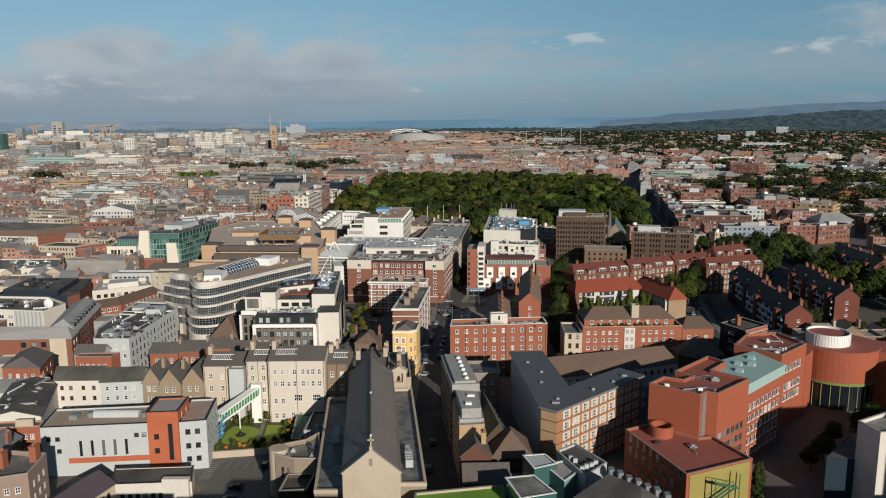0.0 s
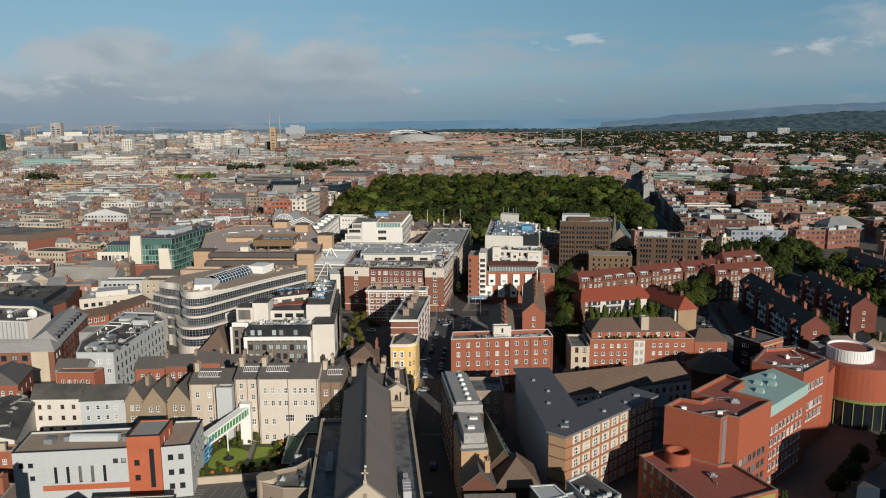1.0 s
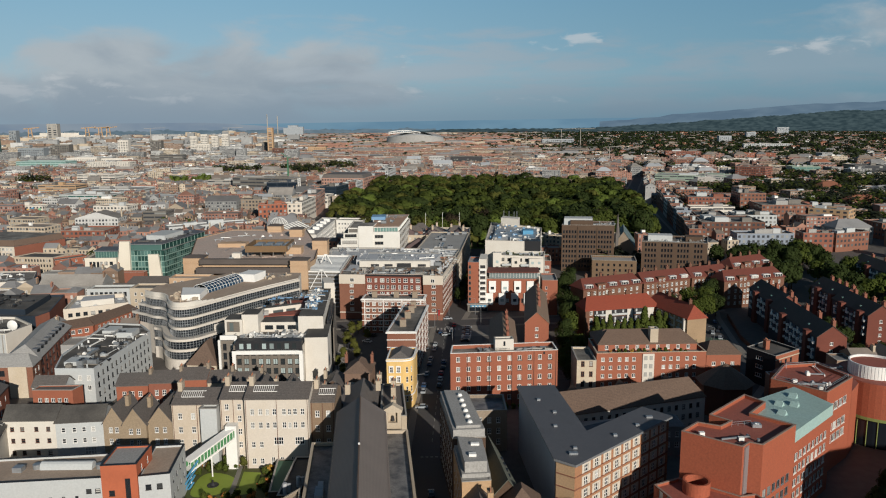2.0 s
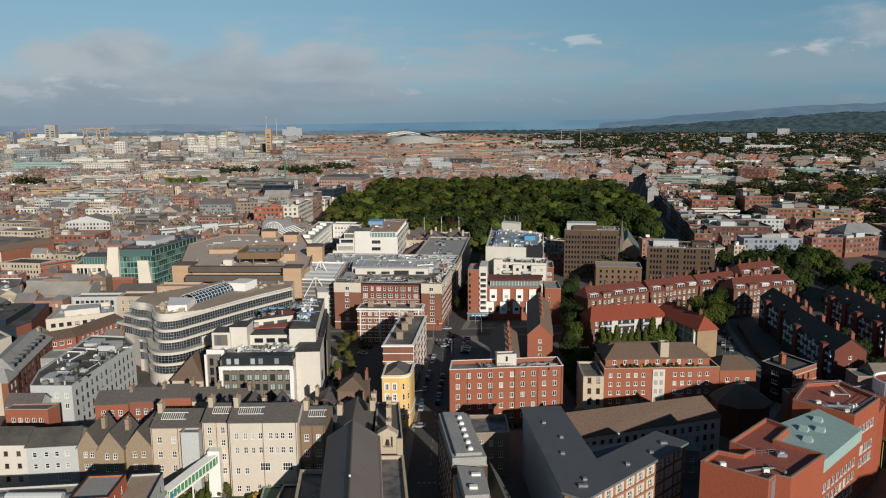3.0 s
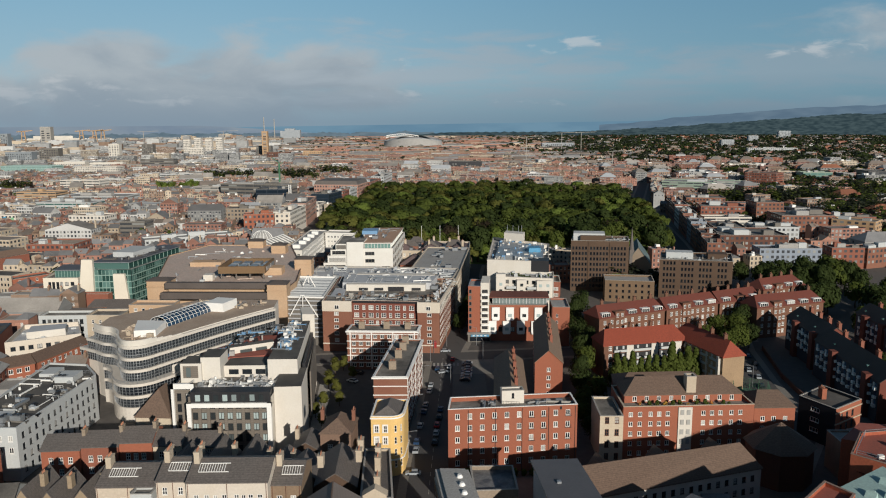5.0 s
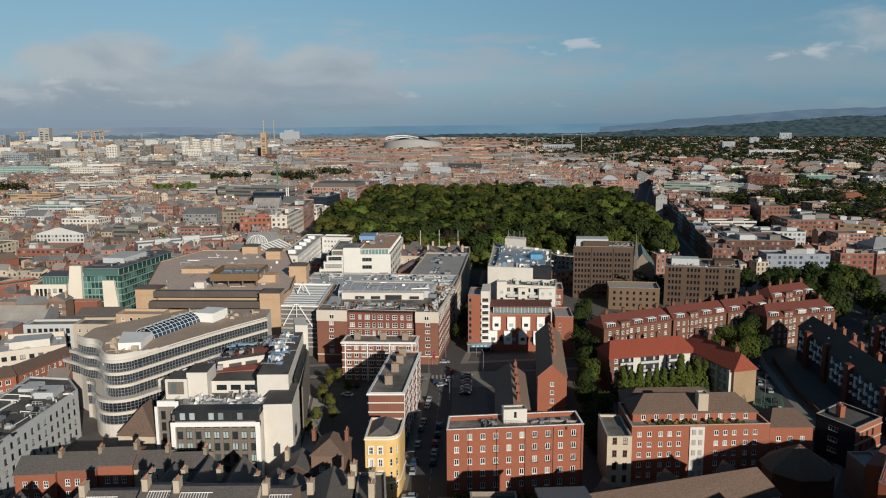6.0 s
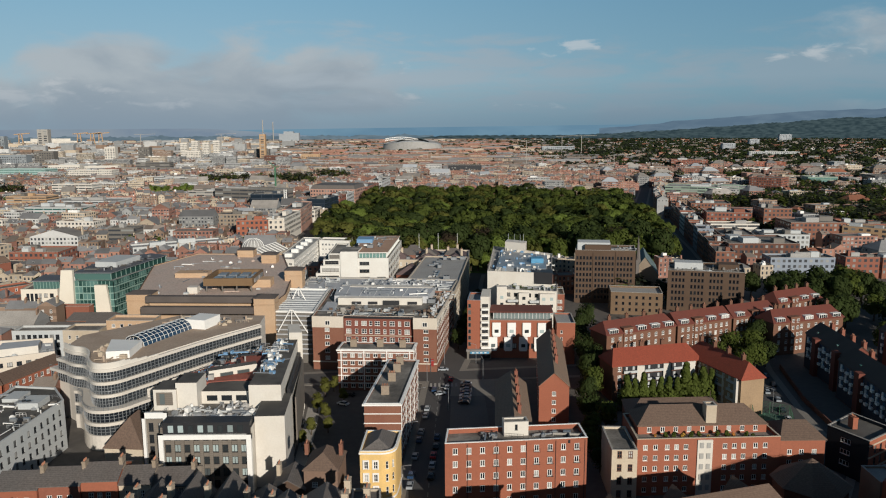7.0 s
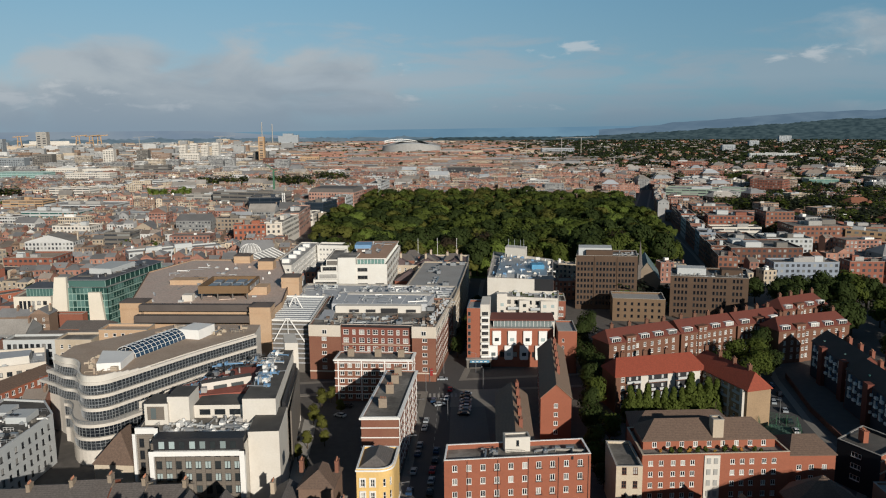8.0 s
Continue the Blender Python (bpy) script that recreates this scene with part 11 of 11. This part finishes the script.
for i in range(60):
    a = trr.random()
    if a < 0.4:
        x = trr.uniform(-66, -46)
        y = 192.4 + (x + 66) * 0.15 + trr.uniform(0, 2.6)
    elif a < 0.6:
        x, y = trr.uniform(-69, -57.4), trr.uniform(211, 215)
    elif a < 0.75:
        x, y = trr.uniform(-69, -68) + trr.uniform(0, 1.5), trr.uniform(198, 211)
    else:
        x, y = trr.uniform(-49.4, -46.6), trr.uniform(199, 212)
    plant(BLOOM if trr.random() < 0.3 else SHRUB, x, y, trr.uniform(0.45, 0.95), "garden shrubs").location.z = GZ
for x, y, k in ((-67.4, 212.6, 0.62), (-55.6, 212.0, 0.5), (-60.6, 213.4, 0.42), (-43.6, 213.6, 0.5), (-70.4, 209, 0.45)):
    plant(SLIM if k < 0.5 else STREET, x, y, k, "garden trees").location.z = GZ
for i in range(12):
    s = plant(SHRUB if i % 3 else BLOOM, 58 + 2.4 * i + trr.uniform(-0.6, 0.6), 270.6 + trr.uniform(0, 1.2), trr.uniform(0.45, 0.75), "terrace plants")
    s.location.z = 14.9
plant(CONE, -222, 442, 1.3, "yard conifers")

for x, y, k in ((-381, 1112, 1.2), (-372, 1106, 1.3), (-362, 1112, 1.25), (-346, 1106, 1.25), (-336, 1110, 1.35), (-326, 1104, 1.3), (-317, 1110, 1.2)):
    plant(TREES[3], x, y, k, "square trees")

# the park: a close wood of large crowns, tree by tree toward the town, joined farther in
rows_ = 0
y = 582.0
while y < 660:
    x = -112.0 + 7 * (rows_ % 2)
    while x < 240:
        px, py = x + trr.uniform(-4, 4), y + trr.uniform(-4, 4)
        if inside(PARK, px, py):
            plant(TREES[trr.choice((0, 0, 0, 0, 1, 1, 2, 2, 2, 3, 5))], px, py, trr.uniform(1.05, 1.55), "park trees")
        x += 17.5
    y += 14.5
    rows_ += 1
for x, y, k in ((172, 640, 1.0), (176, 660, 1.1), (182, 684, 1.1), (186, 706, 1.1), (192, 735, 1.1), (198, 765, 1.2), (204, 795, 1.2), (166, 612, 1.0), (24, 580, 0.9), (34, 578, 0.9), (14, 584, 0.9)):
    plant(TREES[trr.choice((0, 1, 3))], x, y, k, "park trees")
crowns = [[] for _ in range(4)]
y = 656.0
while y < 1084:
    x = -112.0
    while x < 240:
        px, py = x + trr.uniform(-5, 5), y + trr.uniform(-5, 5)
        if inside(PARK, px, py):
            big, top = trr.uniform(8.0, 12.5), trr.uniform(14, 21)
            kind = trr.choice((0, 0, 0, 1, 1, 2, 2, 2, 3))
            for _ in range(26):
                a, r = trr.uniform(0, 6.28), big * math.sqrt(trr.random())
                crowns[kind].append(((px + r * math.cos(a), py + r * math.sin(a), top - big * 0.85 * (1 - math.sqrt(max(0.0, 1 - (r / big) ** 2 * 0.92)))), trr.uniform(1.6, 2.4), (px, py, top - big)))
        x += 19.5
    y += 16.5
for kind, (mat_, lab_) in enumerate(((LEAF[0], "dense green canopy of the park woodland"), (LEAF[1], "dense olive canopy of the park woodland"), (LEAF[2], "dense dark green canopy of the park woodland"), (LEAF[3], "dense light green canopy of the park woodland"))):
    q = leaf_faces(np.array([c for c, _, _ in crowns[kind]]), [r for _, r, _ in crowns[kind]], 34, 0.72, 0.8, [h_ for _, _, h_ in crowns[kind]])
    single("park_canopy", leaf_mesh(q), mat_, lab_, "woodland", kind="stuff")

# trees among the farther streets
clump = []
for i in range(4200):
    y = 470 + 1100 * trr.random() ** 0.8
    x = trr.uniform(-0.6, 0.6) * y
    if 200 < x < 350 and 500 < y < 720:
        continue
    right = x > (0.2 if y < 560 else 0.33) * y + trr.uniform(-40, 60)
    if 480 < y < 1260 and abs(x - (162 + (y - 510) * 0.205)) < 24:
        continue
    i_, j_ = cell(x, y)
    if not (0 <= i_ < occ.shape[0] and 0 <= j_ < occ.shape[1]):
        continue
    if occ[i_, j_] or (not right and trr.random() < 0.86):
        continue
    if right and trr.random() < 0.45:
        continue
    n = trr.randint(7, 14) if right else trr.randint(1, 3)
    sp_x = 16 if right else 6
    for _ in range(n):
        clump.append(((x + trr.uniform(-sp_x, sp_x), y + trr.uniform(-8, 8), trr.uniform(5, 13 if right else 10)), trr.uniform(2.4, 4.6)))
for gx, gy, gr in ((-340, 1318, 40), (-250, 1312, 60), (-582, 1118, 22), (350, 912, 40), (410, 905, 45), (470, 900, 50), (520, 890, 40), (430, 850, 40), (500, 1000, 50), (560, 1010, 40), (360, 1300, 40),  (420, 760, 70), (470, 800, 60), (-180, 1420, 30), (360, 560, 30)):
    for _ in range(int(gr * 2.6)):
        a, r = trr.uniform(0, 6.28), gr * math.sqrt(trr.random())
        clump.append(((gx + r * math.cos(a), gy + r * 0.6 * math.sin(a), trr.uniform(8, 20)), trr.uniform(3.5, 5.5)))
q = leaf_faces(np.array([c for c, _ in clump]), [r for _, r in clump], 26, 1.1, 0.8, [(c[0], c[1], 2.0) for c, _ in clump])
pick = np.repeat(trng.random(len(clump)) < 0.55, 26)
single("street_greenery", leaf_mesh(q[pick]), LEAF[6], "dark green trees scattered among the streets", "trees", kind="stuff")
single("street_greenery", leaf_mesh(q[~pick]), LEAF[0], "mid green trees scattered among the streets", "trees", kind="stuff")
clump = []
for i in range(9000):
    y = 1550 + 3200 * trr.random() ** 0.85
    x = trr.uniform(-0.6, 0.62) * y
    bear = x / y + trr.uniform(-0.05, 0.05)
    suburb, wooded = bear > 0.16 - 0.07 * (y - 1500) / 3000, y > 2250 and bear > -0.22
    if trr.random() > (0.9 if suburb else 0.42 if wooded else 0.1):
        continue
    for k_ in range(2 if suburb else 1):
        clump.append(((x + trr.uniform(-1, 1) * 22 * k_, y, trr.uniform(5, 11)), trr.uniform(5, 10)))
q = leaf_faces(np.array([c for c, _ in clump]), [r for _, r in clump], 16, 2.9, 0.6, [(c[0], c[1], 0.0) for c, _ in clump])
pick = np.repeat(trng.random(len(clump)) < 0.5, 16)
single("distant_woods", leaf_mesh(q[pick]), LEAF[6], "dark far trees between the suburbs", "trees", kind="stuff")
single("distant_woods", leaf_mesh(q[~pick]), LEAF[2], "green far trees between the suburbs", "trees", kind="stuff")


# ---- parked cars ----
def car(colour, label):
    ob = thing("car", (0, 0, 0), label, "car", "parked cars")
    b = Mesh()
    prof = [(-2.1, 0.35), (2.1, 0.35), (2.15, 0.75), (1.2, 0.95), (-1.8, 0.98), (-2.15, 0.8)]
    for s in (0,):
        L = [(-0.86, y, z) for y, z in prof]
        R = [(0.86, y, z) for y, z in prof]
        b.face(L).face(R[::-1])
        for i in range(6):
            j = (i + 1) % 6
            b.face([L[j], L[i], R[i], R[j]])
    part("body", b, colour, ob)
    c = Mesh()
    lo, hi = [(-0.8, 1.15, 0.94), (0.8, 1.15, 0.94), (0.8, -1.7, 0.97), (-0.8, -1.7, 0.97)], [(-0.62, 0.35, 1.42), (0.62, 0.35, 1.42), (0.62, -1.25, 1.42), (-0.62, -1.25, 1.42)]
    for i in range(4):
        j = (i + 1) % 4
        c.face([lo[j], lo[i], hi[i], hi[j]])
    part("window_band", c, GLASS_BAND, ob)
    part("roof_panel", Mesh().prism([(0.64, 0.37), (-0.64, 0.37), (-0.64, -1.27), (0.64, -1.27)][::-1], 1.41, 1.47), colour, ob)
    for x, y in ((-0.8, 1.3), (0.8, 1.3), (-0.8, -1.3), (0.8, -1.3)):
        w = Mesh()
        n = 12
        for s in (-0.1, 0.1):
            ring_ = [(x + s, y + 0.33 * math.cos(2 * math.pi * i / n), 0.33 + 0.33 * math.sin(2 * math.pi * i / n)) for i in range(n)]
            w.face(ring_ if s > 0 else ring_[::-1])
        for i in range(n):
            a, e = 2 * math.pi * i / n, 2 * math.pi * (i + 1) / n
            w.face([(x - 0.1, y + 0.33 * math.cos(a), 0.33 + 0.33 * math.sin(a)), (x - 0.1, y + 0.33 * math.cos(e), 0.33 + 0.33 * math.sin(e)), (x + 0.1, y + 0.33 * math.cos(e), 0.33 + 0.33 * math.sin(e)), (x + 0.1, y + 0.33 * math.cos(a), 0.33 + 0.33 * math.sin(a))])
        part("wheel", w, DARK, ob)
    return ob


def paint(name, h):
    return surface(name, rgb(h), rough=0.3, spread=0.03, bump=0, spec=0.6)


CARS = {"w": car(paint("white_car_paint", "d8d8d6"), "white hatchback parked at the kerb"), "s": car(paint("silver_car_paint", "9aa0a4"), "silver car parked at the kerb"),
        "b": car(paint("black_car_paint", "1d1f24"), "black car parked on the asphalt"), "u": car(paint("blue_car_paint", "2d4563"), "dark blue car parked on the asphalt"), "r": car(paint("red_car_paint", "a3262a"), "red car waiting at the junction")}
for kind, x, y, a in (("r", 5.6, 361.0, -8), ("w", 4.0, 351.6, -6), ("u", -0.8, 349.6, -6), ("s", 1.4, 345.2, -70), ("s", -3.3, 330.6, -6), ("w", -3.8, 324.2, -6), 
                      ("s", -5.1, 310.6, -6), ("u", -5.6, 304.4, -6), ("s", -6.6, 292.4, -6), ("u", -7.4, 280.2, -6), ("s", -7.6, 274.0, -4), 
                      ("u", 0.0, 306.4, -6), ("b", -0.4, 299.6, -6), ("r", -1.2, 293.0, -6), ("s", -1.5, 286.4, -6), ("b", -1.9, 279.6, -6),
                      ("s", 11.2, 356.0, 80), ("b", 11.0, 352.6, 80), ("s", 10.8, 349.2, 80), ("u", 10.7, 346.0, 80), ("w", 10.4, 342.8, 80), ("s", 10.1, 339.4, 80), ("b", 9.6, 336.0, 80),
                      ("s", 2.7, 372.8, -86), ("b", 28.6, 330, 4), ("s", 28.2, 322, 4), ("b", 29.2, 338, 4), ("b", -55.2, 172.6, 78), ("u", -55.0, 166.4, 78), ("b", -50.4, 185.0, -8), ("b", -5.4, 181.8, 2), ("s", -8.0, 259.0, 88), ("b", -4.4, 199, 3),
                      ("s", 111.5, 300, -20), ("w", 113.8, 310, -14), ("b", 126.5, 352, -14), ("s", 120.6, 344, -14), ("b", 96.5, 297, 60), ("w", 100, 299, 60), ("s", 60.4, 455, 75), ("w", 64, 455, 75), ("b", -44.5, 318, 4), ("b", -31.5, 345, 70), ("w", -33, 336, 60), ("b", 112, 296, -12), ("w", 116.4, 318, -12), ("b", 118, 326, -12), ("s", 121, 336, -14), ("b", 123.6, 346, -16), ("u", 128, 362, -16)):
    ob = CARS[kind]
    m = pose(x, y, 0.15, 0, 0, a)
    if ob.name in used:
        copy_thing(ob, m)
    else:
        used.add(ob.name)
        ob.matrix_basis = m
for t in TREES + FINE + [SLIM, CONE, SHRUB, BLOOM, HEDGE, STREET] + list(CARS.values()):
    if t.name not in used:
        t.location = (-150, 470, 0)


# ---- street lamps, roof plant ----
def street_lamp(x, y, ang):
    ob = thing("street_lamp", (x, y, 0.13), "grey steel street lamp beside the road", "street lamp", "street lamps")
    part("post", Mesh().tube(x, y, 0.11, 0.13, 8.2, 8, 0, 0.07), METAL, ob)
    c, s = math.cos(radians(ang)), math.sin(radians(ang))
    part("arm", Mesh().bar((x, y, 8.1), (x + 1.9 * c, y + 1.9 * s, 8.4), 0.09), METAL, ob)
    at = Matrix.Translation((x + 1.9 * c, y + 1.9 * s, 8.35)) @ Matrix.Rotation(radians(ang), 4, "Z")
    part("lamp_head", Mesh().box(-0.1, 0.7, -0.14, 0.14, 0, 0.14, 0, at), METAL, ob)


for x, y, a in ((-8.4, 300, 0), (-6.4, 330, 0), (-3.6, 360, 0), (3.4, 381, 90), (16.4, 382, 160), (-9.6, 270, 0), (5.6, 410, 0), (9.6, 440, 0), (22.5, 470, 180), (108, 296, 160), (114.6, 326, 160), (4.0, 330, 180), (18, 362, 100)):
    street_lamp(x, y, a)
sg = thing("bus_stop_sign", (-2.2, 372, 0.13), "red banner sign on a street post", "sign")
part("post", Mesh().tube(-2.2, 371.0, 0.08, 0.13, 6.0, 8), METAL, sg)
part("banner", Mesh().box(-2.1, -1.0, 370.95, 371.05, 2.6, 5.6), REDPAINT, sg)


def plant_unit(kind):
    ob = thing("roof_plant_unit", (0, 0, 0), "galvanised rooftop plant unit with ducts", "ventilation unit", "rooftop plant")
    if kind == 0:
        part("case", Mesh().box(-1.6, 1.6, -1, 1, 0.25, 1.9).box(-1.7, 1.7, -1.1, 1.1, 1.9, 2.0), METAL, ob)
        part("leg_frame", Mesh().box(-1.5, -1.3, -0.9, 0.9, 0, 0.25).box(1.3, 1.5, -0.9, 0.9, 0, 0.25), DARK, ob)
        part("fan", Mesh().tube(-0.7, 0, 0.6, 2.0, 2.25, 12).tube(0.8, 0, 0.6, 2.0, 2.25, 12), DARK, ob)
    elif kind == 1:
        part("duct", Mesh().box(-3.5, 3.5, -0.4, 0.4, 0.3, 1.1).box(2.7, 3.5, 0.4, 2.2, 0.3, 1.1), METAL, ob)
        part("stand", Mesh().box(-3, -2.8, -0.4, 0.4, 0, 0.3).box(2.8, 3, -0.4, 0.4, 0, 0.3), DARK, ob)
    else:
        part("kerb", Mesh().box(-1, 1, -1, 1, 0, 0.4), CONCRETE, ob)
        m = Mesh()
        lo, hi = [(-1, -1, 0.4), (1, -1, 0.4), (1, 1, 0.4), (-1, 1, 0.4)], [(-0.4, -0.4, 0.85), (0.4, -0.4, 0.85), (0.4, 0.4, 0.85), (-0.4, 0.4, 0.85)]
        for i in range(4):
            m.face([lo[i], lo[(i + 1) % 4], hi[(i + 1) % 4], hi[i]])
        part("glass_dome", m.face(hi), RENDER_GREY, ob)
    return ob


UNITS = [plant_unit(i) for i in range(3)]
srng = random.Random(3)
for poly, z, n in (([(-46, 380), (-1, 375), (5, 416), (-44, 424)], 21.2, 5), ([(-60, 434), (2, 427), (7, 448), (-58, 458)], 20.3, 5), ([(-10, 460), (12, 456), (17, 516), (-4, 520)], 20.0, 12),
                   ([(27, 436), (52, 430), (59, 474), (36, 496)], 28.4, 6), ([(-26, 530), (16, 527), (18, 556), (-22, 560)], 17.2, 8), ([(-77, 298), (-56, 304), (-50, 330), (-56, 334)], 18.1, 4),
                   ([(-78, 280), (-52, 277), (-52, 286), (-78, 286)], 18.1, 3), ([(-124, 440), (-92, 440), (-98, 480), (-126, 500)], 23.8, 4), ([(-128, 262), (-118, 262), (-116, 298), (-126, 308)], 14.9, 5), ([(-38, 486), (-28, 486), (-26, 510), (-36, 510)], 30.5, 3)):
    xs, ys = [p[0] for p in poly], [p[1] for p in poly]
    k = 0
    while k < n:
        x, y = srng.uniform(min(xs), max(xs)), srng.uniform(min(ys), max(ys))
        if not inside(poly, x, y):
            continue
        ob = UNITS[srng.choice((0, 0, 1, 2))]
        m = pose(x, y, z, 0, 0, srng.choice((0, 90)) - 6)
        if ob.name in used:
            copy_thing(ob, m)
        else:
            used.add(ob.name)
            ob.matrix_basis = m
        k += 1
